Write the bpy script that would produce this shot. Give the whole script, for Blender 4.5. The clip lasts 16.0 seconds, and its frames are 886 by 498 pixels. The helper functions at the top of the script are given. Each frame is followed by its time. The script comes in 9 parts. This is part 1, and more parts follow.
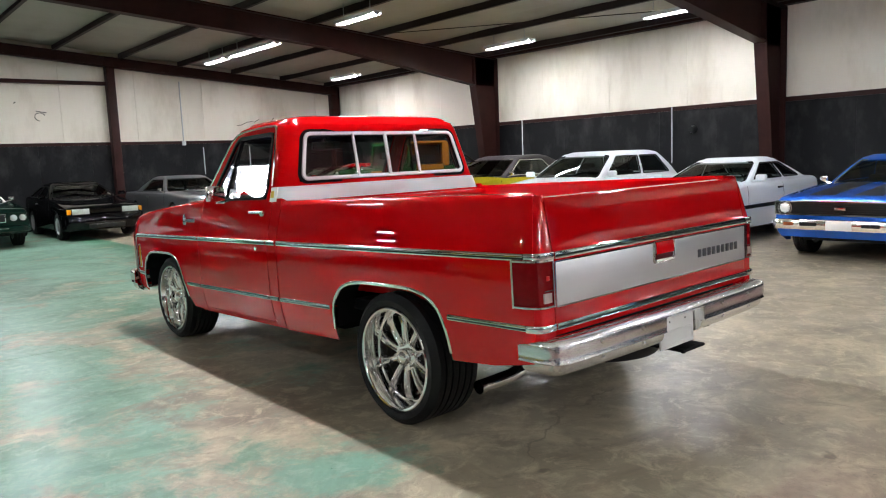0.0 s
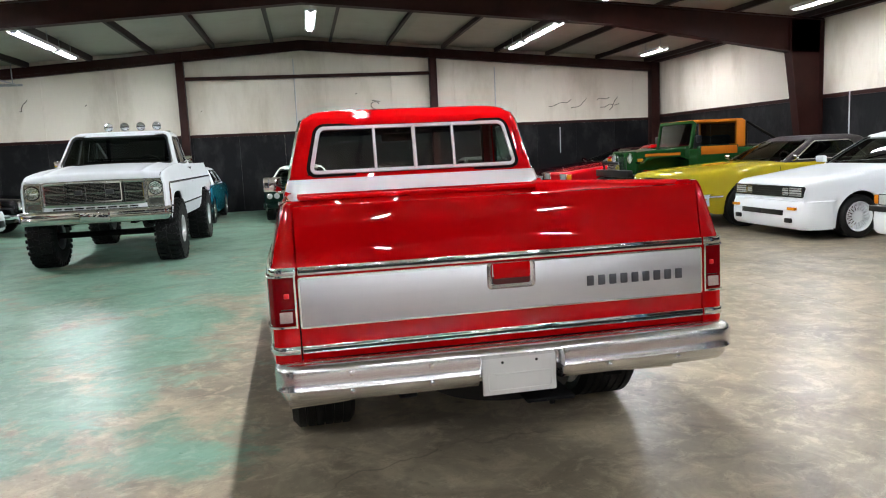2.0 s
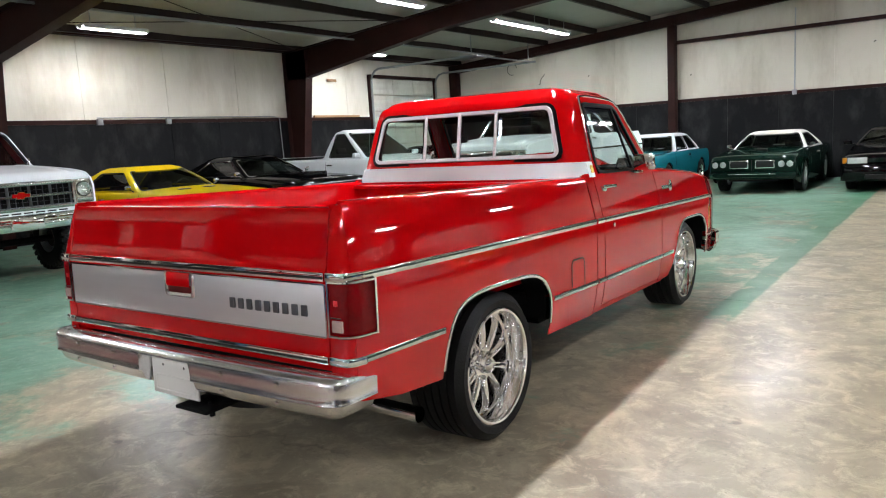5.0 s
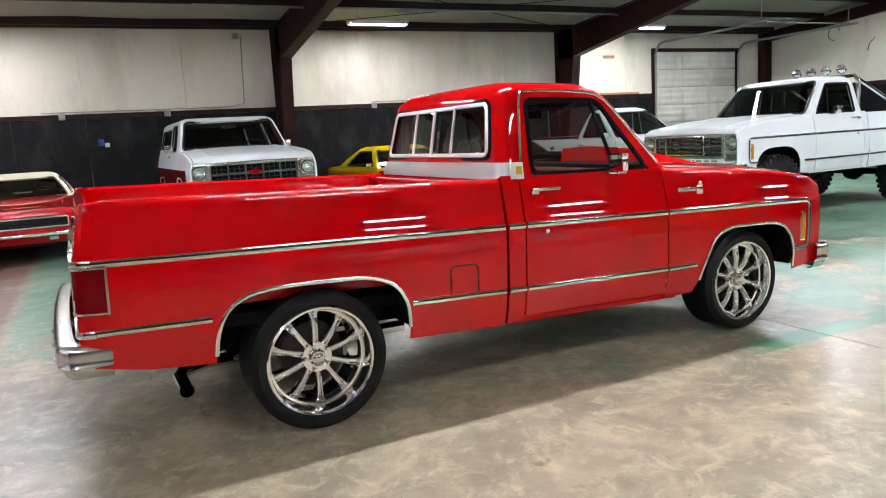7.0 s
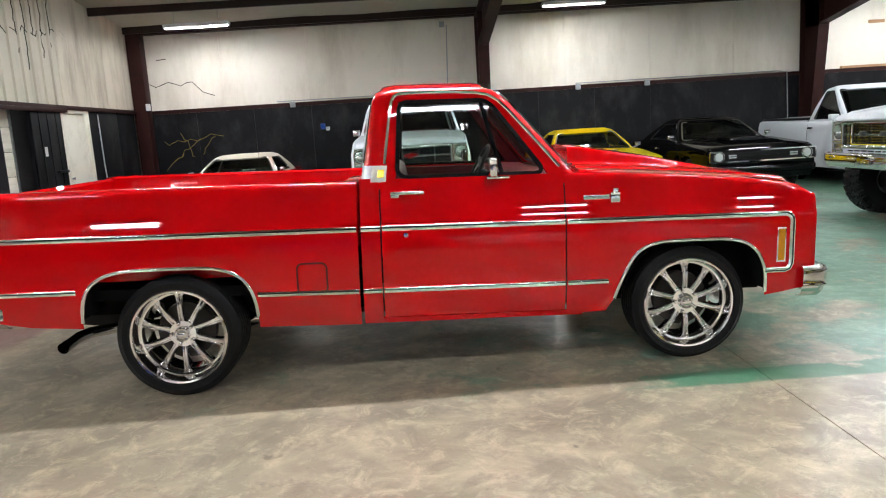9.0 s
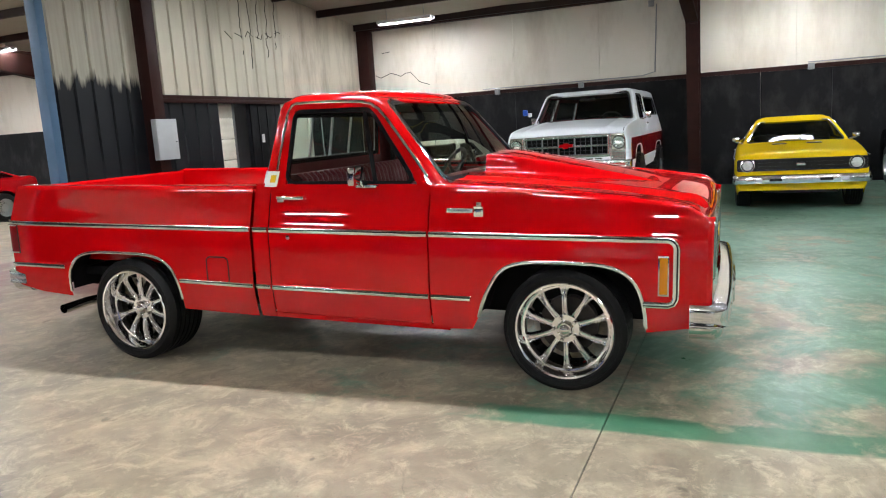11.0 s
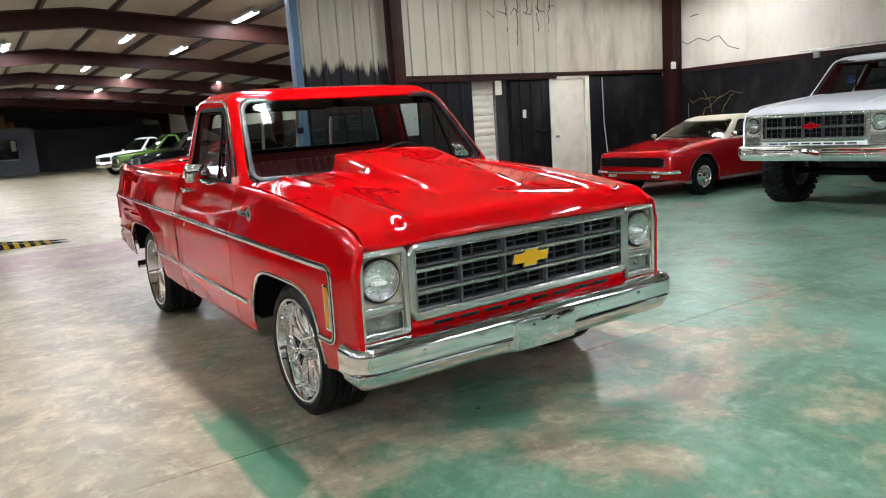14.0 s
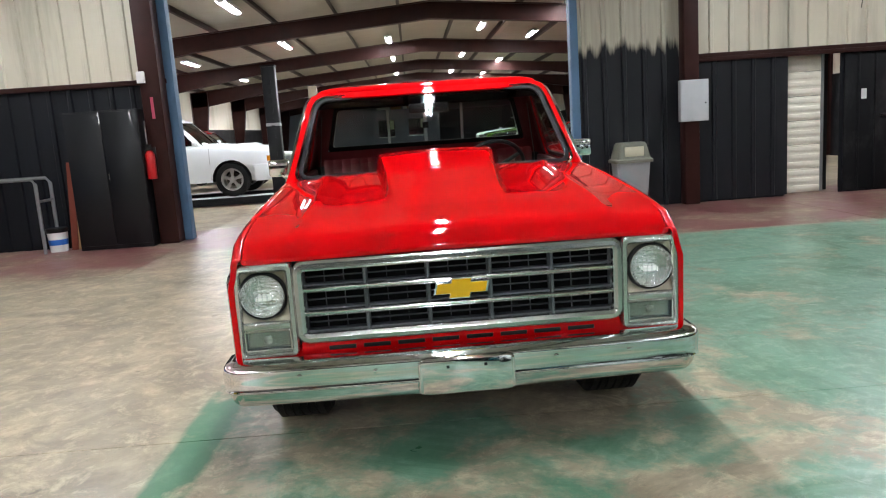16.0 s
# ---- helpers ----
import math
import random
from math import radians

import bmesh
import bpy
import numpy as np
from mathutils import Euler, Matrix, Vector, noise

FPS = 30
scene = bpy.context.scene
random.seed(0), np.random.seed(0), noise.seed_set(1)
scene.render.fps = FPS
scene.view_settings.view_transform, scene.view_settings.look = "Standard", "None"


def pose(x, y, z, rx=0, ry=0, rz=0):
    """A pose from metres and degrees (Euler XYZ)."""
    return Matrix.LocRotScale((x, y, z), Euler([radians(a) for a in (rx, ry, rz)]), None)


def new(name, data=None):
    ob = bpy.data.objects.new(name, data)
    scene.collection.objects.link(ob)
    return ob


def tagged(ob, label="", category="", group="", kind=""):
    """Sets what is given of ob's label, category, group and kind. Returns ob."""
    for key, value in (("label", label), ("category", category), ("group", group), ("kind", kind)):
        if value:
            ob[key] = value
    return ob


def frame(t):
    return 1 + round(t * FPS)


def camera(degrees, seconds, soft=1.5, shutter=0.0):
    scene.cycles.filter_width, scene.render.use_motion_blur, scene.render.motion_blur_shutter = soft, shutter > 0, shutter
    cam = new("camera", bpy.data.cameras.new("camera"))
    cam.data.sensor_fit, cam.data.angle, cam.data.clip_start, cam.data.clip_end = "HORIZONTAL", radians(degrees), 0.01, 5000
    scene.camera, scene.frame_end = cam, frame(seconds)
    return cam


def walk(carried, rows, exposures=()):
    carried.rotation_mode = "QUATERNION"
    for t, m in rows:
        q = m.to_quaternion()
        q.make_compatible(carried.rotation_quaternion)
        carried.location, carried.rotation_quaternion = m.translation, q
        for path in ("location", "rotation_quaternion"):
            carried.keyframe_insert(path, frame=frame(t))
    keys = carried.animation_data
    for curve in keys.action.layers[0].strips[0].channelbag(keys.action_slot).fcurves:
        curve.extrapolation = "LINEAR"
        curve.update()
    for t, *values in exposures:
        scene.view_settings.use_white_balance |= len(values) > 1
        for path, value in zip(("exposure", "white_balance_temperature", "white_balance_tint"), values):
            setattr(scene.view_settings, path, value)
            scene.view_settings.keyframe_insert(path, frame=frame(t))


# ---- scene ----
cam = camera(62.7, 16.0, 1.1)
METRES, EYE, TILT, LEAN, TURN = 19.118, 1.3865, 0.0, 0.0, -40.7
DIP = -0.15
ROWS = [
    (0.0, 0.0, 0.0, 0.0, -0.28, -6.99, 2.3),
    (0.5, 0.0315, 0.0078, -0.0004, 6.91, -7.21, 2.31),
    (1.0, 0.0623, 0.0178, 0.0002, 13.75, -7.39, 2.42),
    (1.5, 0.0918, 0.0318, -0.0005, 21.68, -7.35, 2.54),
    (2.0, 0.1195, 0.0484, 0.0001, 29.86, -7.47, 2.63),
    (2.5, 0.1447, 0.0684, 0.0001, 38.68, -7.38, 2.75),
    (3.0, 0.1655, 0.0914, 0.0009, 47.02, -7.5, 2.91),
    (3.5, 0.1841, 0.1168, 0.0011, 54.76, -7.65, 3.02),
    (4.0, 0.1988, 0.1448, 0.0013, 62.4, -7.93, 3.09),
    (4.5, 0.2116, 0.1738, 0.0015, 69.16, -8.17, 3.23),
    (7.0, 0.2222, 0.335, 0.0014, 104.48, -8.71, 3.37),
    (7.5, 0.213, 0.3656, 0.0017, 110.2, -8.94, 3.4),
    (8.0, 0.2006, 0.3952, 0.0013, 116.5, -9.03, 3.41),
    (8.5, 0.1852, 0.4245, 0.0016, 122.69, -9.12, 3.51),
    (9.0, 0.1669, 0.4514, 0.0016, 128.78, -9.12, 3.58),
    (9.5, 0.1449, 0.476, 0.0024, 135.05, -9.14, 3.53),
    (12.0, 0.0089, 0.5521, 0.0018, 164.56, -9.28, 3.74),
    (12.5, -0.0218, 0.5567, 0.0012, 170.08, -9.37, 3.79),
    (13.0, -0.0531, 0.5588, 0.0008, 175.47, -9.48, 3.83),
    (13.5, -0.0836, 0.5549, 0.0003, 181.24, -9.57, 3.9),
    (14.0, -0.1119, 0.547, 0.0002, 187.35, -9.59, 3.98),
    (14.5, -0.1382, 0.5357, -0.0002, 194.27, -9.46, 4.03),
    (15.0, -0.1618, 0.5224, 0.0003, 202.08, -9.34, 4.0),
    (15.5, -0.1836, 0.5069, -0.0003, 210.04, -9.13, 3.99),
    (16.0, -0.1994, 0.4881, -0.0003, 218.16, -9.24, 3.88),
]
walk(cam, [(t, pose(0, 0, EYE, TILT, LEAN, TURN) @ pose(METRES * x, METRES * y, METRES * z, 90 + pitch + DIP, roll, yaw)) for t, x, y, z, yaw, pitch, roll in ROWS])

# ---- light ----
world = bpy.data.worlds.new("hall_air")
scene.world = world
world.use_nodes = True
world.node_tree.nodes["Background"].inputs[0].default_value = (0.6, 0.65, 0.7, 1)
world.node_tree.nodes["Background"].inputs[1].default_value = 0.004
TUBE_POWER = 120.0
scene.view_settings.exposure = 1.08

# ---- small helpers ----
MATS = {}


def smooth_curve(v, pts):
    """A smooth (cubic) curve through (v, value) pairs."""
    if v <= pts[0][0]:
        return pts[0][1]
    if v >= pts[-1][0]:
        return pts[-1][1]
    i = max(k for k in range(len(pts) - 1) if pts[k][0] <= v)
    (a, fa), (b, fb) = pts[i], pts[i + 1]
    p0, p3 = pts[max(0, i - 1)], pts[min(len(pts) - 1, i + 2)]
    m0 = (fb - p0[1]) / (b - p0[0])
    m1 = (p3[1] - fa) / (p3[0] - a)
    h = b - a
    t = (v - a) / h
    return (2 * t ** 3 - 3 * t * t + 1) * fa + (t ** 3 - 2 * t * t + t) * h * m0 + (3 * t * t - 2 * t ** 3) * fb + (t ** 3 - t * t) * h * m1


def rgb(h):
    """A linear colour from an sRGB hex string."""
    out = []
    for i in (0, 2, 4):
        c = int(h[i:i + 2], 16) / 255
        out.append(c / 12.92 if c <= 0.04045 else ((c + 0.055) / 1.055) ** 2.4)
    return (*out, 1)


def mat(name, col, rough=0.5, metal=0.0, coat=0.0, vary=0.12, scale=6.0, bump=0.0, bscale=60.0, dirt=None, dirt_amount=0.5, dirt_scale=1.2, stretch=(1, 1, 1), spec=0.3, rvary=0.1):
    """A surface with grain and large blotches; dirt is a second colour that comes in patches."""
    if name in MATS:
        return MATS[name]
    m = bpy.data.materials.new(name)
    m.use_nodes = True
    nt = m.node_tree
    n, l = nt.nodes, nt.links
    b = n["Principled BSDF"]
    b.inputs["Roughness"].default_value = rough
    b.inputs["Metallic"].default_value = metal
    b.inputs["Coat Weight"].default_value = coat
    b.inputs["Coat Roughness"].default_value = 0.015
    b.inputs["Specular IOR Level"].default_value = spec
    co = n.new("ShaderNodeTexCoord")
    mp = n.new("ShaderNodeMapping")
    mp.inputs["Scale"].default_value = stretch
    l.new(co.outputs["Object"], mp.inputs["Vector"])
    big = n.new("ShaderNodeTexNoise")
    big.inputs["Scale"].default_value = scale
    big.inputs["Detail"].default_value = 6
    l.new(mp.outputs[0], big.inputs["Vector"])
    mix = n.new("ShaderNodeMix")
    mix.data_type = "RGBA"
    lo = [c * (1 - vary) for c in col[:3]] + [1]
    hi = [min(1, c * (1 + vary)) for c in col[:3]] + [1]
    mix.inputs[6].default_value, mix.inputs[7].default_value = lo, hi
    l.new(big.outputs["Fac"], mix.inputs[0])
    out = mix.outputs[2]
    if dirt:
        dn = n.new("ShaderNodeTexNoise")
        dn.inputs["Scale"].default_value, dn.inputs["Detail"].default_value = dirt_scale, 9
        dn.inputs["Roughness"].default_value = 0.65
        l.new(mp.outputs[0], dn.inputs["Vector"])
        r = n.new("ShaderNodeMapRange")
        r.inputs["From Min"].default_value, r.inputs["From Max"].default_value = 0.48, 0.72
        r.inputs["To Max"].default_value = dirt_amount
        l.new(dn.outputs["Fac"], r.inputs["Value"])
        mix2 = n.new("ShaderNodeMix")
        mix2.data_type = "RGBA"
        l.new(r.outputs[0], mix2.inputs[0])
        l.new(out, mix2.inputs[6])
        mix2.inputs[7].default_value = dirt
        out = mix2.outputs[2]
    l.new(out, b.inputs["Base Color"])
    if rvary:
        rr = n.new("ShaderNodeMapRange")
        rr.inputs["To Min"].default_value, rr.inputs["To Max"].default_value = max(0.02, rough * (1 - rvary)), min(1, rough * (1 + rvary))
        l.new(big.outputs["Fac"], rr.inputs["Value"])
        l.new(rr.outputs[0], b.inputs["Roughness"])
    if bump:
        fine = n.new("ShaderNodeTexNoise")
        fine.inputs["Scale"].default_value, fine.inputs["Detail"].default_value = bscale, 4
        l.new(mp.outputs[0], fine.inputs["Vector"])
        bp = n.new("ShaderNodeBump")
        bp.inputs["Strength"].default_value, bp.inputs["Distance"].default_value = bump, 0.01
        l.new(fine.outputs["Fac"], bp.inputs["Height"])
        l.new(bp.outputs[0], b.inputs["Normal"])
    MATS[name] = m
    return m


def glow(name, col, strength):
    m = bpy.data.materials.new(name)
    m.use_nodes = True
    b = m.node_tree.nodes["Principled BSDF"]
    b.inputs["Base Color"].default_value = (0.8, 0.8, 0.8, 1)
    b.inputs["Emission Color"].default_value = col
    b.inputs["Emission Strength"].default_value = strength
    return m


def clear(name, col, rough=0.0, weight=1.0, ior=1.45):
    """Window glass: a tinted see-through sheet with a glossy face."""
    m = bpy.data.materials.new(name)
    m.use_nodes = True
    nt = m.node_tree
    n, l = nt.nodes, nt.links
    n.remove(n["Principled BSDF"])
    t, g, mx, lw = n.new("ShaderNodeBsdfTransparent"), n.new("ShaderNodeBsdfGlossy"), n.new("ShaderNodeMixShader"), n.new("ShaderNodeLayerWeight")
    pw, ma = n.new("ShaderNodeMath"), n.new("ShaderNodeMath")
    pw.operation, ma.operation = "POWER", "MULTIPLY_ADD"
    pw.inputs[1].default_value, ma.inputs[1].default_value, ma.inputs[2].default_value = 4.0, 0.8, 0.045
    t.inputs[0].default_value = col
    g.inputs["Roughness"].default_value = 0.02 + rough
    lw.inputs[0].default_value = 0.5
    l.new(lw.outputs["Facing"], pw.inputs[0])
    l.new(pw.outputs[0], ma.inputs[0])
    l.new(ma.outputs[0], mx.inputs[0])
    l.new(t.outputs[0], mx.inputs[1])
    l.new(g.outputs[0], mx.inputs[2])
    l.new(mx.outputs[0], n["Material Output"].inputs[0])
    return m


def mesh_of(name, bm, material, smooth=35):
    me = bpy.data.meshes.new(name)
    bmesh.ops.recalc_face_normals(bm, faces=bm.faces[:])
    rim = [e.is_boundary for e in bm.edges]
    bm.to_mesh(me)
    bm.free()
    for mm in (material if isinstance(material, (list, tuple)) else [material]):
        me.materials.append(mm)
    if smooth:
        me.shade_smooth()
        me.set_sharp_from_angle(angle=radians(smooth))
        if any(rim):
            at = me.attributes.get("sharp_edge") or me.attributes.new("sharp_edge", "BOOLEAN", "EDGE")
            for i, r in enumerate(rim):
                if r:
                    at.data[i].value = True
    return me


def part(name, bm, material, parent=None, label="", smooth=35, m=None):
    """One mesh object under a thing or part (or on its own)."""
    ob = new(name, mesh_of(name, bm, material, smooth))
    if parent:
        ob.parent = parent
    if m is not None:
        ob.matrix_basis = m
    if label:
        tagged(ob, label)
    return ob


def thing(name, m, label, category, group="", kind=""):
    ob = new(name)
    ob.empty_display_size = 0.1
    ob.matrix_basis = m
    return tagged(ob, label, category, group, kind)


def shade(ob, bevel=0.0, segs=2, solid=0.0, inner=0):
    if solid:
        s = ob.modifiers.new("thick", "SOLIDIFY")
        s.thickness, s.offset, s.material_offset = solid, -1, inner
    if bevel:
        b = ob.modifiers.new("edge", "BEVEL")
        b.width, b.segments, b.limit_method, b.angle_limit = bevel, segs, "ANGLE", radians(40)
    return ob


def box(bm, x0, x1, y0, y1, z0, z1, bevel=0.0, m=None, segs=2):
    vs = [bm.verts.new(p) for p in ((x0, y0, z0), (x1, y0, z0), (x1, y1, z0), (x0, y1, z0), (x0, y0, z1), (x1, y0, z1), (x1, y1, z1), (x0, y1, z1))]
    fs = [bm.faces.new([vs[i] for i in q]) for q in ((3, 2, 1, 0), (4, 5, 6, 7), (0, 1, 5, 4), (1, 2, 6, 5), (2, 3, 7, 6), (3, 0, 4, 7))]
    if bevel:
        r = bmesh.ops.bevel(bm, geom=list({e for f in fs for e in f.edges}), offset=bevel, segments=segs, profile=0.5, affect="EDGES")
        vs = list({v for f in r["faces"] for v in f.verts} | {v for v in vs if v.is_valid})
    if m is not None:
        bmesh.ops.transform(bm, matrix=m, verts=[v for v in vs if v.is_valid])
    return bm


def boxed(*a, **k):
    return box(bmesh.new(), *a, **k)


def prism(bm, pts, axis, a, b):
    """Extrude a 2D outline along an axis from a to b."""
    def P(u, v, w):
        return {"x": (w, u, v), "y": (u, w, v), "z": (u, v, w)}[axis]
    lo = [bm.verts.new(P(u, v, a)) for u, v in pts]
    hi = [bm.verts.new(P(u, v, b)) for u, v in pts]
    k = len(pts)
    bm.faces.new(lo)
    bm.faces.new(hi[::-1])
    for i in range(k):
        bm.faces.new((lo[i], hi[i], hi[(i + 1) % k], lo[(i + 1) % k]))
    return bm


def lathe(bm, prof, axis="x", segs=32, centre=(0, 0, 0), closed=False, arc=(0, 2 * math.pi)):
    """Spin a profile of (along, radius) round an axis through centre."""
    rings = []
    full = abs(arc[1] - arc[0] - 2 * math.pi) < 1e-6
    n = segs if full else segs + 1
    for i in range(n):
        a = arc[0] + (arc[1] - arc[0]) * i / segs
        c, s = math.cos(a), math.sin(a)
        ring = []
        for u, r in prof:
            p = {"x": (u, r * c, r * s), "y": (r * c, u, r * s), "z": (r * c, r * s, u)}[axis]
            ring.append(bm.verts.new((p[0] + centre[0], p[1] + centre[1], p[2] + centre[2])))
        rings.append(ring)
    k = len(prof)
    for i in range(segs):
        A, B = rings[i], rings[(i + 1) % n]
        for j in range(k if closed else k - 1):
            try:
                bm.faces.new((A[j], A[(j + 1) % k], B[(j + 1) % k], B[j]))
            except ValueError:
                pass
    bmesh.ops.remove_doubles(bm, verts=[v for r in rings for v in r], dist=1e-5)
    return bm


def tube(bm, path, r, segs=8, closed=False, caps=True):
    """A round bar along a path of points."""
    path = [Vector(p) for p in path]
    k = len(path)
    rings = []
    up = Vector((0.13, 0.21, 0.97))
    for i, p in enumerate(path):
        d = (path[(i + 1) % k] - path[i - 1]) if closed else (path[min(i + 1, k - 1)] - path[max(i - 1, 0)])
        d.normalize()
        s = d.cross(up)
        if s.length < 1e-3:
            s = d.cross(Vector((1, 0, 0)))
        s.normalize()
        t = s.cross(d)
        rings.append([bm.verts.new(p + r * (math.cos(a) * s + math.sin(a) * t)) for a in (2 * math.pi * j / segs for j in range(segs))])
    for i in range(k if closed else k - 1):
        A, B = rings[i], rings[(i + 1) % k]
        for j in range(segs):
            bm.faces.new((A[j], A[(j + 1) % segs], B[(j + 1) % segs], B[j]))
    if not closed and caps:
        bm.faces.new(rings[0])
        bm.faces.new(rings[-1][::-1])
    return bm


def ribbon(bm, path, sec, side):
    """Sweep a section of (out, across) along a path; side gives the outward way at each point (or one for all)."""
    path = [Vector(p) for p in path]
    k = len(path)
    rings = []
    for i, p in enumerate(path):
        d = (path[min(i + 1, k - 1)] - path[max(i - 1, 0)]).normalized()
        o = Vector(side[i] if isinstance(side, list) else side)
        o = (o - d * o.dot(d)).normalized()
        w = d.cross(o)
        rings.append([bm.verts.new(p + o * a + w * b) for a, b in sec])
    n = len(sec)
    for i in range(k - 1):
        for j in range(n):
            bm.faces.new((rings[i][j], rings[i][(j + 1) % n], rings[i + 1][(j + 1) % n], rings[i + 1][j]))
    bm.faces.new(rings[0])
    bm.faces.new(rings[-1][::-1])
    return bm


def grid(bm, rows, skip=None, close=False):
    """Faces over rows of points; skip(i, j) leaves a cell open."""
    V = [[bm.verts.new(p) for p in r] for r in rows]
    n = len(rows[0])
    for i in range(len(V) - 1):
        for j in range(n if close else n - 1):
            if skip and skip(i, j):
                continue
            q = [V[i][j], V[i][(j + 1) % n], V[i + 1][(j + 1) % n], V[i + 1][j]]
            q2 = []
            for v in q:
                if not any((v.co - w.co).length < 1e-6 for w in q2):
                    q2.append(v)
            if len(q2) > 2:
                bm.faces.new(q2)
    return V


def lerp(a, b, t):
    return a + (b - a) * t


def curve(t, pts):
    """A piecewise-linear curve through (t, value) pairs."""
    if t <= pts[0][0]:
        return pts[0][1]
    for (a, u), (b, v) in zip(pts, pts[1:]):
        if t <= b:
            return u + (v - u) * (t - a) / (b - a)
    return pts[-1][1]


def round_rect(x0, x1, z0, z1, r, n=5):
    out = []
    for cx, cz, a0 in ((x1 - r, z1 - r, 0), (x0 + r, z1 - r, 90), (x0 + r, z0 + r, 180), (x1 - r, z0 + r, 270)):
        for i in range(n + 1):
            a = radians(a0 + 90 * i / n)
            out.append((cx + r * math.cos(a), cz + r * math.sin(a)))
    return out


# ---- materials of the hall ----
XW, XE, YN, YS, YF = -7.88, 13.0, 20.1, -1.45, -56.0
RIDGE_X, RIDGE_Z, SLOPE = 2.5, 4.78, 0.08


def roof_z(x):
    return RIDGE_Z - SLOPE * abs(x - RIDGE_X)


M_STEEL = mat("oxide_red_steel", rgb("301a17"), 0.5, 0.0, 0.0, 0.25, 3.0, 0.15, 40, rgb("1f1513"), 0.6, 2.0, (1, 1, 1), 0.12)
M_PURLIN = mat("dark_purlin_steel", rgb("251715"), 0.55, 0.0, 0.0, 0.25, 3.0, 0.1, 40)
M_WHITE = mat("white_wall_lining", rgb("d9d2c4"), 0.6, 0, 0, 0.06, 0.9, 0.35, 9, rgb("9c8f78"), 0.55, 0.9, (1, 1, 0.3))
M_ROOF = mat("roof_insulation_sheet", rgb("a8a498"), 0.6, 0, 0, 0.1, 1.2, 0.5, 5, rgb("8f8878"), 0.4, 0.8)
M_BLACK = mat("black_wall_paint", rgb("0f1012"), 0.6, 0, 0, 0.25, 1.5, 0.3, 12, rgb("343334"), 0.65, 2.3, (1, 1, 0.55), 0.15)
M_RIB = mat("ribbed_siding", rgb("c2bca9"), 0.5, 0, 0, 0.1, 1.4, 0.1, 30, rgb("6d675a"), 0.6, 1.1, (1.5, 1.5, 0.16))
M_STAINED = mat("stained_lining", rgb("cfc6b4"), 0.6, 0, 0, 0.12, 1.6, 0.2, 14, rgb("7d705c"), 0.75, 1.3, (1.6, 1.6, 0.35))
M_RIBB = mat("ribbed_siding_black", rgb("15171b"), 0.42, 0, 0, 0.25, 1.4, 0.1, 30, rgb("28292d"), 0.4, 1.1, (1.5, 1.5, 0.2), 0.25)
M_CREAM = mat("cream_door_paint", rgb("e6e2d2"), 0.5, 0, 0, 0.06, 2, 0.05, 40, rgb("8d8672"), 0.35, 2.2)
M_GALV = mat("galvanised_steel", rgb("9da1a1"), 0.35, 0.8, 0, 0.15, 8)
M_GREY = mat("grey_wall_paint", rgb("6a707a"), 0.5, 0, 0, 0.1, 1.0, 0.1, 20)
M_GDOOR = mat("sectional_door_paint", rgb("d6d4ca"), 0.5, 0, 0, 0.1, 1.2, 0.05, 30, rgb("97927f"), 0.6, 1.4, (1, 1, 0.5))
# near-black for slab joints, and for shade coloured into the storage gap
M_DARK = mat("unlit_black", rgb("0c0c0d"), 0.8)
M_BLUE = mat("blue_edge_paint", rgb("4d6a85"), 0.5, 0, 0, 0.2, 3, 0.1, 40)
M_RUB = mat("black_rubber", rgb("1b1b1c"), 0.65, 0, 0, 0.2, 9, 0.15, 90)
M_TAPE_Y = mat("hazard_yellow", rgb("c9a51f"), 0.5)
M_WOOD = mat("pale_board", rgb("a5805a"), 0.6, 0, 0, 0.25, 3, 0.2, 40, None, 0, 1, (8, 8, 0.6))
M_PLAST = mat("beige_plastic", rgb("b9b49d"), 0.5)
M_PANEL = mat("panel_box_paint", rgb("b4b7b9"), 0.4)
M_RED = mat("signal_red_paint", rgb("a5161a"), 0.35, 0, 0.3)
M_GRAF = mat("black_marker", rgb("2a2a28"), 0.7)
M_GRAFY = mat("yellow_spray", rgb("7d6c30"), 0.7)


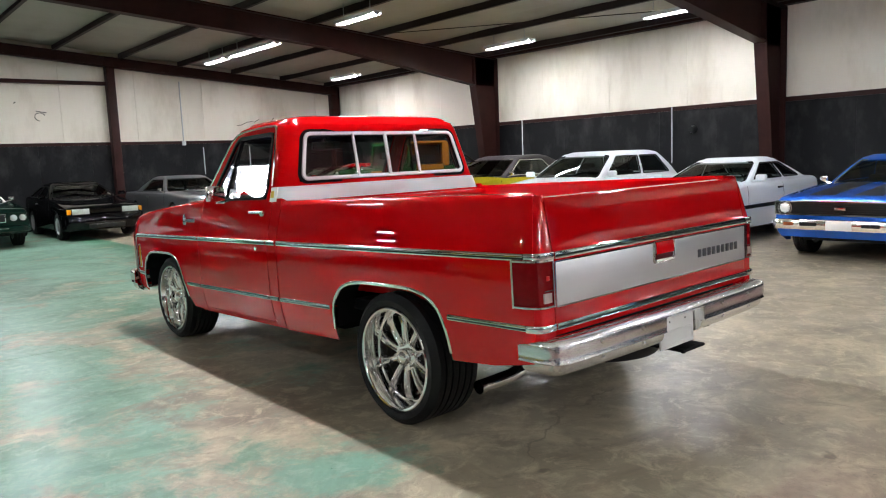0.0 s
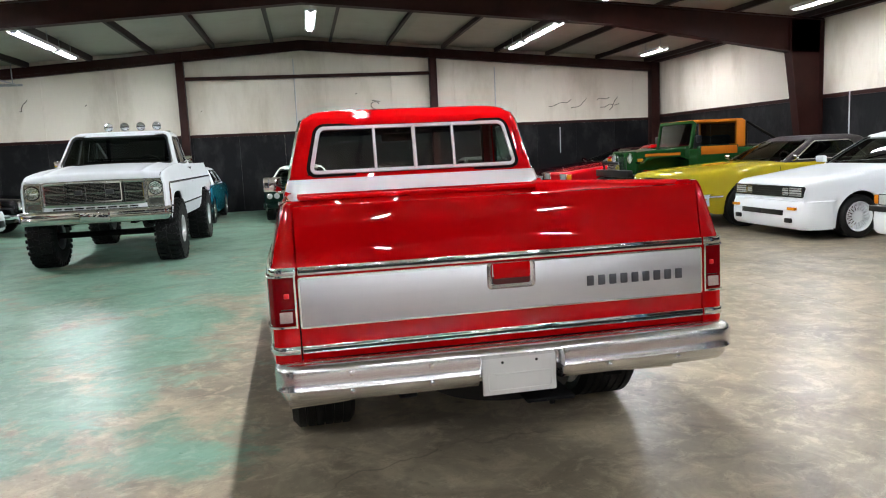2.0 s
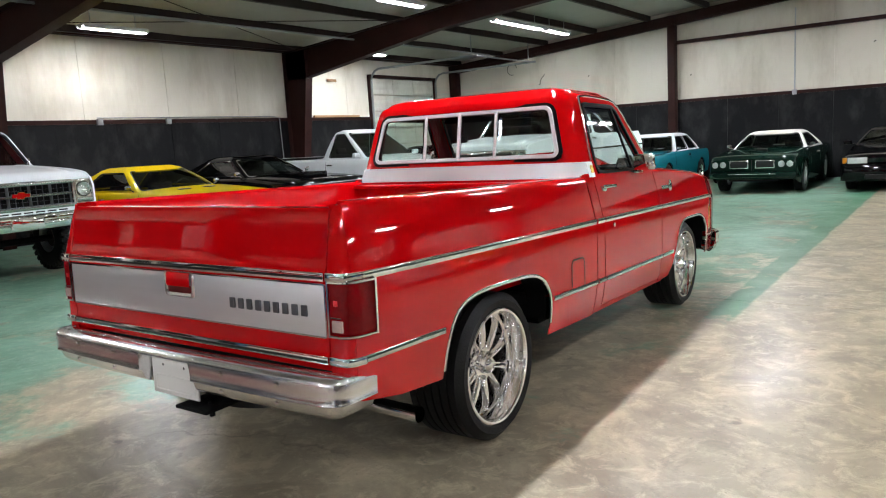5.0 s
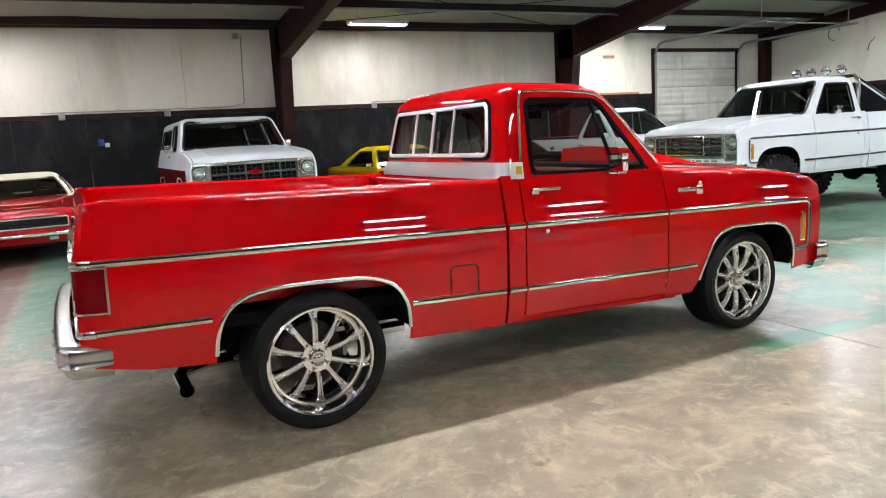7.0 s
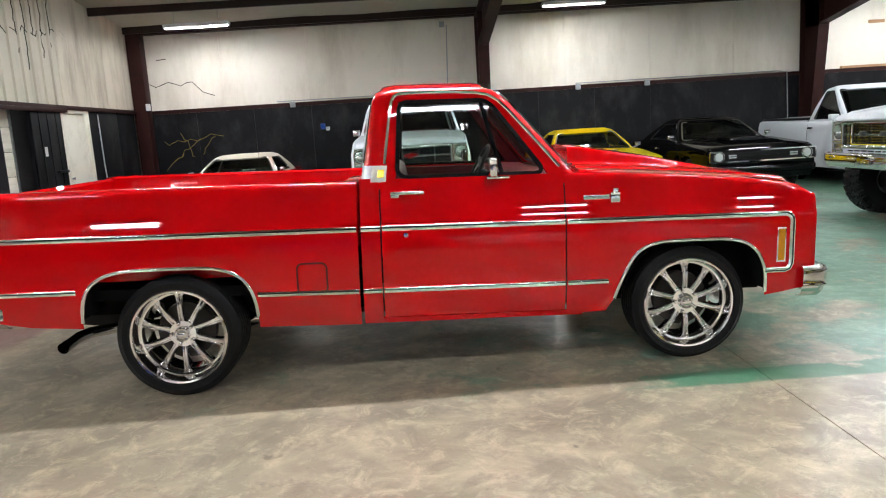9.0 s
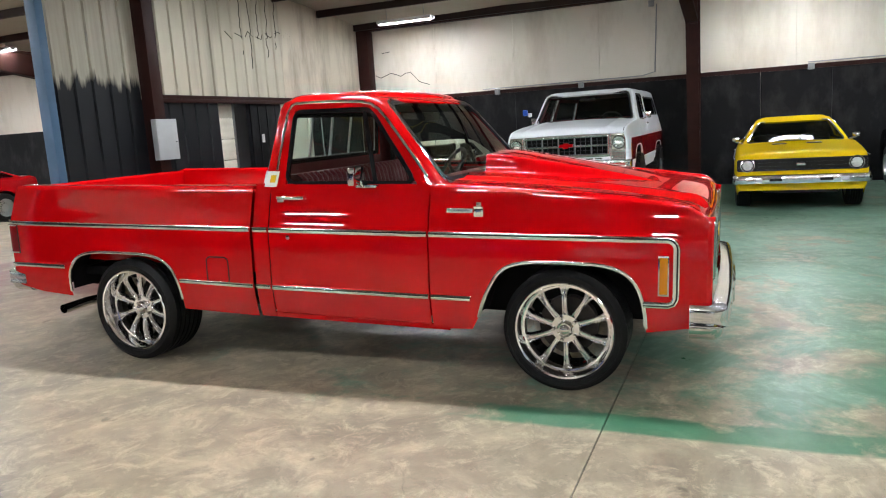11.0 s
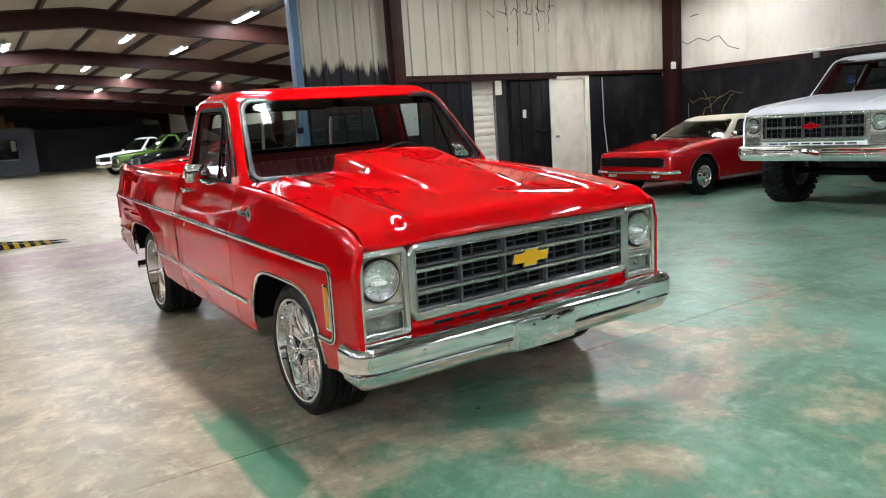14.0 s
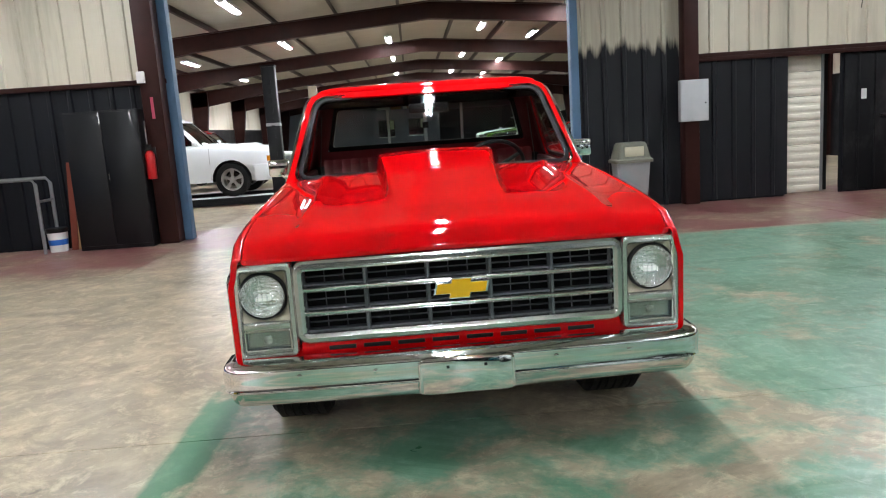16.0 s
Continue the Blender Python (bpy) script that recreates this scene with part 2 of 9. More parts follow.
def ragged_black(name):
    """Ribbed siding painted black up to an uneven, brushed edge."""
    m = bpy.data.materials.new(name)
    m.use_nodes = True
    nt = m.node_tree
    n, l = nt.nodes, nt.links
    b = n["Principled BSDF"]
    b.inputs["Roughness"].default_value = 0.5
    b.inputs["Specular IOR Level"].default_value = 0.25
    co, sep, mp = n.new("ShaderNodeTexCoord"), n.new("ShaderNodeSeparateXYZ"), n.new("ShaderNodeMapping")
    l.new(co.outputs["Object"], sep.inputs[0])
    l.new(co.outputs["Object"], mp.inputs[0])
    mp.inputs["Scale"].default_value = (9, 9, 0.5)
    nz, n2, n3 = n.new("ShaderNodeTexNoise"), n.new("ShaderNodeTexNoise"), n.new("ShaderNodeTexNoise")
    nz.inputs["Scale"].default_value, nz.inputs["Detail"].default_value = 1.0, 6
    n2.inputs["Scale"].default_value, n2.inputs["Detail"].default_value = 2.2, 8
    n3.inputs["Scale"].default_value, n3.inputs["Detail"].default_value = 1.1, 3
    l.new(mp.outputs[0], nz.inputs["Vector"])
    l.new(mp.outputs[0], n2.inputs["Vector"])
    l.new(co.outputs["Object"], n3.inputs["Vector"])
    a1, a2, a3 = n.new("ShaderNodeMath"), n.new("ShaderNodeMath"), n.new("ShaderNodeMath")
    a1.operation, a2.operation, a3.operation = "MULTIPLY_ADD", "MULTIPLY_ADD", "MULTIPLY"
    l.new(nz.outputs["Fac"], a1.inputs[0])
    a1.inputs[1].default_value = 0.7
    l.new(sep.outputs[2], a1.inputs[2])
    l.new(n3.outputs["Fac"], a2.inputs[0])
    a2.inputs[1].default_value = 0.5
    l.new(a1.outputs[0], a2.inputs[2])
    r = n.new("ShaderNodeMapRange")
    r.inputs["From Min"].default_value, r.inputs["From Max"].default_value = 2.88, 3.02
    l.new(a2.outputs[0], r.inputs["Value"])
    cr = n.new("ShaderNodeMix")
    cr.data_type = "RGBA"
    cr.inputs[6].default_value, cr.inputs[7].default_value = rgb("b9b4a2"), rgb("8d887a")
    l.new(n2.outputs["Fac"], cr.inputs[0])
    mx = n.new("ShaderNodeMix")
    mx.data_type = "RGBA"
    l.new(r.outputs[0], mx.inputs[0])
    mx.inputs[6].default_value = rgb("15171b")
    l.new(cr.outputs[2], mx.inputs[7])
    l.new(mx.outputs[2], b.inputs["Base Color"])
    return m


M_RIBMIX = ragged_black("half_painted_siding")


def floor_material():
    m = bpy.data.materials.new("painted_concrete")
    m.use_nodes = True
    nt = m.node_tree
    n, l = nt.nodes, nt.links
    b = n["Principled BSDF"]
    co = n.new("ShaderNodeTexCoord")
    sep = n.new("ShaderNodeSeparateXYZ")
    l.new(co.outputs["Object"], sep.inputs[0])

    def noise_tex(scale, detail=8, rough=0.6, dist=0.0, vec=None):
        t = n.new("ShaderNodeTexNoise")
        t.inputs["Scale"].default_value, t.inputs["Detail"].default_value = scale, detail
        t.inputs["Roughness"].default_value, t.inputs["Distortion"].default_value = rough, dist
        l.new(vec or co.outputs["Object"], t.inputs["Vector"])
        return t.outputs["Fac"]

    def rng(v, a, b_, c=0.0, d=1.0):
        r = n.new("ShaderNodeMapRange")
        r.inputs["From Min"].default_value, r.inputs["From Max"].default_value = a, b_
        r.inputs["To Min"].default_value, r.inputs["To Max"].default_value = c, d
        l.new(v, r.inputs["Value"])
        return r.outputs[0]

    def op(kind, a, c):
        t = n.new("ShaderNodeMath")
        t.operation = kind
        for i, v in enumerate((a, c)):
            if isinstance(v, (int, float)):
                t.inputs[i].default_value = v
            else:
                l.new(v, t.inputs[i])
        return t.outputs[0]

    def mixc(f, a, c):
        t = n.new("ShaderNodeMix")
        t.data_type = "RGBA"
        l.new(f, t.inputs[0])
        for i, v in ((6, a), (7, c)):
            if isinstance(v, tuple):
                t.inputs[i].default_value = v
            else:
                l.new(v, t.inputs[i])
        return t.outputs[2]

    big, mid, fine = noise_tex(0.35, 6), noise_tex(1.3, 9, 0.62, 0.4), noise_tex(14, 6, 0.7)
    stain = noise_tex(0.8, 9, 0.7, 1.2)
    conc = mixc(big, rgb("827968"), rgb("a3977e"))
    conc = mixc(rng(noise_tex(2.2, 10, 0.66, 0.8), 0.46, 0.64, 0, 0.85), conc, rgb("bbad92"))
    conc = mixc(rng(stain, 0.46, 0.66, 0, 0.75), conc, rgb("574f42"))
    conc = mixc(rng(noise_tex(6.5, 12, 0.76, 0.6), 0.5, 0.62, 0, 0.65), conc, rgb("c9ba9e"))
    conc = mixc(rng(noise_tex(3.6, 12, 0.74, 0.9), 0.53, 0.62, 0, 0.5), conc, rgb("6b6355"))
    conc = mixc(rng(fine, 0.3, 0.75, 0, 0.35), conc, rgb("8a8272"))
    pits = rng(noise_tex(38, 4, 0.6), 0.64, 0.7, 0, 0.45)
    conc = mixc(pits, conc, rgb("4f493e"))
    vo = n.new("ShaderNodeTexVoronoi")
    vo.feature = "DISTANCE_TO_EDGE"
    vo.inputs["Scale"].default_value = 0.3
    warp = n.new("ShaderNodeVectorMath")
    warp.operation = "MULTIPLY_ADD"
    wn = n.new("ShaderNodeTexNoise")
    wn.inputs["Scale"].default_value, wn.inputs["Detail"].default_value = 1.5, 6
    l.new(co.outputs["Object"], wn.inputs["Vector"])
    l.new(wn.outputs["Color"], warp.inputs[0])
    warp.inputs[1].default_value = (0.7, 0.7, 0)
    l.new(co.outputs["Object"], warp.inputs[2])
    l.new(warp.outputs[0], vo.inputs["Vector"])
    crack = op("MULTIPLY", rng(vo.outputs["Distance"], 0.0008, 0.0022, 1, 0), rng(big, 0.52, 0.58, 0, 0.4))
    spots = rng(noise_tex(5.0, 3, 0.5), 0.70, 0.74, 0, 0.5)
    conc = mixc(op("MAXIMUM", crack, spots), conc, rgb("322d26"))
    x, y = sep.outputs[0], sep.outputs[1]
    wob = op("MULTIPLY", op("SUBTRACT", mid, 0.5), 0.12)
    xe = op("ADD", x, wob)
    # green paint lies west of x = 4.4 and from the red band northwards
    g = op("MULTIPLY", rng(xe, 4.39, 4.42, 1, 0), rng(op("ADD", y, wob), 1.3, 1.42, 0, 1))
    worn = op("ADD", mid, op("MULTIPLY", op("SUBTRACT", noise_tex(4.2, 12, 0.74, 0.6), 0.5), 0.42))
    worn = op("ADD", worn, op("MULTIPLY", op("SUBTRACT", fine, 0.5), 0.12))
    # most worn round the parked pickup's tail, least along the edge stripe
    near = op("MULTIPLY", rng(x, 0.3, 2.2, 0, 1), rng(y, 5.0, 9.5, 1, 0))
    thr = op("ADD", 0.62, op("MULTIPLY", near, -0.19))
    stripe = op("MULTIPLY", rng(xe, 4.18, 4.22, 0, 1), rng(y, 4.6, 5.4, 0, 0.12))
    thr = op("ADD", thr, stripe)
    thr = op("ADD", thr, op("MULTIPLY", op("MULTIPLY", rng(x, 1.5, 2.4, 0, 1), rng(y, 2.6, 4.4, 1, 0)), -0.16))
    keep = rng(op("SUBTRACT", thr, worn), -0.04, 0.075, 0, 0.88)
    g = op("MULTIPLY", g, keep)
    green = mixc(rng(noise_tex(0.8, 9, 0.68, 1.0), 0.34, 0.64), rgb("0b5739"), rgb("78a592"))
    green = mixc(rng(noise_tex(3.2, 9, 0.7, 0.8), 0.52, 0.72, 0, 0.5), green, rgb("9db8a9"))
    green = mixc(rng(fine, 0.45, 0.8, 0, 0.3), green, rgb("78a592"))
    green = mixc(rng(noise_tex(9.0, 10, 0.75, 0.5), 0.5, 0.66, 0, 0.4), green, rgb("aebcac"))
    edge = op("MULTIPLY", rng(op("ADD", xe, op("MULTIPLY", op("SUBTRACT", mid, 0.5), 1.6)), 3.7, 4.15, 0, 0.8), rng(y, 4.4, 5.6, 0, 1))
    green = mixc(edge, green, rgb("0a6342"))
    front = op("MULTIPLY", rng(x, 1.2, 2.4, 0, 1), op("MULTIPLY", rng(y, 5.6, 6.6, 0, 1), rng(y, 8.2, 9.6, 1, 0)))
    green = mixc(op("MULTIPLY", front, rng(stain, 0.42, 0.56, 0, 0.75)), green, rgb("08583a"))
    col = mixc(g, conc, green)
    # red band along the partition
    red_edge = op("ADD", y, op("MULTIPLY", wob, 1.2))
    r1 = op("MULTIPLY", rng(red_edge, 1.25, 1.33, 1, 0), rng(y, -2.6, -2.4, 0, 1))
    r1 = op("MULTIPLY", r1, rng(worn, 0.50, 0.62, 0.95, 0.3))
    r1 = op("MULTIPLY", r1, rng(mid, 0.3, 0.66, 1.0, 0.6))
    # east of the truck the red is rubbed off, save along the wall
    r1 = op("MULTIPLY", r1, op("MAXIMUM", rng(xe, 1.9, 3.3, 1, 0.12), op("MAXIMUM", rng(red_edge, -0.4, 0.1, 1, 0), rng(xe, 6.0, 6.6, 0, 0.9))))
    col = mixc(r1, col, rgb("6e2f38"))
    l.new(col, b.inputs["Base Color"])
    ro = op("ADD", rng(mid, 0.3, 0.7, 0.24, 0.4), op("MULTIPLY", fine, 0.08))
    l.new(ro, b.inputs["Roughness"])
    bp = n.new("ShaderNodeBump")
    bp.inputs["Strength"].default_value, bp.inputs["Distance"].default_value = 0.12, 0.004
    l.new(op("ADD", fine, op("MULTIPLY", mid, 2.0)), bp.inputs["Height"])
    l.new(bp.outputs[0], b.inputs["Normal"])
    return m


# ---- floor: cast slabs with sawn joints ----
floor = thing("floor", pose(0, 0, 0), "worn concrete slab floor with patchy green and red paint", "floor", kind="structure")
M_FLOOR = floor_material()
XJ = [XW - 0.2, -2.2, 6.53, XE + 0.2]
YJ = [YF - 0.2, -40, -24, -8, -1.55, 6.25, 13.4, YN + 0.2]
base = boxed(XW - 0.3, XE + 0.3, YF - 0.3, YN + 0.3, -0.35, -0.012)
part("sub_base", base, M_DARK, floor)
for i in range(len(XJ) - 1):
    for j in range(len(YJ) - 1):
        part("slab", boxed(XJ[i] + 0.002, XJ[i + 1] - 0.002, YJ[j] + 0.003, YJ[j + 1] - 0.003, -0.1, 0.0), M_FLOOR, floor)


# ---- walls ----
def flat_wall(name, axis, at, a, b, outward, label, zg=2.12):
    """A lined steel wall: black wainscot below, girt, white lining panels above."""
    w = thing(name, pose(0, 0, 0), label, "wall", kind="structure")

    def slab(pn, u0, u1, z0, z1, d0, d1, mt, bev=0.0):
        lo, hi = sorted((at + outward * d0, at + outward * d1))
        bm = boxed(lo, hi, u0, u1, z0, z1, bev) if axis == "x" else boxed(u0, u1, lo, hi, z0, z1, bev)
        return part(pn, bm, mt, w)
    slab("outer_sheet", a, b, 0, 5.2, 0.1, 0.25, M_RIB)
    u = a
    while u < b - 0.05:
        v = min(b, u + 1.22)
        slab("wainscot_panel", u + 0.002, v - 0.002, 0, zg, 0.0, 0.09, M_BLACK)
        u = v
    u = a
    while u < b - 0.05:
        v = min(b, u + 1.83)
        zt = 5.0
        slab("lining_panel", u + 0.003, v - 0.003, zg + 0.08, zt, 0.03, 0.095, M_WHITE)
        u = v
    slab("girt", a, b, zg, zg + 0.08, -0.03, 0.09, M_STEEL)
    return w


wall_west = flat_wall("wall_west", "x", XW, YS, 15.95, -1, "steel wall, black below and stained white lining above")
flat_wall("wall_east", "x", XE, YS, YN, 1, "steel wall, black below and white lining above")
flat_wall("wall_north", "y", YN, XW, XE, 1, "gable wall, black below and stained white lining above", 2.06)


def corrugated(x0, x1, y, z0, z1, pitch=0.3, depth=0.03, thick=0.02):
    """Ribbed siding facing +y."""
    bm = bmesh.new()
    pts = []
    x = x0
    while x < x1:
        for dx, d in ((0, 0), (0.19, 0), (0.205, depth), (0.255, depth), (0.27, 0)):
            if x + dx < x1:
                pts.append((x + dx, d))
        x += pitch
    pts.append((x1, 0))
    rows = [[(px, y + d, z) for px, d in pts] for z in (z0, z1)]
    grid(bm, rows)
    rows = [[(px, y - thick, z) for px, d in pts] for z in (z0, z1)]
    grid(bm, rows)
    return bm


wall_south = thing("wall_south", pose(0, 0, 0), "ribbed steel partition, black below and weathered cream above", "wall", kind="structure")
OPEN0, OPEN1 = 0.66, 6.66
SL0, SL1, DR0, DR1 = -3.36, -2.5, -5.3, -4.46
for x0, x1, z0, z1, mt in ((DR1 + 0.1, SL0 - 0.0, 0, 2.15, M_RIBB), (SL1, -0.88, 0, 2.15, M_RIBB), (-0.88, OPEN0, 0, 5.0, M_RIBMIX),
                           (-4.6, -0.88, 2.2, 5.0, M_RIB), (OPEN1, XE, 0, 2.3, M_RIBB), (OPEN1, XE, 2.36, 5.0, M_RIB)):
    part("siding", corrugated(x0, x1, YS, z0, z1), mt, wall_south, smooth=20)
for x0, x1, z0, z1, mt in ((XW + 0.28, -6.7, 0, 2.15, M_BLACK), (-6.696, DR0 - 0.1, 0, 2.15, M_BLACK), (XW + 0.28, -6.4, 2.2, 5.0, M_STAINED), (-6.396, -4.6, 2.2, 5.0, M_STAINED)):
    part("flat_panel", boxed(x0, x1, YS - 0.02, YS + 0.012, z0, z1, 0.003), mt, wall_south)
part("header_siding", corrugated(OPEN0, OPEN1, YS, 4.35, 5.0), M_RIB, wall_south, smooth=20)
for x0, x1, z in ((XW, -1.12, 2.15), (OPEN1, XE, 2.3)):
    part("girt", boxed(x0, x1, YS - 0.08, YS + 0.07, z, z + 0.07, 0.006), M_STEEL, wall_south)
part("opening_post", boxed(OPEN0 - 0.02, OPEN0 + 0.1, YS - 0.12, YS + 0.06, 0, 4.4, 0.008), M_BLUE, wall_south, "blue painted jamb of the wide opening")
part("opening_post", boxed(OPEN1 - 0.1, OPEN1 + 0.02, YS - 0.12, YS + 0.06, 0, 4.4, 0.008), M_BLUE, wall_south)
part("post", boxed(-1.1, -0.88, YS + 0.0, YS + 0.22, 0, 5.0, 0.01), M_STEEL, wall_south, "red-brown steel post")
part("post", boxed(OPEN1 + 0.02, OPEN1 + 0.3, YS - 0.1, YS + 0.32, 0, 5.0, 0.01), M_STEEL, wall_south)
part("post", boxed(XW, XW + 0.28, YS + 0.02, YS + 0.3, 0, 5.0, 0.01), M_STEEL, wall_south)

# far hall
for nm, bm, mt in (("wall_far_west", boxed(XW - 0.25, XW, YF, YS - 0.15, 0, 5.0), M_WHITE), ("wall_far_east", boxed(XE, XE + 0.25, YF, YS - 0.15, 0, 5.0), M_WHITE),
                   ("wall_far_end", boxed(XW, XE, YF - 0.25, YF, 0, 5.0), M_GREY)):
    tagged(part(nm, bm, mt), "plain wall of the far hall", "wall", kind="structure")
for nm, x0, x1 in (("wall_far_west_base", XW, XW + 0.03), ("wall_far_east_base", XE - 0.03, XE)):
    tagged(part(nm, boxed(x0, x1, YF, YS - 0.15, 0, 2.1), M_BLACK), "black painted wainscot in the far hall", "wall", kind="structure")

# ---- ceiling ----
bm = bmesh.new()
for sx, xa, xb in ((0, XW - 0.25, RIDGE_X), (1, RIDGE_X, XE + 0.25)):
    x = xa
    n = 8
    for i in range(n):
        a, b = lerp(xa, xb, i / n), lerp(xa, xb, (i + 1) / n)
        ys = list(np.linspace(YF - 0.3, YN + 0.3, 60))
        grid(bm, [[(a, y, roof_z(a) - 0.012), (lerp(a, b, 0.5), y, roof_z(lerp(a, b, 0.5)) - 0.04 - 0.015 * math.sin(y * 2.1 + i)), (b, y, roof_z(b) - 0.012)] for y in ys])
ceiling = part("ceiling", bm, M_ROOF, smooth=60)
tagged(ceiling, "sagging pale insulation sheet under a metal roof", "ceiling", kind="structure")
shade(ceiling, solid=0.05)
bm = bmesh.new()
for xs in ((XW - 0.3, RIDGE_X), (RIDGE_X, XE + 0.3)):
    grid(bm, [[(x, y, roof_z(x) + 0.1) for x in xs] for y in (YF - 0.4, YN + 0.4)])
roof_cover = part("roof", bm, M_GALV)
shade(roof_cover, solid=0.03)
tagged(roof_cover, "metal roof sheet over the hall", "roof", kind="structure")

PURLIN_X = [XW + 0.35 + 1.55 * i for i in range(15)]
for x in PURLIN_X:
    z = roof_z(x) - 0.03
    bm = prism(bmesh.new(), [(x - 0.035, z), (x + 0.075, z), (x + 0.075, z - 0.012), (x + 0.0, z - 0.012), (x + 0.0, z - 0.19), (x - 0.075, z - 0.19), (x - 0.075, z - 0.178), (x - 0.012, z - 0.178), (x - 0.012, z - 0.012), (x - 0.035, z - 0.012)], "y", YF, YN)
    tagged(part("purlin", bm, M_PURLIN, smooth=0), "dark red-brown steel roof purlin", "beam", "roof purlins", "structure")


def rigid_frame(y, partial=False):
    fr = thing("rigid_frame", pose(0, y, 0), "tapered red-brown steel portal frame", "frame", "portal frames", "structure")
    for s, xw in ((1, XW), (-1, XE)):
        xo = xw + s * 0.02
        zt = roof_z(xw) - 0.22
        # column: web and two flanges, wider at the top
        col = [(xo, 0), (xo + s * 0.3, 0), (xo + s * 0.74, zt - 0.58), (xo + s * 0.74, zt), (xo, zt)]
        bm = prism(bmesh.new(), col, "y", -0.006, 0.006)
        for (ax, az), (bx, bz) in ((col[0], col[4]), (col[1], col[2])):
            d = Vector((bx - ax, bz - az)).normalized() * 0.012
            prism(bm, [(ax - d.y, az + d.x), (ax + d.y, az - d.x), (bx + d.y, bz - d.x), (bx - d.y, bz + d.x)], "y", -0.11, 0.11)
        part("column", bm, M_STEEL, fr, smooth=0)
        # rafter to the ridge
        zr = roof_z(RIDGE_X) - 0.22
        a0, a1 = xo, RIDGE_X
        top = [(a0, zt), (a1, zr)]
        low = [(xo + s * 0.74, zt - 0.62), (xo + s * 4.6, roof_z(xo + s * 4.6) - 0.22 - 0.40), (a1, zr - 0.42)]
        bm = prism(bmesh.new(), [top[0], top[1], low[2], low[1], low[0], (xo, zt - 0.66)], "y", -0.006, 0.006)
        for (ax, az), (bx, bz) in ((top[0], top[1]), (low[0], low[1]), (low[1], low[2])):
            d = Vector((bx - ax, bz - az)).normalized() * 0.012
            prism(bm, [(ax - d.y, az + d.x), (ax + d.y, az - d.x), (bx + d.y, bz - d.x), (bx - d.y, bz + d.x)], "y", -0.11, 0.11)
        part("rafter", bm, M_STEEL, fr, smooth=0)
        for k in (0.0, 0.74):
            part("stiffener", boxed(xo + s * k - 0.01, xo + s * k + 0.01, -0.105, 0.105, zt - 0.66, zt), M_STEEL, fr)
    return fr


for y in (12.9, 5.9, -9.5, -17, -24.5, -32, -39.5, -47):
    rigid_frame(y)
# end-wall framing on the gable
gable = thing("gable_frame", pose(0, 0, 0), "red-brown steel posts and rafter of the gable", "frame", kind="structure")
for x in (-0.72, 6.12):
    part("gable_post", boxed(x - 0.1, x + 0.1, YN - 0.22, YN, 0, roof_z(x) - 0.2, 0.006), M_STEEL, gable)
for x in (XW + 0.14, XE - 0.14):
    part("corner_post", boxed(x - 0.13, x + 0.13, YN - 0.26, YN, 0, roof_z(x) - 0.2, 0.006), M_STEEL, gable)
for xa, xb in ((XW, RIDGE_X), (XE, RIDGE_X)):
    bm = prism(bmesh.new(), [(xa, roof_z(xa) - 0.2), (xb, roof_z(xb) - 0.2), (xb, roof_z(xb) - 0.46), (xa, roof_z(xa) - 0.46)], "y", YN - 0.2, YN - 0.03)
    part("gable_rafter", bm, M_STEEL, gable, smooth=0)
part("gable_girt", boxed(-0.62, 6.02, YN - 0.1, YN, 3.58, 3.67), M_STEEL, gable)
for x in (XW, XE):
    s = 1 if x == XW else -1
    part("eave_strut", boxed(*sorted((x, x + s * 0.16)), YS, YN, roof_z(x) - 0.2, roof_z(x) - 0.02), M_STEEL, gable)


# ---- tube lamps, seen ones and added fill ----
# one kind of tube in four strengths, set per area to balance brightness
M_TUBE = glow("lit_tube", (0.92, 0.945, 1.0, 1), TUBE_POWER * 0.84)
M_TUBE_STRONG = glow("lit_strong_tube", (0.92, 0.945, 1.0, 1), TUBE_POWER * 2.0)
M_TUBE_MID = glow("lit_mid_tube", (0.92, 0.945, 1.0, 1), TUBE_POWER * 1.05)
M_TUBE_FAR = glow("lit_bright_tube", (0.92, 0.945, 1.0, 1), TUBE_POWER * 1.45)


def tube_lamp(x, y0, y1, group="tube lamps of the hall", lit=None, drop=0.42):
    z = roof_z(x) - drop
    lamp = thing("tube_lamp", pose(x, (y0 + y1) / 2, z), "lit white fluorescent strip lamp on a purlin", "lamp", group)
    h = (y1 - y0) / 2
    for s in (1, -1):
        bm = prism(bmesh.new(), [(s * 0.118, 0.03), (s * 0.122, 0.03), (s * 0.102, -0.012), (s * 0.098, -0.012)], "y", -h, h)
        part("reflector", bm, M_PANEL, lamp)
    part("housing", boxed(-0.12, 0.12, -h - 0.01, h + 0.01, 0.022, 0.06, 0.008), M_PANEL, lamp)
    for dx in (-0.032, 0.032):
        bm = lathe(bmesh.new(), [(-h + 0.02, 0.0), (-h + 0.02, 0.016), (h - 0.02, 0.016), (h - 0.02, 0.0)], "y", 8, (dx, 0, 0.0))
        part("tube", bm, lit or M_TUBE, lamp)
    for e in (-h, h):
        part("lamp_holder", boxed(-0.055, 0.055, e - 0.012, e + 0.012, -0.02, 0.025, 0.004), M_PANEL, lamp)
    for e in (-h * 0.7, h * 0.7):
        part("hanger", boxed(-0.006, 0.006, e - 0.006, e + 0.006, 0.06, drop - 0.04), M_GALV, lamp)


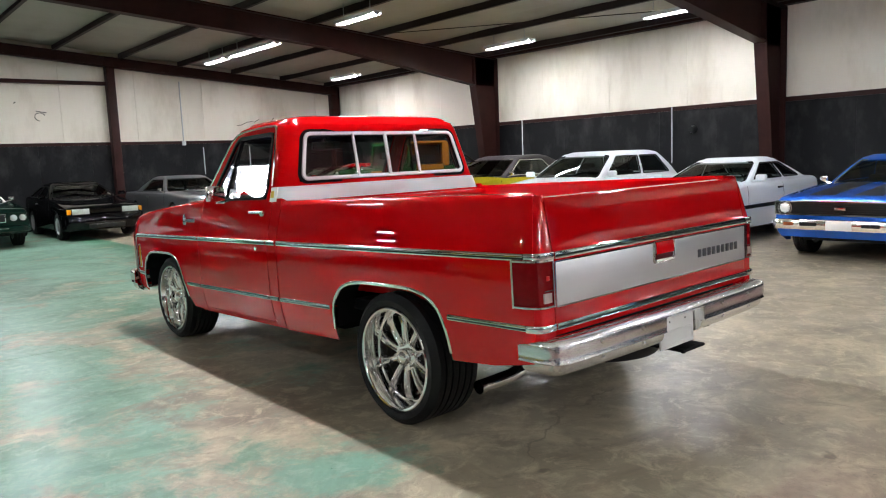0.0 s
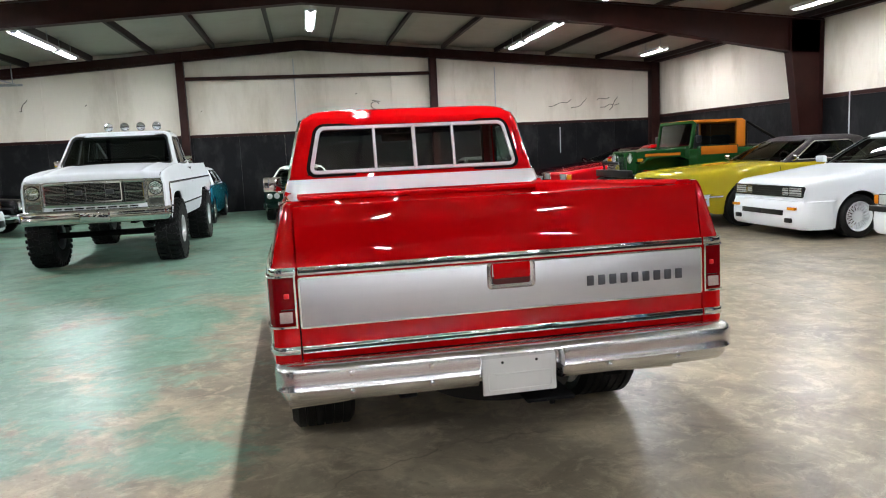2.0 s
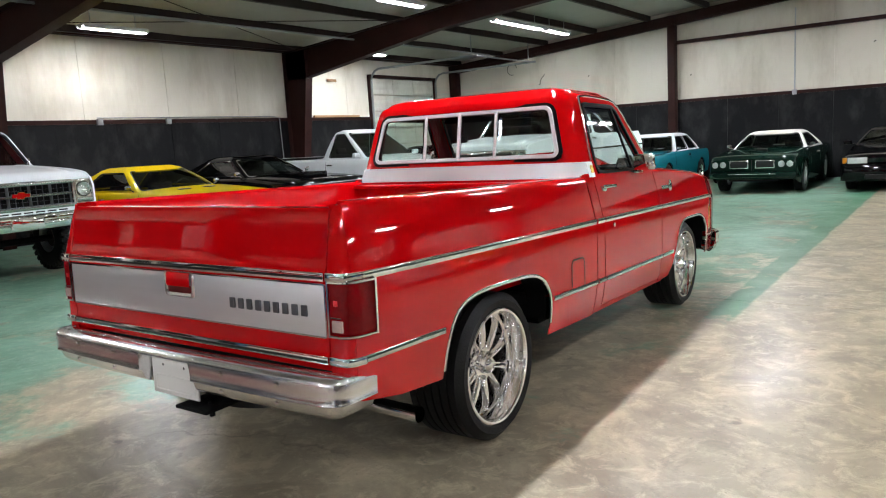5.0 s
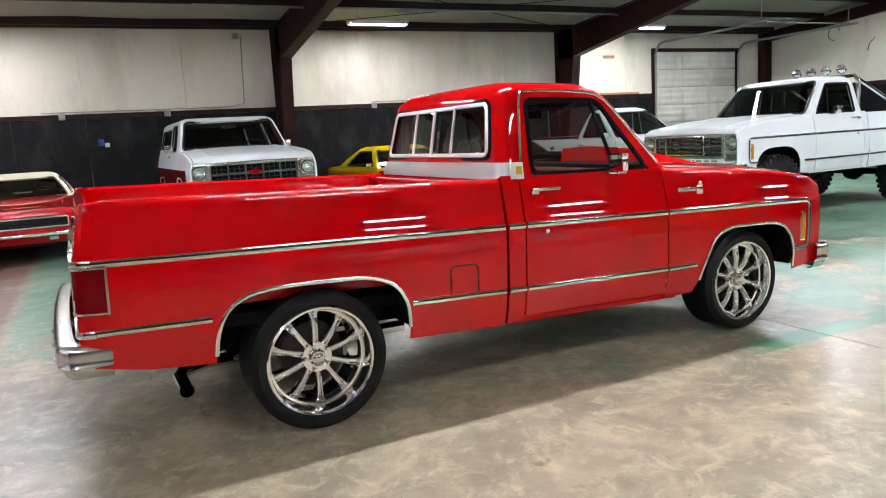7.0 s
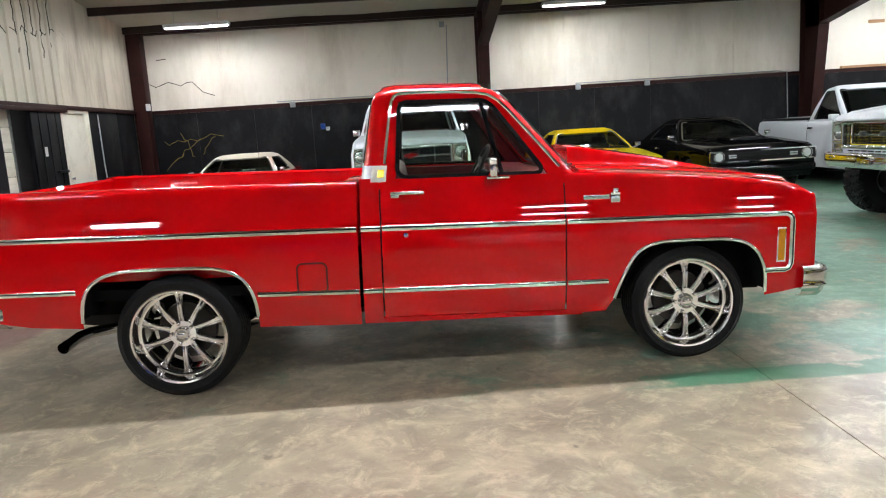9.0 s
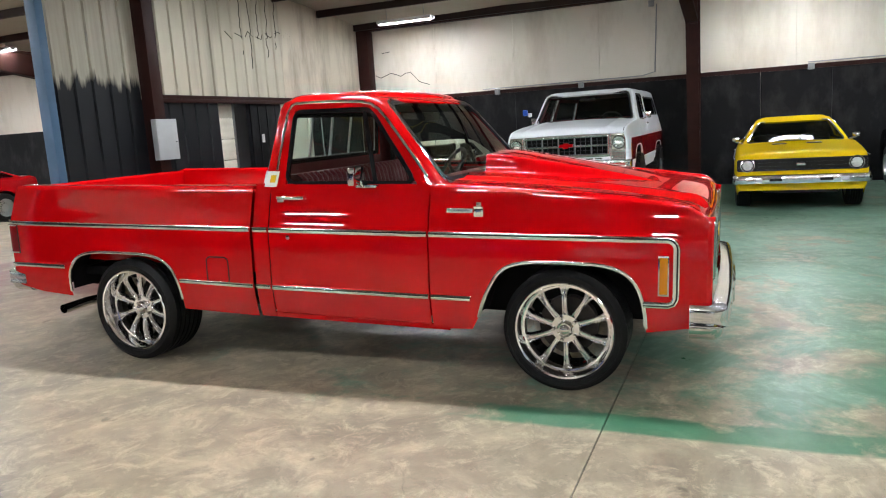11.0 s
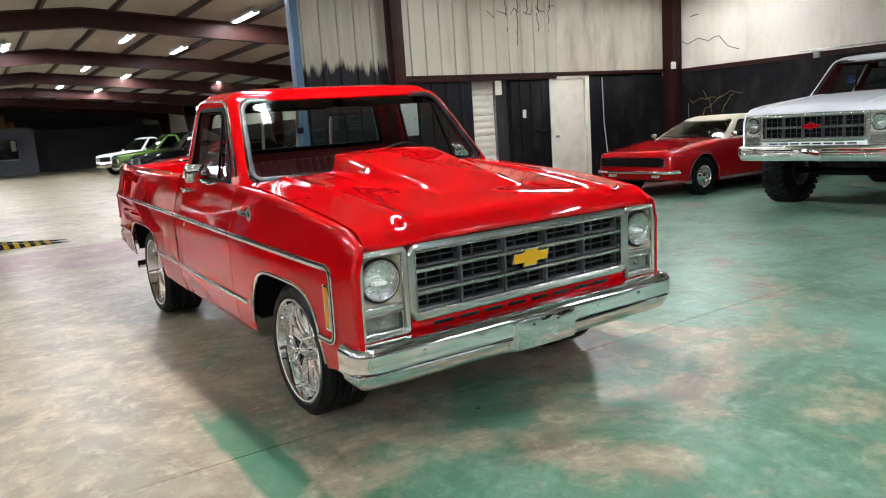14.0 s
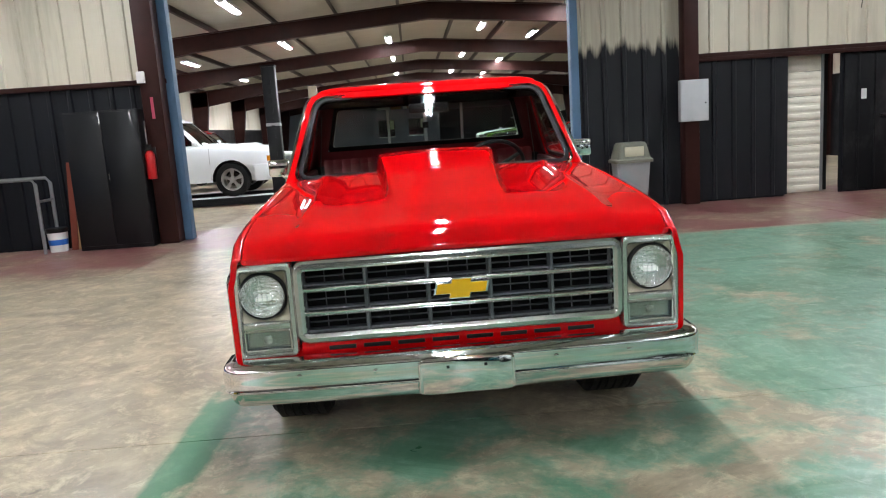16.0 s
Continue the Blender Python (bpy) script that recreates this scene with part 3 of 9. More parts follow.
# spans starting below y = 6 are unseen, added to brighten truck and south wall
for x, spans in ((-6.4, ((-0.2, 1.0), (7.0, 8.2), (13.7, 14.9))), (-2.75, ((10.5, 11.7), (14.3, 16.5), (16.75, 17.9), (0.2, 2.0))),
                 (2.7, ((12.9, 14.1), (14.8, 17.0))), (7.8, ((10.6, 11.8), (14.2, 16.4), (16.7, 17.8), (3.8, 5.6), (-0.4, 0.8))), (11.3, ((-0.6, 0.6), (6.4, 7.5), (10.15, 11.4), (16.35, 17.5)))):
    for a, b in spans:
        tube_lamp(x, a, b, lit=M_TUBE_MID if a > 10 and x > -5 else M_TUBE)
# unseen pair over the truck: first from its shadow edges, second added for brightness
tube_lamp(2.95, 3.1, 5.5, lit=M_TUBE_STRONG, drop=0.26)
tube_lamp(2.95, 7.2, 9.6, lit=M_TUBE_MID, drop=0.26)
for x, ys in ((6.8, (-6.6, -11.6, -13.6, -19.6, -27, -34)), (0.8, (-5.2, -13.5, -21.8, -30.5)), (3.7, (-5.5, -15.8, -22.1, -30.4, -38)), (-1.0, (-8.5, -15.0, -24, -31.5)), (10, (-5.5, -14.6, -21.8, -29, -36)), (-5, (-5.0, -10, -18, -25, -33)), (12.8, (-9, -18))):
    for y in ys:
        tube_lamp(x, y - 0.75, y + 0.75, "tube lamps of the far hall", M_TUBE_FAR, 0.24)
# ---- materials of the vehicles ----
def paint(name, hexcol, rough=0.55, metal=0.0, coat=0.55):
    return mat(name, rgb(hexcol), rough, metal, coat, 0.04, 1.5, 0.0, 60, None, 0, 1, (1, 1, 1), 0.0 if metal == 0 else 0.2, 0.05)


P_RED = paint("gloss_red_paint", "b5040a", 0.5, 0.0, 1.0)
M_CHROME = mat("chrome", rgb("e6e6e6"), 0.07, 1.0, 0, 0.03, 4, 0, 60, None, 0, 1, (1, 1, 1), 0.5, 0.5)
M_SATIN = mat("satin_bumper_chrome", rgb("dfdfe0"), 0.2, 1.0, 0, 0.05, 5, 0.0, 60, None, 0, 1, (1, 1, 1), 0.5, 0.4)
M_RIM = mat("polished_wheel_chrome", rgb("f6f6f7"), 0.1, 1.0, 0, 0.03, 4, 0, 60, None, 0, 1, (1, 1, 1), 0.5, 0.5)
M_TURN = mat("grey_indicator_reflector", rgb("a3a39b"), 0.22, 0.7, 0.3, 0.15, 30, 0.5, 60)
M_REV = mat("smoky_reversing_lens", rgb("b09a96"), 0.15, 0.2, 0.8, 0.2, 40, 0.3, 60)
M_ALU = mat("brushed_aluminium", rgb("c4c4c6"), 0.34, 1.0, 0, 0.06, 6, 0.06, 90, None, 0, 1, (0.3, 6, 6))
M_SILVP = mat("silver_panel_paint", rgb("cfcfd2"), 0.4, 0.75, 0.1, 0.06, 5, 0.04, 90, None, 0, 1, (0.3, 6, 6))
M_TRIMBLK = mat("black_trim", rgb("0a0a0b"), 0.4, 0, 0.2)
M_TYRE = mat("tyre_rubber", rgb("0e0e0f"), 0.55, 0, 0, 0.2, 20, 0.2, 120, None, 0, 1, (1, 1, 1), 0.25)
M_CHASSIS = mat("chassis_black", rgb("070708"), 0.7, 0, 0, 0.3, 8, 0.2, 40, rgb("121110"), 0.4, 5, (1, 1, 1), 0.15)
M_LENS_RED = mat("red_lamp_lens", rgb("6e040c"), 0.3, 0, 0.45, 0.3, 14, 0.0, 60, rgb("3c0206"), 0.5, 9, (1, 1, 1), 0.0)
M_LENS_AMB = mat("amber_lamp_lens", rgb("c97c14"), 0.15, 0, 1.0, 0.1, 30)
M_LENS_CLR = mat("clear_lamp_lens", rgb("cdd0ce"), 0.16, 0.4, 0.8, 0.3, 40, 0.3, 60)
M_REFL = mat("lamp_reflector", rgb("e4e6e6"), 0.16, 1.0, 0, 0.1, 22, 0.7, 40, None, 0, 1, (1, 1, 2.5))
M_DKGREY = mat("dark_grey_plastic", rgb("3a3c3f"), 0.4)
M_VINYL = mat("maroon_vinyl", rgb("5a191e"), 0.34, 0, 0, 0.12, 14, 0.15, 90)
M_INT = mat("dark_interior", rgb("110d0e"), 0.7, 0, 0, 0.2, 9, 0.1, 80)
M_INTRED = mat("red_interior", rgb("5a1016"), 0.6, 0, 0, 0.15, 9, 0.1, 80)
M_PLATE = mat("blank_white_plate", rgb("d9d9d6"), 0.4, 0, 0, 0.04, 10)
M_GOLD = mat("yellow_badge", rgb("d0a310"), 0.3, 0.2, 0.6)
M_SILV = mat("silver_grille_plastic", rgb("b6b8b5"), 0.2, 0.95, 0, 0.03, 3, 0.0, 60, None, 0, 1, (1, 1, 1), 0.5, 0.2)
M_LETTER = mat("grey_raised_letter", rgb("5b5d62"), 0.3, 0.7, 0, 0.1, 20)
M_GBAR = mat("bright_grille_bar", rgb("dcdcdc"), 0.13, 1.0, 0, 0.03, 3)
M_CELL = mat("grey_grille_plastic", rgb("54585a"), 0.35, 0.2, 0.2, 0.08, 10)
M_BEIGE = mat("bezel_inner_beige", rgb("aba592"), 0.4, 0.35, 0, 0.05, 8)
M_LENS_GLINT = mat("white_lens_glint", rgb("f0f0ea"), 0.3)
M_BEZEL = mat("headlamp_bezel", rgb("bcbeb8"), 0.24, 0.9, 0, 0.03, 3)
M_GASKET = mat("window_gasket", rgb("0a0a0b"), 0.5, 0, 0, 0.1, 6, 0, 60, None, 0, 1, (1, 1, 1), 0.05)
M_SEAL = mat("grey_rubber_seal", rgb("16181d"), 0.35, 0, 0, 0.1, 6, 0, 60, None, 0, 1, (1, 1, 1), 0.3)
M_IRON = mat("cast_iron", rgb("4b4540"), 0.6, 0.4, 0, 0.25, 20)
G_CLEAR = clear("window_glass", (0.84, 0.9, 0.87, 1))
G_TINT = clear("tinted_glass", (0.46, 0.53, 0.5, 1))
G_DARK = clear("dark_glass", (0.2, 0.225, 0.22, 1))
G_LAMP = clear("headlamp_glass", (0.93, 0.96, 0.95, 1))


def arch_points(yc, a, h, z0, n=4.0, k=26, flare=0.0):
    """A flat-topped wheel arch as (y, z) from rear to front."""
    out = []
    for i in range(k + 1):
        th = math.pi * (i / k - 0.5)
        s, c = math.sin(th), math.cos(th)
        z = z0 + h * max(0.0, c) ** (2 / n)
        out.append((yc + a * math.copysign(abs(s) ** (2 / n), s) + (flare * min(0.0, z - z0 - 0.36) if s < 0 else 0.0), z))
    return out


SPOKES = {}


def make_wheel(parent, at, side, R, rim, width, style="spoke", rim_mat=None, mud=False, face=0.05, n_spokes=10, hub_mat=None):
    """A wheel (rim barrel and hub) with its spokes and tyre as children; side +1 faces +x."""
    rim_mat = rim_mat or M_CHROME
    w2 = width / 2
    xf = w2 - face
    bm = bmesh.new()
    lathe(bm, [(w2 - 0.006, rim), (w2 + 0.007, rim * 0.99), (w2 + 0.011, rim * 0.97), (w2 + 0.008, rim * 0.935), (w2 - 0.006, rim * 0.915), (xf + 0.018, rim * 0.895), (xf + 0.006, rim * 0.885), (xf + 0.004, rim * 0.845), (xf - 0.008, rim * 0.83), (xf - 0.06, rim * 0.825), (-w2 + 0.02, rim * 0.82), (-w2, rim * 0.99)], "x", 48)
    if style == "spoke":
        lathe(bm, [(xf - 0.06, 0.084), (xf - 0.006, 0.084), (xf + 0.008, 0.076), (xf + 0.008, 0.046), (xf + 0.034, 0.042), (xf + 0.042, 0.037), (xf + 0.039, 0.031), (xf + 0.045, 0.026), (xf + 0.05, 0.015), (xf + 0.052, 0.0)], "x", 28)
    elif style == "disc":
        lathe(bm, [(xf - 0.02, rim * 0.93), (xf - 0.005, rim * 0.8), (xf - 0.02, rim * 0.62), (xf + 0.01, rim * 0.45), (xf + 0.02, rim * 0.32), (xf + 0.035, rim * 0.26), (xf + 0.04, rim * 0.1), (xf + 0.04, 0)], "x", 28)
    elif style == "five":
        lathe(bm, [(xf - 0.03, rim * 0.3), (xf + 0.012, rim * 0.28), (xf + 0.025, rim * 0.18), (xf + 0.03, 0)], "x", 20)
    else:
        lathe(bm, [(xf - 0.03, rim * 0.33), (xf + 0.012, rim * 0.32), (xf + 0.02, rim * 0.2), (xf + 0.02, 0)], "x", 20)
    wh = part("wheel", bm, rim_mat, parent, "", 40, pose(at[0], at[1], at[2], 0, 0, 0 if side > 0 else 180))
    key = (style, R, rim, width, face, rim_mat.name)
    if key not in SPOKES:
        bm = bmesh.new()
        n = {"spoke": n_spokes, "disc": 10, "five": 5, "mesh": 16}[style]
        if style == "spoke":
            rows = []
            for r, wd, x, hgt in ((0.06, 0.02, xf - 0.004, 0.016), (0.1, 0.0185, xf + 0.002, 0.022), (rim * 0.55, 0.0185, xf + 0.004, 0.025), (rim * 0.74, 0.021, xf + 0.002, 0.022), (rim * 0.81, 0.026, xf - 0.002, 0.016), (rim * 0.855, 0.036, xf - 0.006, 0.008)):
                row = [(x - 0.04, -wd * 1.05, r), (x - 0.012, -wd, r), (x + hgt * 0.2, -wd * 0.88, r), (x + hgt * 0.55, -wd * 0.62, r), (x + hgt * 0.5, -wd * 0.36, r), (x - 0.004, -wd * 0.12, r), (x - 0.004, wd * 0.12, r), (x + hgt * 0.5, wd * 0.36, r), (x + hgt * 0.55, wd * 0.62, r), (x + hgt * 0.2, wd * 0.88, r), (x - 0.012, wd, r), (x - 0.04, wd * 1.05, r)]
                rows.append(row)
            grid(bm, rows)
        elif style == "disc":
            box(bm, xf - 0.012, xf + 0.004, -0.022, 0.022, rim * 0.62, rim * 0.8, 0.004, None, 1)
        elif style == "five":
            rows = []
            for r, wd, x in ((rim * 0.12, 0.03, xf + 0.01), (rim * 0.5, 0.034, xf + 0.02), (rim * 0.94, 0.06, xf)):
                rows.append([(x - 0.04, -wd, r), (x, -wd * 0.8, r), (x + 0.006, 0, r), (x, wd * 0.8, r), (x - 0.04, wd, r)])
            grid(bm, rows)
        else:
            for d in (-0.35, 0.35):
                tube(bm, [Vector((xf + 0.005, 0, rim * 0.3)), Vector((xf, rim * 0.92 * math.sin(d), rim * 0.92 * math.cos(d)))], 0.009, 5)
        SPOKES[key] = (n, mesh_of("spoke", bm, rim_mat, 50))
        if style == "spoke":
            SPOKES["nut"] = mesh_of("lug_nut", lathe(bmesh.new(), [(xf - 0.005, 0.012), (xf + 0.022, 0.011), (xf + 0.029, 0.007), (xf + 0.03, 0.0)], "x", 8, (0, 0.064, 0)), M_CHROME, 40)
    n, me = SPOKES[key]
    for i in range(n):
        sp = new("spoke", me)
        sp.parent, sp.matrix_basis = wh, Matrix.Rotation(2 * math.pi * i / n, 4, "X")
    if style == "spoke":
        for i in range(5):
            nt = new("lug_nut", SPOKES["nut"])
            nt.parent, nt.matrix_basis = wh, Matrix.Rotation(2 * math.pi * (i + 0.5) / 5, 4, "X")
    part("brake_drum", lathe(bmesh.new(), [(-w2 + 0.06, 0.0), (-w2 + 0.06, rim * 0.6), (xf - 0.075, rim * 0.6), (xf - 0.075, 0.0)], "x", 24), M_IRON, wh, "dark brake disc behind the spokes")
    bm = bmesh.new()
    sh = 0.012
    tread = []
    ng = 6
    for i in range(ng):
        u0, u1 = lerp(w2 * 0.92, -w2 * 0.92, i / ng), lerp(w2 * 0.92, -w2 * 0.92, (i + 1) / ng)
        tread += [(u0 - 0.005, R), (u1 + 0.005, R)]
        if i < ng - 1:
            tread += [(u1 + 0.004, R - 0.010), (u1 - 0.004, R - 0.010)]
    prof = [(w2 - 0.006, rim * 0.985), (w2 + 0.010, rim * 1.02), (w2 + 0.014, (rim + R) / 2), (w2 + 0.004, R - 0.025), (w2 - 0.012, R - sh * 0.5)] + tread + [(-w2 + 0.012, R - sh * 0.5), (-w2 - 0.01, (rim + R) / 2), (-w2 + 0.004, rim * 0.985)]
    lathe(bm, prof, "x", 60)
    part("tyre", bm, M_TYRE, wh, "black mud-terrain tyre" if mud else "black low-profile tyre", 40)
    if mud:
        bm = bmesh.new()
        n = 30
        for i in range(n):
            for row, (u, off) in enumerate(((-0.36, 0), (-0.12, 0.5), (0.12, 0), (0.36, 0.5))):
                a = 2 * math.pi * (i + off) / n
                mm = Matrix.Rotation(a, 4, "X")
                c = u * width
                box(bm, c - width * 0.11, c + width * 0.11, -0.03, 0.03, R - 0.01, R + 0.014, 0, mm @ Matrix.Rotation(radians(18 if row % 2 else -18), 4, "Z"))
            for s in (-1, 1):
                a = 2 * math.pi * (i + (0.25 if s > 0 else 0.75)) / n
                mm = Matrix.Rotation(a, 4, "X")
                box(bm, s * w2 - 0.012, s * w2 + 0.016, -0.024, 0.024, R - 0.055, R + 0.008, 0, mm)
        tagged(part("tread_pattern", bm, M_TYRE, wh, "chunky rubber tread lugs", 0), kind="stuff")
    return wh


class House:
    """The upper body of a vehicle: a ring of pillars and windows between levels (z, back y, front y, half width), closed by a domed roof."""

    def __init__(self, levels, rb=0.1, rf=0.08, bow_b=0.0, bow_f=0.08, dome=0.03):
        self.lv, self.rb, self.rf, self.bb, self.bf, self.dome = levels, rb, rf, bow_b, bow_f, dome

    def at(self, z):
        return [curve(z, [(l[0], l[i]) for l in self.lv]) for i in (1, 2, 3)]

    def back(self, f, z):
        yb, yf, w = self.at(z)
        x = f * (w - self.rb)
        return Vector((x, yb + self.bb * f * f, z))

    def side(self, f, z, s=1):
        yb, yf, w = self.at(z)
        return Vector((s * w, lerp(yb + self.bb + self.rb, yf - self.bf - self.rf, f), z))

    def front(self, f, z):
        """f from -1 to 1 across the front."""
        yb, yf, w = self.at(z)
        return Vector((f * (w - self.rf), yf - self.bf * f * f, z))

    def ring(self, z, bc, sc, fc):
        pts, tags = [], []
        for f in bc:
            pts.append(self.back(f, z))
            tags.append(("b", f))
        c = self.side(0, z)
        for i in range(1, 5):
            a = radians(-90 + 90 * i / 5)
            pts.append(Vector((c.x - self.rb + self.rb * math.cos(a), c.y + self.rb * math.sin(a), z)))
            tags.append(("c", 0))
        for f in sc:
            pts.append(self.side(f, z))
            tags.append(("s", f))
        c = self.side(1, z)
        for i in range(1, 5):
            a = radians(90 * i / 5)
            pts.append(Vector((c.x - self.rf + self.rf * math.cos(a), c.y + self.rf * math.sin(a), z)))
            tags.append(("c", 0))
        for f in fc:
            pts.append(self.front(f, z))
            tags.append(("f", f))
        left = [Vector((-p.x, p.y, p.z)) for p in pts[-2:0:-1]]
        return pts + left, tags + tags[-2:0:-1]

    def build(self, name, parent, material, backs, sides, fronts, zs, thick=0.03, xf=None, label="", inner=None):
        """backs, fronts: (f0, f1, z0, z1) symmetric windows; sides: the same along the side."""
        bc = sorted({0.0, 0.5, 1.0} | {f for w in backs for f in w[:2]})
        sc = sorted({0.0, 1.0} | {f for w in sides for f in w[:2]})
        fc = sorted({0.0, 0.5, 1.0} | {f for w in fronts for f in w[:2]}, reverse=True)
        zl = sorted(set(zs) | {z for w in (*backs, *sides, *fronts) for z in w[2:4]})
        rows, tags = [], None
        for z in zl:
            r, tags = self.ring(z, bc, sc, fc)
            rows.append(r)
        n = len(tags)

        def skip(i, j):
            if i >= len(zl) - 1:
                return False
            (k0, f0), (k1, f1) = tags[j], tags[(j + 1) % n]
            zm = (zl[i] + zl[i + 1]) / 2
            kind = k0 if k0 == k1 else None
            if k0 == "c" or k1 == "c":
                return False
            fm = (f0 + f1) / 2
            for k, ws in (("b", backs), ("s", sides), ("f", fronts)):
                if kind == k and any(w[0] < fm < w[1] and w[2] < zm < w[3] for w in ws):
                    return True
            return False
        # roof dome
        top = rows[-1]
        cy = sum(p.y for p in top) / n
        for k, rise in ((0.985, 0.22), (0.96, 0.42), (0.92, 0.6), (0.84, 0.78), (0.7, 0.91), (0.45, 0.98), (0.2, 1.0)):
            rows.append([Vector((p.x * k, cy + (p.y - cy) * k, p.z + self.dome * rise)) for p in top])
        bm = bmesh.new()
        V = grid(bm, rows, skip, close=True)
        bm.faces.new(V[-1])
        bmesh.ops.remove_doubles(bm, verts=bm.verts[:], dist=1e-5)
        if xf is not None:
            bmesh.ops.transform(bm, matrix=xf, verts=bm.verts[:])
        ob = part(name, bm, [material, inner or M_INT], parent, label, 40)
        shade(ob, solid=thick, inner=1)
        return ob

    def pane(self, kind, f0, f1, z0, z1, s=1, inset=0.012, nz=4, nf=5):
        bm = bmesh.new()
        rows = []
        for i in range(nz + 1):
            z = lerp(z0, z1, i / nz)
            row = []
            for j in range(nf + 1):
                f = lerp(f0, f1, j / nf)
                if kind == "s":
                    p = self.side(f, z, s)
                    p.x -= s * inset
                elif kind == "b":
                    p = self.back(f, z)
                    p.y += inset
                else:
                    p = self.front(f, z)
                    p.y -= inset
                row.append(p)
            rows.append(row)
        grid(bm, rows)
        return bm

    def outline(self, kind, f0, f1, z0, z1, r, s=1, out=0.0, n=5):
        """A closed, round-cornered path round a window."""
        zc = (z0 + z1) / 2
        if kind == "s":
            span = (self.side(f1, zc) - self.side(f0, zc)).length
        elif kind == "b":
            span = (self.back(f1, zc) - self.back(f0, zc)).length
        else:
            span = (self.front(f1, zc) - self.front(f0, zc)).length
        k = (f1 - f0) / span
        pts = []
        for u, z in round_rect(0, span, z0, z1, r, n):
            f = f0 + u * k
            if kind == "s":
                p = self.side(f, z, s)
                p.x += s * out
            elif kind == "b":
                p = self.back(f, z)
                p.y -= out
            else:
                p = self.front(f, z)
                p.y += out
            pts.append(p)
        return pts


def closed_ribbon(bm, path, sec, way):
    """A frame of rectangular section round a closed path; way is the outward direction."""
    path = [Vector(p) for p in path]
    k = len(path)
    rings = []
    o0 = Vector(way)
    for i, p in enumerate(path):
        d = (path[(i + 1) % k] - path[i - 1]).normalized()
        o = (o0 - d * o0.dot(d)).normalized()
        w = d.cross(o)
        rings.append([bm.verts.new(p + o * a + w * b) for a, b in sec])
    n = len(sec)
    for i in range(k):
        A, B = rings[i], rings[(i + 1) % k]
        for j in range(n):
            bm.faces.new((A[j], A[(j + 1) % n], B[(j + 1) % n], B[j]))
    return bm


def rect_sec(out, half, base=0.0):
    return [(base, -half), (out * 0.75 + base, -half), (out + base, -half * 0.6), (out + base, half * 0.6), (out * 0.75 + base, half), (base, half)]


# ---- the square-bodied pickups ----
W_PTS = [(-1.09, 0.924), (-1.0, 0.938), (-0.8, 0.948), (-0.4, 0.952), (2.9, 0.954), (3.3, 0.952), (3.5, 0.946), (3.6, 0.936), (3.66, 0.922)]
S_PTS = [(0.36, -0.05), (0.45, -0.02), (0.6, 0.0), (0.92, 0.0)] + [(0.92 + 0.01 * k, -0.068 * (k / 28) ** 1.22 - 0.006 * min(1, k / 5)) for k in range(1, 39)]


def side_x(y, z):
    return curve(y, W_PTS) + curve(z, S_PTS)


LEVELS = [0.36, 0.42, 0.5, 0.6, 0.7, 0.8, 0.92, 0.945, 0.97, 1.0, 1.03, 1.055, 1.08, 1.105, 1.13, 1.16, 1.185]


def side_panel(y0, y1, low, high, arch=None, step=0.12, more=()):
    """One body side (right), between y0 and y1; low, high: z of the lower and upper edge by y; arch: points of a wheel arch."""
    ys = list(np.linspace(y0, y1, max(3, int((y1 - y0) / step) + 1))) + list(more)
    if arch:
        ys = [y for y in ys if y < arch[0][0] - 0.01 or y > arch[-1][0] + 0.01] + [p[0] for p in arch]
        ys += [arch[0][0] - 0.004, arch[-1][0] + 0.004]
    ys = sorted({round(float(y), 5) for y in ys if y0 - 1e-6 <= y <= y1 + 1e-6})
    rows = []
    for y in ys:
        zb = low(y)
        if arch and arch[0][0] <= y <= arch[-1][0]:
            zb = max(zb, curve(y, arch))
        zt = high(y)
        rows.append([(side_x(y, min(max(z, zb), zt)), y, min(max(z, zb), zt)) for z in [*LEVELS, 1.25]])
    return rows


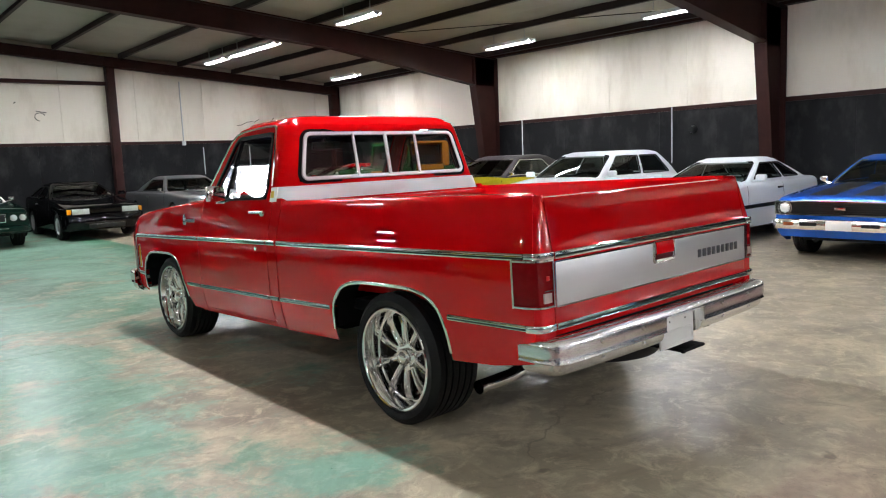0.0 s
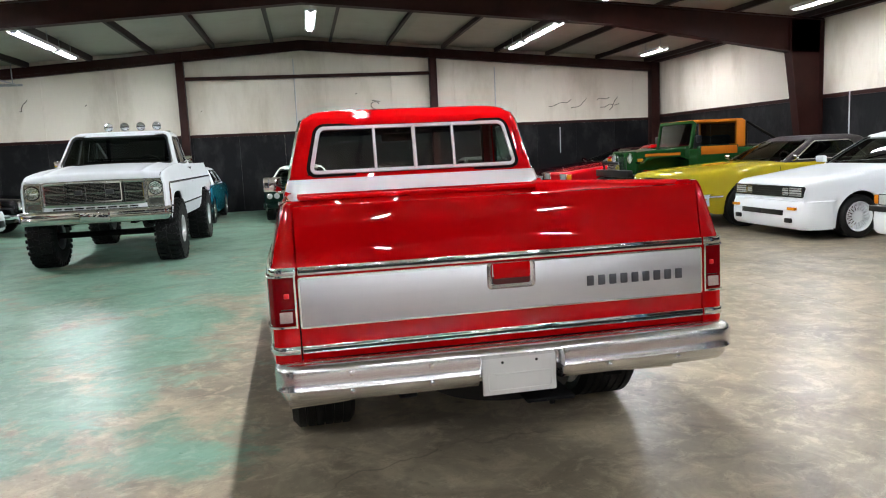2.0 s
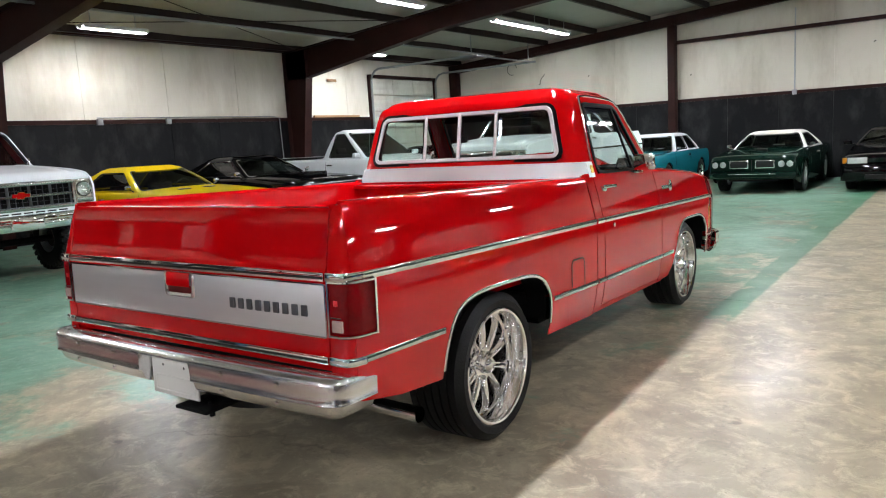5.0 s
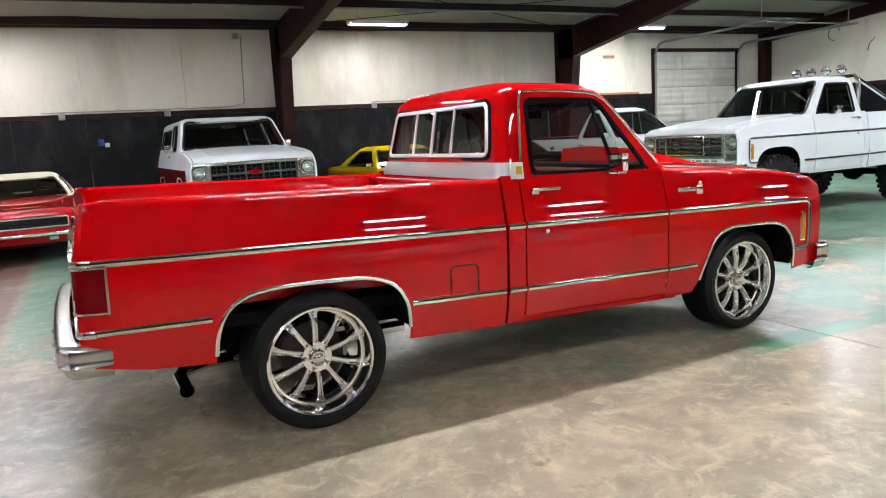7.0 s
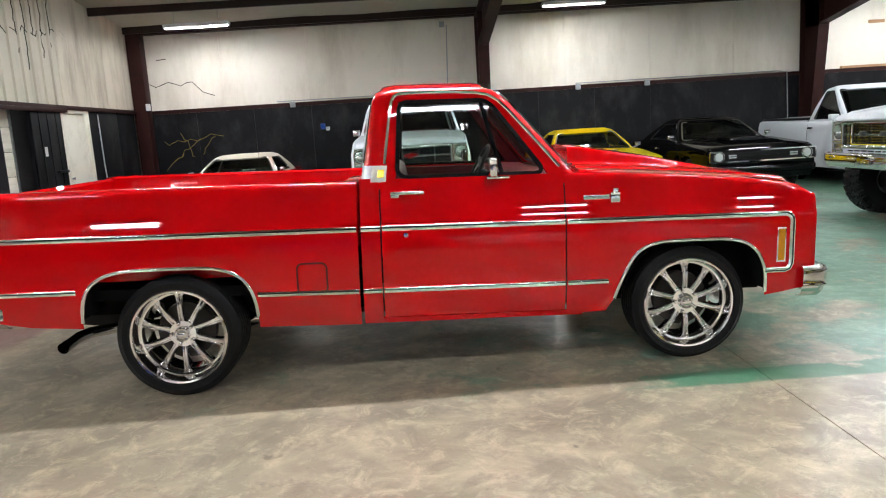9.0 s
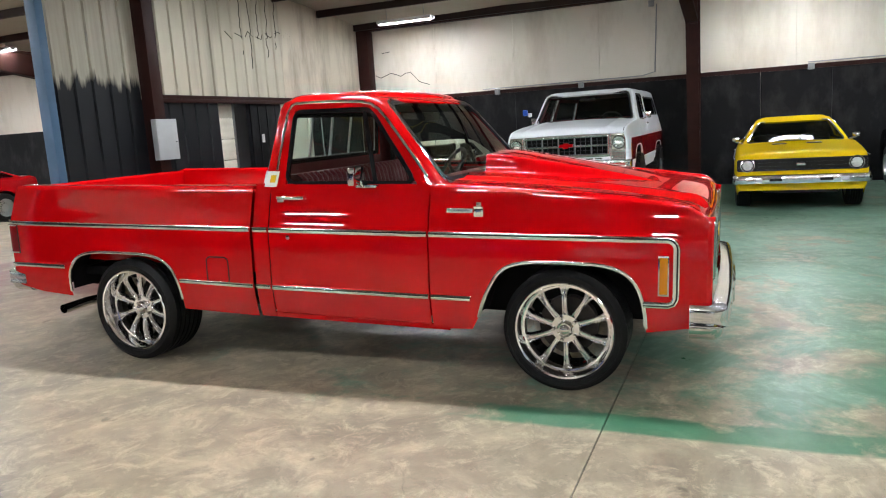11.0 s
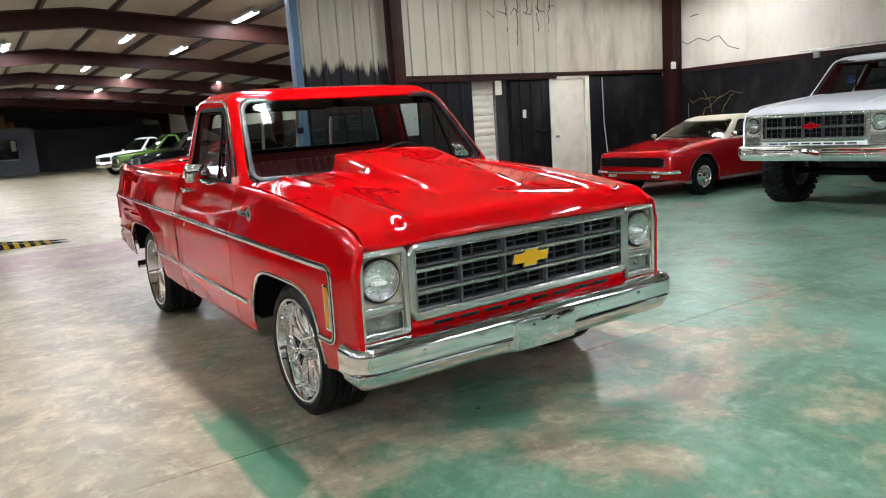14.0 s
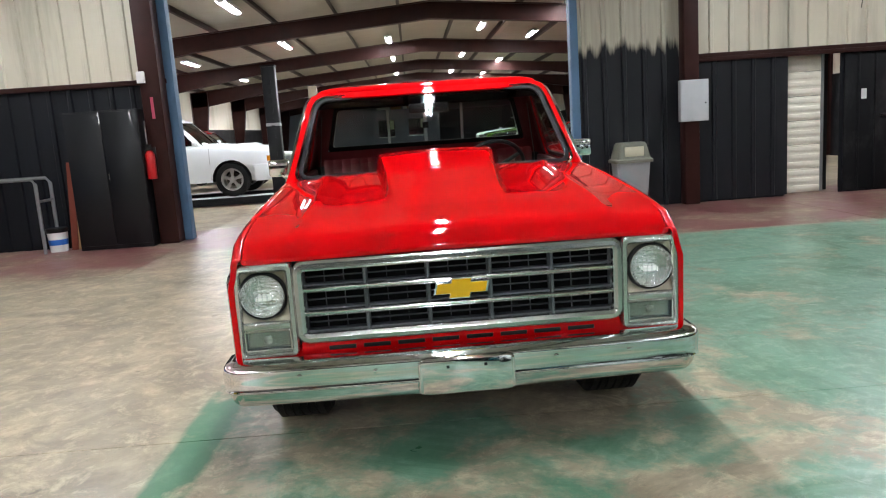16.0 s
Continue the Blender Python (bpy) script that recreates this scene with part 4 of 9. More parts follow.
def square_pickup(root, paint_up, opts):
    """A late-seventies square-bodied truck; opts choose the bed or wagon body, lift, rake, wheels and trim."""
    lift, rake, wagon = opts.get("lift", 0.0), opts.get("rake", 0.0), opts.get("wagon", False)
    low_paint = opts.get("low_paint", paint_up)
    FA = opts.get("front_axle", 2.95)
    xf = pose(0, -0.026 if rake else 0, lift) @ Matrix.Rotation(radians(-rake), 4, "X")
    trim_dark = opts.get("trim_dark", M_TRIMBLK)
    detailed = opts.get("hero", False)

    def bp(name, bm, mt, parent=None, label="", smooth=38, solid=0.0, bevel=0.0):
        bmesh.ops.transform(bm, matrix=xf, verts=bm.verts[:])
        bmesh.ops.remove_doubles(bm, verts=bm.verts[:], dist=1e-5)
        ob = part(name, bm, mt, parent or root, label, smooth)
        if solid or bevel:
            shade(ob, bevel, 2, solid)
        return ob

    rear_arch = arch_points(-0.032, 0.487, 0.447, 0.31)
    front_arch = arch_points(FA + opts.get("arch_shift", -0.04), 0.42 if detailed else 0.455, 0.497, 0.31, 4.0 if detailed else 3.2, 26, 0.25 if detailed else 0.0)
    low_bed = lambda y: curve(y, [(-1.06, 0.495), (-0.95, 0.475), (-0.8, 0.45), (-0.5, 0.43), (0.4, 0.40), (1.0, 0.388)])
    low_cab = lambda y: 0.39
    low_fen = lambda y: curve(y, [(2.2, 0.395), (2.5, 0.41), (3.3, 0.45), (3.6, 0.5)])

    gate_lean = lambda z: curve(z, [(0.93, 0.0), (0.965, 0.004), (1.02, 0.014), (1.1, 0.026), (1.16, 0.036), (1.185, 0.047)])
    # rear body sides
    y_rear = -1.04
    bed_y1 = 1.03
    if not wagon:
        for s in (1, -1):
            bm = bmesh.new()
            rows = side_panel(y_rear, bed_y1, low_bed, lambda y: 1.172, rear_arch, 0.12, (-1.03, -1.0, -0.972, -0.968))
            rows2 = []
            for r in rows:
                y = r[0][1]
                xr = r[-1][0]
                inner = xr - 0.085 if y > -0.97 else 0.846
                wall = 0.79 if y > -0.97 else 0.842
                ring = [(px, py, pz) for px, py, pz in r] + [(xr - 0.005, y, 1.180), (xr - 0.013, y, 1.187), (xr - 0.024, y, 1.191), (inner + 0.012, y, 1.192), (inner, y, 1.18), (inner, y, 1.12), (wall, y, 1.09), (wall, y, 0.82)]
                rows2.append([(s * px, py + gate_lean(min(pz, 1.172)) * max(0.0, -0.85 - py) / 0.21, pz) for px, py, pz in ring])
            grid(bm, rows2)
            b = bp("bed_side", bm, paint_up, None, "", 42, 0.004)
        # bed tub
        bedf = bp("bed_floor", boxed(-0.60, 0.60, -1.0, 1.0, 0.64, 0.66), paint_up)
        for ya, yb in ((-1.0, -0.572), (0.512, 0.984)):
            for sx in (1, -1):
                bp("bed_ledge", boxed(*sorted((sx * 0.602, sx * 0.8)), ya, yb, 0.64, 0.83), paint_up, bedf)
        bp("front_wall", boxed(-0.80, 0.80, 0.985, 1.015, 0.662, 1.144, 0.006), paint_up, bedf)
        bp("front_rail", boxed(-0.86, 0.86, 0.93, 1.018, 1.145, 1.175, 0.008), paint_up, bedf)
        for s in (1, -1):
            bp("wheel_house", boxed(*sorted((s * 0.56, s * 0.8)), -0.57, 0.51, 0.662, 0.87, 0.02), paint_up, bedf)
        for i in range(9):
            x = -0.5 + i * 0.125
            bp("bed_rib", boxed(x - 0.03, x + 0.03, -0.98, 0.97, 0.661, 0.672), paint_up, bedf)
        # rear corners and tailgate
        for s in (1, -1):
            bm = bmesh.new()
            rows = []
            for z in [0.495, 0.6, 0.7, 0.8, 0.92, 0.945, 0.97, 1.0, 1.03, 1.065, 1.1, 1.14, 1.185]:
                lean = gate_lean(z)
                xo = side_x(y_rear, z)
                rows.append([(s * xo, y_rear + lean, z), (s * (xo - 0.012), y_rear - 0.02 + lean, z), (s * (xo - 0.035), y_rear - 0.028 + lean, z), (s * 0.838, y_rear - 0.028 + lean, z), (s * 0.838, y_rear + 0.08, z)])
            grid(bm, rows)
            grid(bm, [[rows[-1][0], rows[-1][1], rows[-1][2], rows[-1][3]], [(s * 0.84, y_rear + 0.09, 1.19)] * 4])
            bp("bed_corner", bm, paint_up, None, "", 45, 0.003)
        yt = y_rear - 0.028
        bm = bmesh.new()
        prof = [(0.595, 0.01), (0.61, 0.0), (0.93, 0.0), (0.948, -0.008), (0.965, 0.004), (1.02, 0.014), (1.1, 0.026), (1.16, 0.036), (1.175, 0.044), (1.178, 0.075), (1.16, 0.1), (0.6, 0.1)]
        grid(bm, [[(x, yt + d, z) for z, d in prof] for x in (-0.832, -0.4, 0, 0.4, 0.832)])
        for sx in (-0.832, 0.832):
            bm.faces.new([bm.verts.new((sx, yt + d, z)) for z, d in prof])
        gate = bp("tailgate", bm, paint_up, None, "closed red tailgate" if detailed else "", 40)
        bm = boxed(-0.83, 0.83, yt - 0.005, yt + 0.002, 0.72, 0.91, 0.002)
        bp("silver_panel", bm, opts.get("gate_panel", M_SILVP), gate, "brushed silver panel across the tailgate")
        if detailed:
            bp("panel_edge", closed_ribbon(bmesh.new(), [(x, yt - 0.004, z) for x, z in round_rect(-0.83, 0.83, 0.72, 0.91, 0.006, 2)], [(0, -0.0035), (0.004, -0.003), (0.004, 0.003), (0, 0.0035)], (0, -1, 0)), M_CHROME, gate)
            # handle pocket: a flared chrome lip round a red cup with its lever
            lip = [round_rect(-0.1, 0.1, 0.806, 0.914, 0.018, 3), round_rect(-0.092, 0.092, 0.813, 0.912, 0.015, 3), round_rect(-0.078, 0.078, 0.824, 0.91, 0.012, 3)]
            bm = bmesh.new()
            grid(bm, [[(x, yt - d, z) for x, z in ring + ring[:1]] for ring, d in zip(lip, (0.006, 0.0115, 0.0065))])
            bp("handle_bezel", bm, M_SATIN, gate, "satin chrome lip of the handle pocket", 50, 0.002)
            bm = bmesh.new()
            grid(bm, [[(x, yt - 0.0062 + d, z) for x in (-0.078, -0.03, 0.03, 0.078)] for z, d in ((0.824, 0.0), (0.84, 0.0005), (0.856, -0.001))])
            # the cup is nearly flush; darker red paints in the pocket's shade
            bp("handle_cup", bm, mat("shaded_cup_red", rgb("4a0206"), 0.4, 0, 0.5), gate)
            bm = bmesh.new()
            grid(bm, [[(x * k, yt - d, z) for x in (-0.076, -0.07, 0.07, 0.076)] for z, d, k in ((0.848, 0.009, 0.94), (0.852, 0.015, 0.97), (0.866, 0.016, 1.0), (0.9, 0.013, 1.0), (0.909, 0.008, 1.0))])
            bp("tailgate_handle", bm, P_RED, gate, "recessed red tailgate handle", 30, 0.004)
            for i in range(9):
                x0 = 0.312 + i * 0.049
                b2 = boxed(x0 + 0.006, x0 + 0.036, yt - 0.011, yt - 0.003, 0.788, 0.83, 0.003)
                bp("emblem_bar", b2, M_LETTER, gate, "dark raised bar of the tailgate lettering")
        for z, h in ((0.937, 0.016), (0.637, 0.015)):
            nm = "upper_trim" if z > 0.9 else "lower_trim"
            t = boxed(-0.832, 0.832, yt - 0.013, yt + 0.004, z - h, z + h, 0.003)
            bp(nm, t, M_CHROME, gate, "chrome strip with a black centre")
            bp("trim_insert", boxed(-0.83, 0.83, yt - 0.0155, yt - 0.01, z - 0.007, z + 0.002), trim_dark, gate)
            for s in (1, -1):
                path = [(s * 0.84, yt, z), (s * 0.88, yt - 0.002, z), (s * (side_x(y_rear, z) - 0.02), y_rear - 0.026, z), (s * (side_x(y_rear, z) - 0.004), y_rear - 0.008, z), (s * side_x(y_rear, z), y_rear + 0.02, z), (s * side_x(-1.0, z), -1.0, z)]
                ways = [(0, -1, 0), (0, -1, 0), (s * 0.4, -0.9, 0), (s * 0.8, -0.5, 0), (s, 0, 0), (s, 0, 0)]
                bp("corner_trim", ribbon(bmesh.new(), path, rect_sec(0.012, h), ways), M_CHROME)
        for s in (1, -1):
            xa = side_x(y_rear, 0.82)
            xb, xm = side_x(-0.945, 0.82), side_x(-1.0, 0.82)
            pl = [(0.848, yt - 0.006), (xa - 0.03, yt - 0.006), (xa - 0.006, y_rear - 0.022), (xa + 0.008, y_rear + 0.002), (xm + 0.009, -1.0), (xb + 0.009, -0.945), (xa - 0.03, -0.945), (0.848, -0.98)]
            bm = prism(bmesh.new(), [(s * x, y) for x, y in pl], "z", 0.733, 0.915)
            lamp = bp("tail_lamp", bm, M_LENS_RED, None, "red wrap-around tail lamp in a chrome frame", 30, 0, 0.004)
            bp("reversing_lens", boxed(*sorted((s * 0.86, s * (xa - 0.024))), yt - 0.011, yt - 0.002, 0.744, 0.786, 0.002), M_REV, lamp, "clear reversing lens")
            bp("lamp_bulb", boxed(*sorted((s * 0.868, s * 0.888)), yt - 0.0085, yt - 0.002, 0.836, 0.856, 0.003), mat("bright_red_lens", rgb("c81218"), 0.3, 0, 0.6), lamp, "brighter red spot of the bulb")
            bp("lamp_rib", boxed(*sorted((s * 0.852, s * (xa - 0.03))), yt - 0.009, yt - 0.002, 0.792, 0.796), M_TRIMBLK, lamp)
            for z in (0.727, 0.92):
                path = [(s * x, y, z) for x, y in pl[:6]]
                bp("lamp_frame", ribbon(bmesh.new(), path, rect_sec(0.007, 0.0045), [(0, -1, 0), (0, -1, 0), (s * 0.7, -0.7, 0), (s, -0.3, 0), (s, 0, 0), (s, 0, 0)]), M_CHROME, lamp)
            bp("lamp_frame", boxed(*sorted((s * 0.842, s * 0.849)), yt - 0.011, yt, 0.722, 0.925), M_CHROME, lamp)
            bp("lamp_frame", boxed(*sorted((s * (xb - 0.005), s * (xb + 0.016))), -0.95, -0.940, 0.722, 0.925), M_CHROME, lamp)
    else:
        for s in (1, -1):
            bm = bmesh.new()
            rows = side_panel(y_rear, 1.155, low_bed, lambda y: 1.2, rear_arch)
            grid(bm, [[(s * px, py, pz) for px, py, pz in r] for r in rows])
            bp("quarter_panel", bm, paint_up, None, "", 42, 0.004)
        bm = boxed(-0.9, 0.9, y_rear - 0.02, y_rear + 0.03, 0.46, 1.2, 0.02)
        bp("tailgate", bm, low_paint)

    # cab lower sides, doors, fenders
    fender_top = lambda y: smooth_curve(y, [(2.2, 1.185), (2.6, 1.17), (3.2, 1.125), (3.5, 1.088), (3.58, 1.07), (3.62, 1.05), (3.645, 1.022)])
    for s in (1, -1):
        if not wagon:
            bm = bmesh.new()
            rows = side_panel(1.048, 1.156, low_cab, lambda y: 1.21)
            rows = [[(s * px, py, pz) for px, py, pz in r] for r in rows]
            back = [(s * (abs(p[0]) - 0.05), 1.046, min(p[2], 1.183)) for p in rows[0]]
            back2 = [(0, 1.046, min(p[2], 1.183)) for p in rows[0]]
            grid(bm, [back2, back] + rows)
            bp("cab_corner", bm, paint_up, None, "", 45, 0.004)
        bm = bmesh.new()
        rows = side_panel(1.164, 2.196, lambda y: 0.425, lambda y: 1.205)
        grid(bm, [[(s * px, py, pz) for px, py, pz in r] for r in rows])
        door = bp("cab_door", bm, paint_up, None, "closed door with chrome trim", 45, 0.03)
        bm = bmesh.new()
        rows = side_panel(1.05, 2.3, lambda y: 0.388, lambda y: 0.42)
        grid(bm, [[(s * (px - 0.004), py, pz) for px, py, pz in r[:3]] for r in rows])
        bp("rocker_panel", bm, paint_up, None, "", 45, 0.01)
        bp("door_liner", boxed(*sorted((s * 0.80, s * 0.845)), 1.17, 2.19, 0.46, 1.19, 0.012), opts.get("trim_in", M_VINYL), door, "dark vinyl door lining")
        # handle and lock
        hy, hz = 1.22, 1.125
        hx = side_x(hy, hz)
        bm = boxed(*sorted((s * (hx + 0.012), s * (hx + 0.032))), hy, hy + 0.19, hz - 0.008, hz + 0.012, 0.006)
        box(bm, *sorted((s * (hx - 0.01), s * (hx + 0.026))), hy, hy + 0.05, hz - 0.026, hz + 0.008, 0.008)
        box(bm, *sorted((s * (hx - 0.01), s * (hx + 0.02))), hy + 0.165, hy + 0.19, hz - 0.008, hz + 0.01, 0.004)
        bp("door_handle", bm, M_CHROME, door, "chrome pull handle")
        lx = side_x(1.3, 0.895)
        bp("lock_cylinder", lathe(bmesh.new(), [(s * (lx - 0.005), 0.014), (s * (lx + 0.006), 0.013), (s * (lx + 0.007), 0.0)], "x", 14, (0, 1.3, 0.895)), M_CHROME, door)
        # fender
        bm = bmesh.new()
        rows = side_panel(2.204, 3.645, low_fen, fender_top, front_arch, 0.09)
        full = []
        for r in rows:
            y = r[0][1]
            zt = fender_top(y)
            xo = r[-1][0]
            ring = [(s * px, py, pz) for px, py, pz in r]
            for k, (dx, dz) in enumerate(((0.006, 0.010), (0.016, 0.018), (0.03, 0.021), (0.038, 0.016), (0.04, 0.0))):
                ring.append((s * (xo - dx), y, zt + dz))
            full.append(ring)
        grid(bm, full)
        # nose return round the lamp
        tip = full[-1]
        bp("fender", bm, paint_up, None, "", 45, 0.004)
        bm = bmesh.new()
        rows = []
        for px, py, pz in [q for q in tip if q[2] >= 0.5]:
            rows.append([(px, py, pz), (px - s * 0.008, py + 0.018, pz), (px - s * 0.03, py + 0.026, pz)])
        grid(bm, rows)
        bp("fender_nose", bm, paint_up, None, "", 45, 0.004)
        # side marker
        mx = side_x(3.45, 0.76)
        mk = bp("side_marker", boxed(*sorted((s * (mx - 0.01), s * (mx + 0.006))), 3.425, 3.465, 0.665, 0.85, 0.004), M_LENS_AMB, None, "amber side marker lens")
        bp("marker_frame", boxed(*sorted((s * (mx - 0.012), s * (mx + 0.003))), 3.418, 3.472, 0.656, 0.859, 0.003), M_CHROME, mk)
        # trim strips
        def strip(name, pts, parent=None, h=0.015, insert=True):
            path = [(s * (side_x(y, z) + 0.0), y, z) for y, z in pts]
            ob = bp(name, ribbon(bmesh.new(), path, rect_sec(0.011, h), (s, 0, 0)), M_CHROME, parent, "chrome strip with a black centre")
            if insert:
                path = [(s * (side_x(y, z) + 0.011), y, z) for y, z in pts]
                bp("trim_insert", ribbon(bmesh.new(), path, [(0, -0.0085), (0.002, -0.008), (0.002, -0.001), (0, -0.0005)], (s, 0, 0)), trim_dark, ob)
            return ob
        zu, zl = 0.937, 0.592
        lin = lambda a, b, z, n=8: [(lerp(a, b, i / n), z) for i in range(n + 1)]
        if opts.get("side_trim", True):
            if not wagon:
                strip("upper_trim", lin(-1.0, 1.025, zu, 14))
                strip("lower_trim", [(-1.0, 0.64), (-0.6, 0.642), (-0.53, 0.642)], None, 0.013)
                strip("lower_trim", [(0.462, 0.592), (1.025, 0.586)], None, 0.013)
                strip("upper_trim", [(1.05, zu), (1.155, zu)])
                strip("lower_trim", [(1.05, 0.586), (1.155, 0.586)], None, 0.013)
            strip("upper_trim", lin(1.168, 2.193, zu), door)
            strip("lower_trim", [(1.168, 0.586), (2.193, 0.586)], door, 0.013)
            corner = [(3.46 + 0.045 * math.sin(radians(a)), zu - 0.045 + 0.045 * math.cos(radians(a))) for a in range(0, 91, 15)]
            low_c = [(3.505, 0.68), (3.503, 0.645), (3.492, 0.622), (3.47, 0.612), (3.35, 0.612)]
            strip("upper_trim", lin(2.208, 3.44, zu, 14) + corner + low_c)
            strip("lower_trim", [(2.208, 0.586), (2.44, 0.588)], None, 0.013)
        # arch lips
        for nm, arch in (("rear_arch_trim", rear_arch), ("front_arch_trim", front_arch)):
            pts = [(s * (side_x(y, z) + 0.002), y, z) for y, z in arch if z > 0.41]
            bp(nm, ribbon(bmesh.new(), pts, rect_sec(0.010, 0.009, -0.004), (s, 0, 0)), opts.get("lip", M_CHROME), None, "chrome wheel arch moulding" if detailed else "")
        # wheel wells
        for arch, yc in ((rear_arch, -0.03), (front_arch, FA - 0.04)):
            bm = bmesh.new()
            rows = []
            for y, z in arch:
                if z < 0.46:
                    continue
                yy, zz = yc + (y - yc) * 1.02, z + 0.012
                rows.append([(s * (side_x(y, z) - 0.03), yy, zz), (s * 0.62, yy, zz)])
            grid(bm, rows)
            bm.faces.new([bm.verts.new((s * 0.62, r[1][1], r[1][2])) for r in rows])
            bp("wheel_well", bm, M_CHASSIS)
        # mirror
        my = 1.79
        bm = tube(bmesh.new(), [(s * 0.875, my + 0.02, 1.196), (s * 0.945, my + 0.02, 1.203), (s * 0.965, my + 0.01, 1.235)], 0.011, 8)
        box(bm, *sorted((s * 0.86, s * 0.93)), my - 0.03, my + 0.1, 1.188, 1.202, 0.005)
        mir = bp("door_mirror", bm, M_CHROME, door, "chrome door mirror")
        bm = boxed(*sorted((s * 0.905, s * 1.04)), my - 0.025, my + 0.02, 1.205, 1.312, 0.014)
        bp("mirror_head", bm, M_CHROME, mir)
    if wagon:
        # burgundy lower band between the trim lines
        for s in (1, -1):
            for ya, yb, arch in ((-1.02, 1.15, rear_arch), (1.17, 2.19, None), (2.21, 3.45, front_arch)):
                bm = bmesh.new()
                rr = [[p for p in r] for r in side_panel(ya, yb, lambda y: 0.60, lambda y: 0.93, arch)]
                grid(bm, [[(s * (px + 0.004), py, pz) for px, py, pz in r] for r in rr])
                bp("lower_band", bm, low_paint, None, "burgundy lower side band", 42, 0.003)
    # fuel flap
    if detailed:
        fx = side_x(0.77, 0.68) + 0.004
        bm = closed_ribbon(bmesh.new(), [(fx, y, z) for y, z in round_rect(0.685, 0.85, 0.585, 0.757, 0.03, 4)], [(0.0, -0.005), (0.0016, -0.004), (0.0016, 0.004), (0.0, 0.005)], (1, 0, 0))
        bp("fuel_flap", bm, mat("dark_red_seam", rgb("3d0306"), 0.5), None, "flush red fuel filler flap")
        bp("fuel_flap_door", prism(bmesh.new(), round_rect(0.691, 0.844, 0.591, 0.751, 0.025, 4), "x", fx - 0.004, fx + 0.0012), paint_up)

    # ---- hood ----
    def hood_z(x, y):
        ax = abs(x)
        z = smooth_curve(y, [(2.26, 1.208), (2.6, 1.192), (3.2, 1.147), (3.5, 1.111), (3.58, 1.096), (3.62, 1.08), (3.645, 1.058)])
        z += 0.034 * (1 - (ax / 0.86) ** 2)
        if opts.get("scoop"):
            t = (3.34 - y) / (3.34 - 2.3)
            if t > 0:
                half = lerp(0.22, 0.315, min(1, t))
                edge = lerp(0.05, 0.032, min(1, t))
                rise = 0.098 * min(1, t * 1.1) ** 0.9
                k = 1 - min(1, max(0, (ax - half) / edge))
                z += rise * (k * k * (3 - 2 * k)) + 0.010 * min(1, t * 2.5) * max(0, 1 - ax / half)
        if 0.5 < ax:
            z += (0.013 + 0.007 * max(0.0, 1 - abs(y - 3.58) / 0.07)) * max(0, 1 - abs(ax - 0.625) / 0.06)
        return z
    bm = bmesh.new()
    ys = [2.3, 2.312, 2.33, 2.36, *np.linspace(2.4, 3.3, 19), 3.34, 3.38, 3.42, 3.46, 3.5, 3.53, 3.56, 3.585, 3.605, 3.62, 3.633, 3.645]
    wide = lambda y: side_x(y, fender_top(y)) - 0.0455

    def columns(y):
        t = min(1, max(0, (3.34 - y) / 1.04))
        half, edge, w = lerp(0.22, 0.315, t), lerp(0.05, 0.032, t), wide(y)
        right = [0, half * 0.35, half * 0.7, half * 0.9, half] + [half + edge * k / 5 for k in range(1, 6)] + [lerp(half + edge, 0.565, 0.4), lerp(half + edge, 0.565, 0.75), 0.565, 0.59, 0.61, 0.625, 0.64, 0.66, 0.685, lerp(0.685, w, 0.5), w - 0.02, w]
        return [-x for x in right[:0:-1]] + right
    bow = lambda u, y: -0.028 * u * u * min(1, max(0, (y - 3.0) / 0.55)) + 0.05 * (1 - u * u) * max(0, (2.6 - y) / 0.3)
    rows = [[(x, y + bow(x / 0.86, y), hood_z(x, y)) for x in columns(y)] for y in ys]
    for y, z in ((3.657, 1.047), (3.664, 1.034), (3.668, 1.022), (3.664, 1.01)):
        rows.append([(x, y + bow(x / 0.86, y), z + 0.012 * (1 - (x / 0.86) ** 2)) for x in columns(3.645)])
    if opts.get("scoop"):
        rows.insert(0, [(x, y - 0.002, 1.19) for x, y, z in rows[0]])
    grid(bm, rows)
    bp("hood", bm, paint_up, None, "hood with a raised cowl scoop" if opts.get("scoop") else "", 62, 0.012)
    # cowl and wipers
    bm = boxed(-0.82, 0.82, 2.2, 2.37, 1.14, 1.185, 0.01)
    bp("cowl", bm, M_TRIMBLK)
    for x0 in (-0.5, 0.1):
        bp("wiper", tube(bmesh.new(), [(x0, 2.335, 1.2), (x0 + 0.12, 2.33, 1.225), (x0 + 0.48, 2.315, 1.24)], 0.006, 6), M_TRIMBLK)

    # ---- nose ----
    yn = 3.655
    bp("nose_panel", boxed(-0.9, 0.9, 3.52, 3.565, 0.62, 1.0, 0.01), M_TRIMBLK)
    bm = bmesh.new()
    closed_ribbon(bm, [(x, yn, z) for x, z in round_rect(-0.645, 0.645, 0.697, 0.994, 0.03, 4)], [(-0.03, -0.022), (0.012, -0.021), (0.022, -0.012), (0.024, 0.004), (0.016, 0.014), (0.014, 0.019), (-0.03, 0.021)], (0, 1, 0))
    grille = bp("grille", bm, opts.get("grille_mat", M_SILV), None, "silver egg-crate grille with black insert")
    bp("grille_insert", boxed(-0.63, 0.63, 3.57, 3.585, 0.705, 0.992), M_CHASSIS, grille)
    n_h = opts.get("bars", 2)
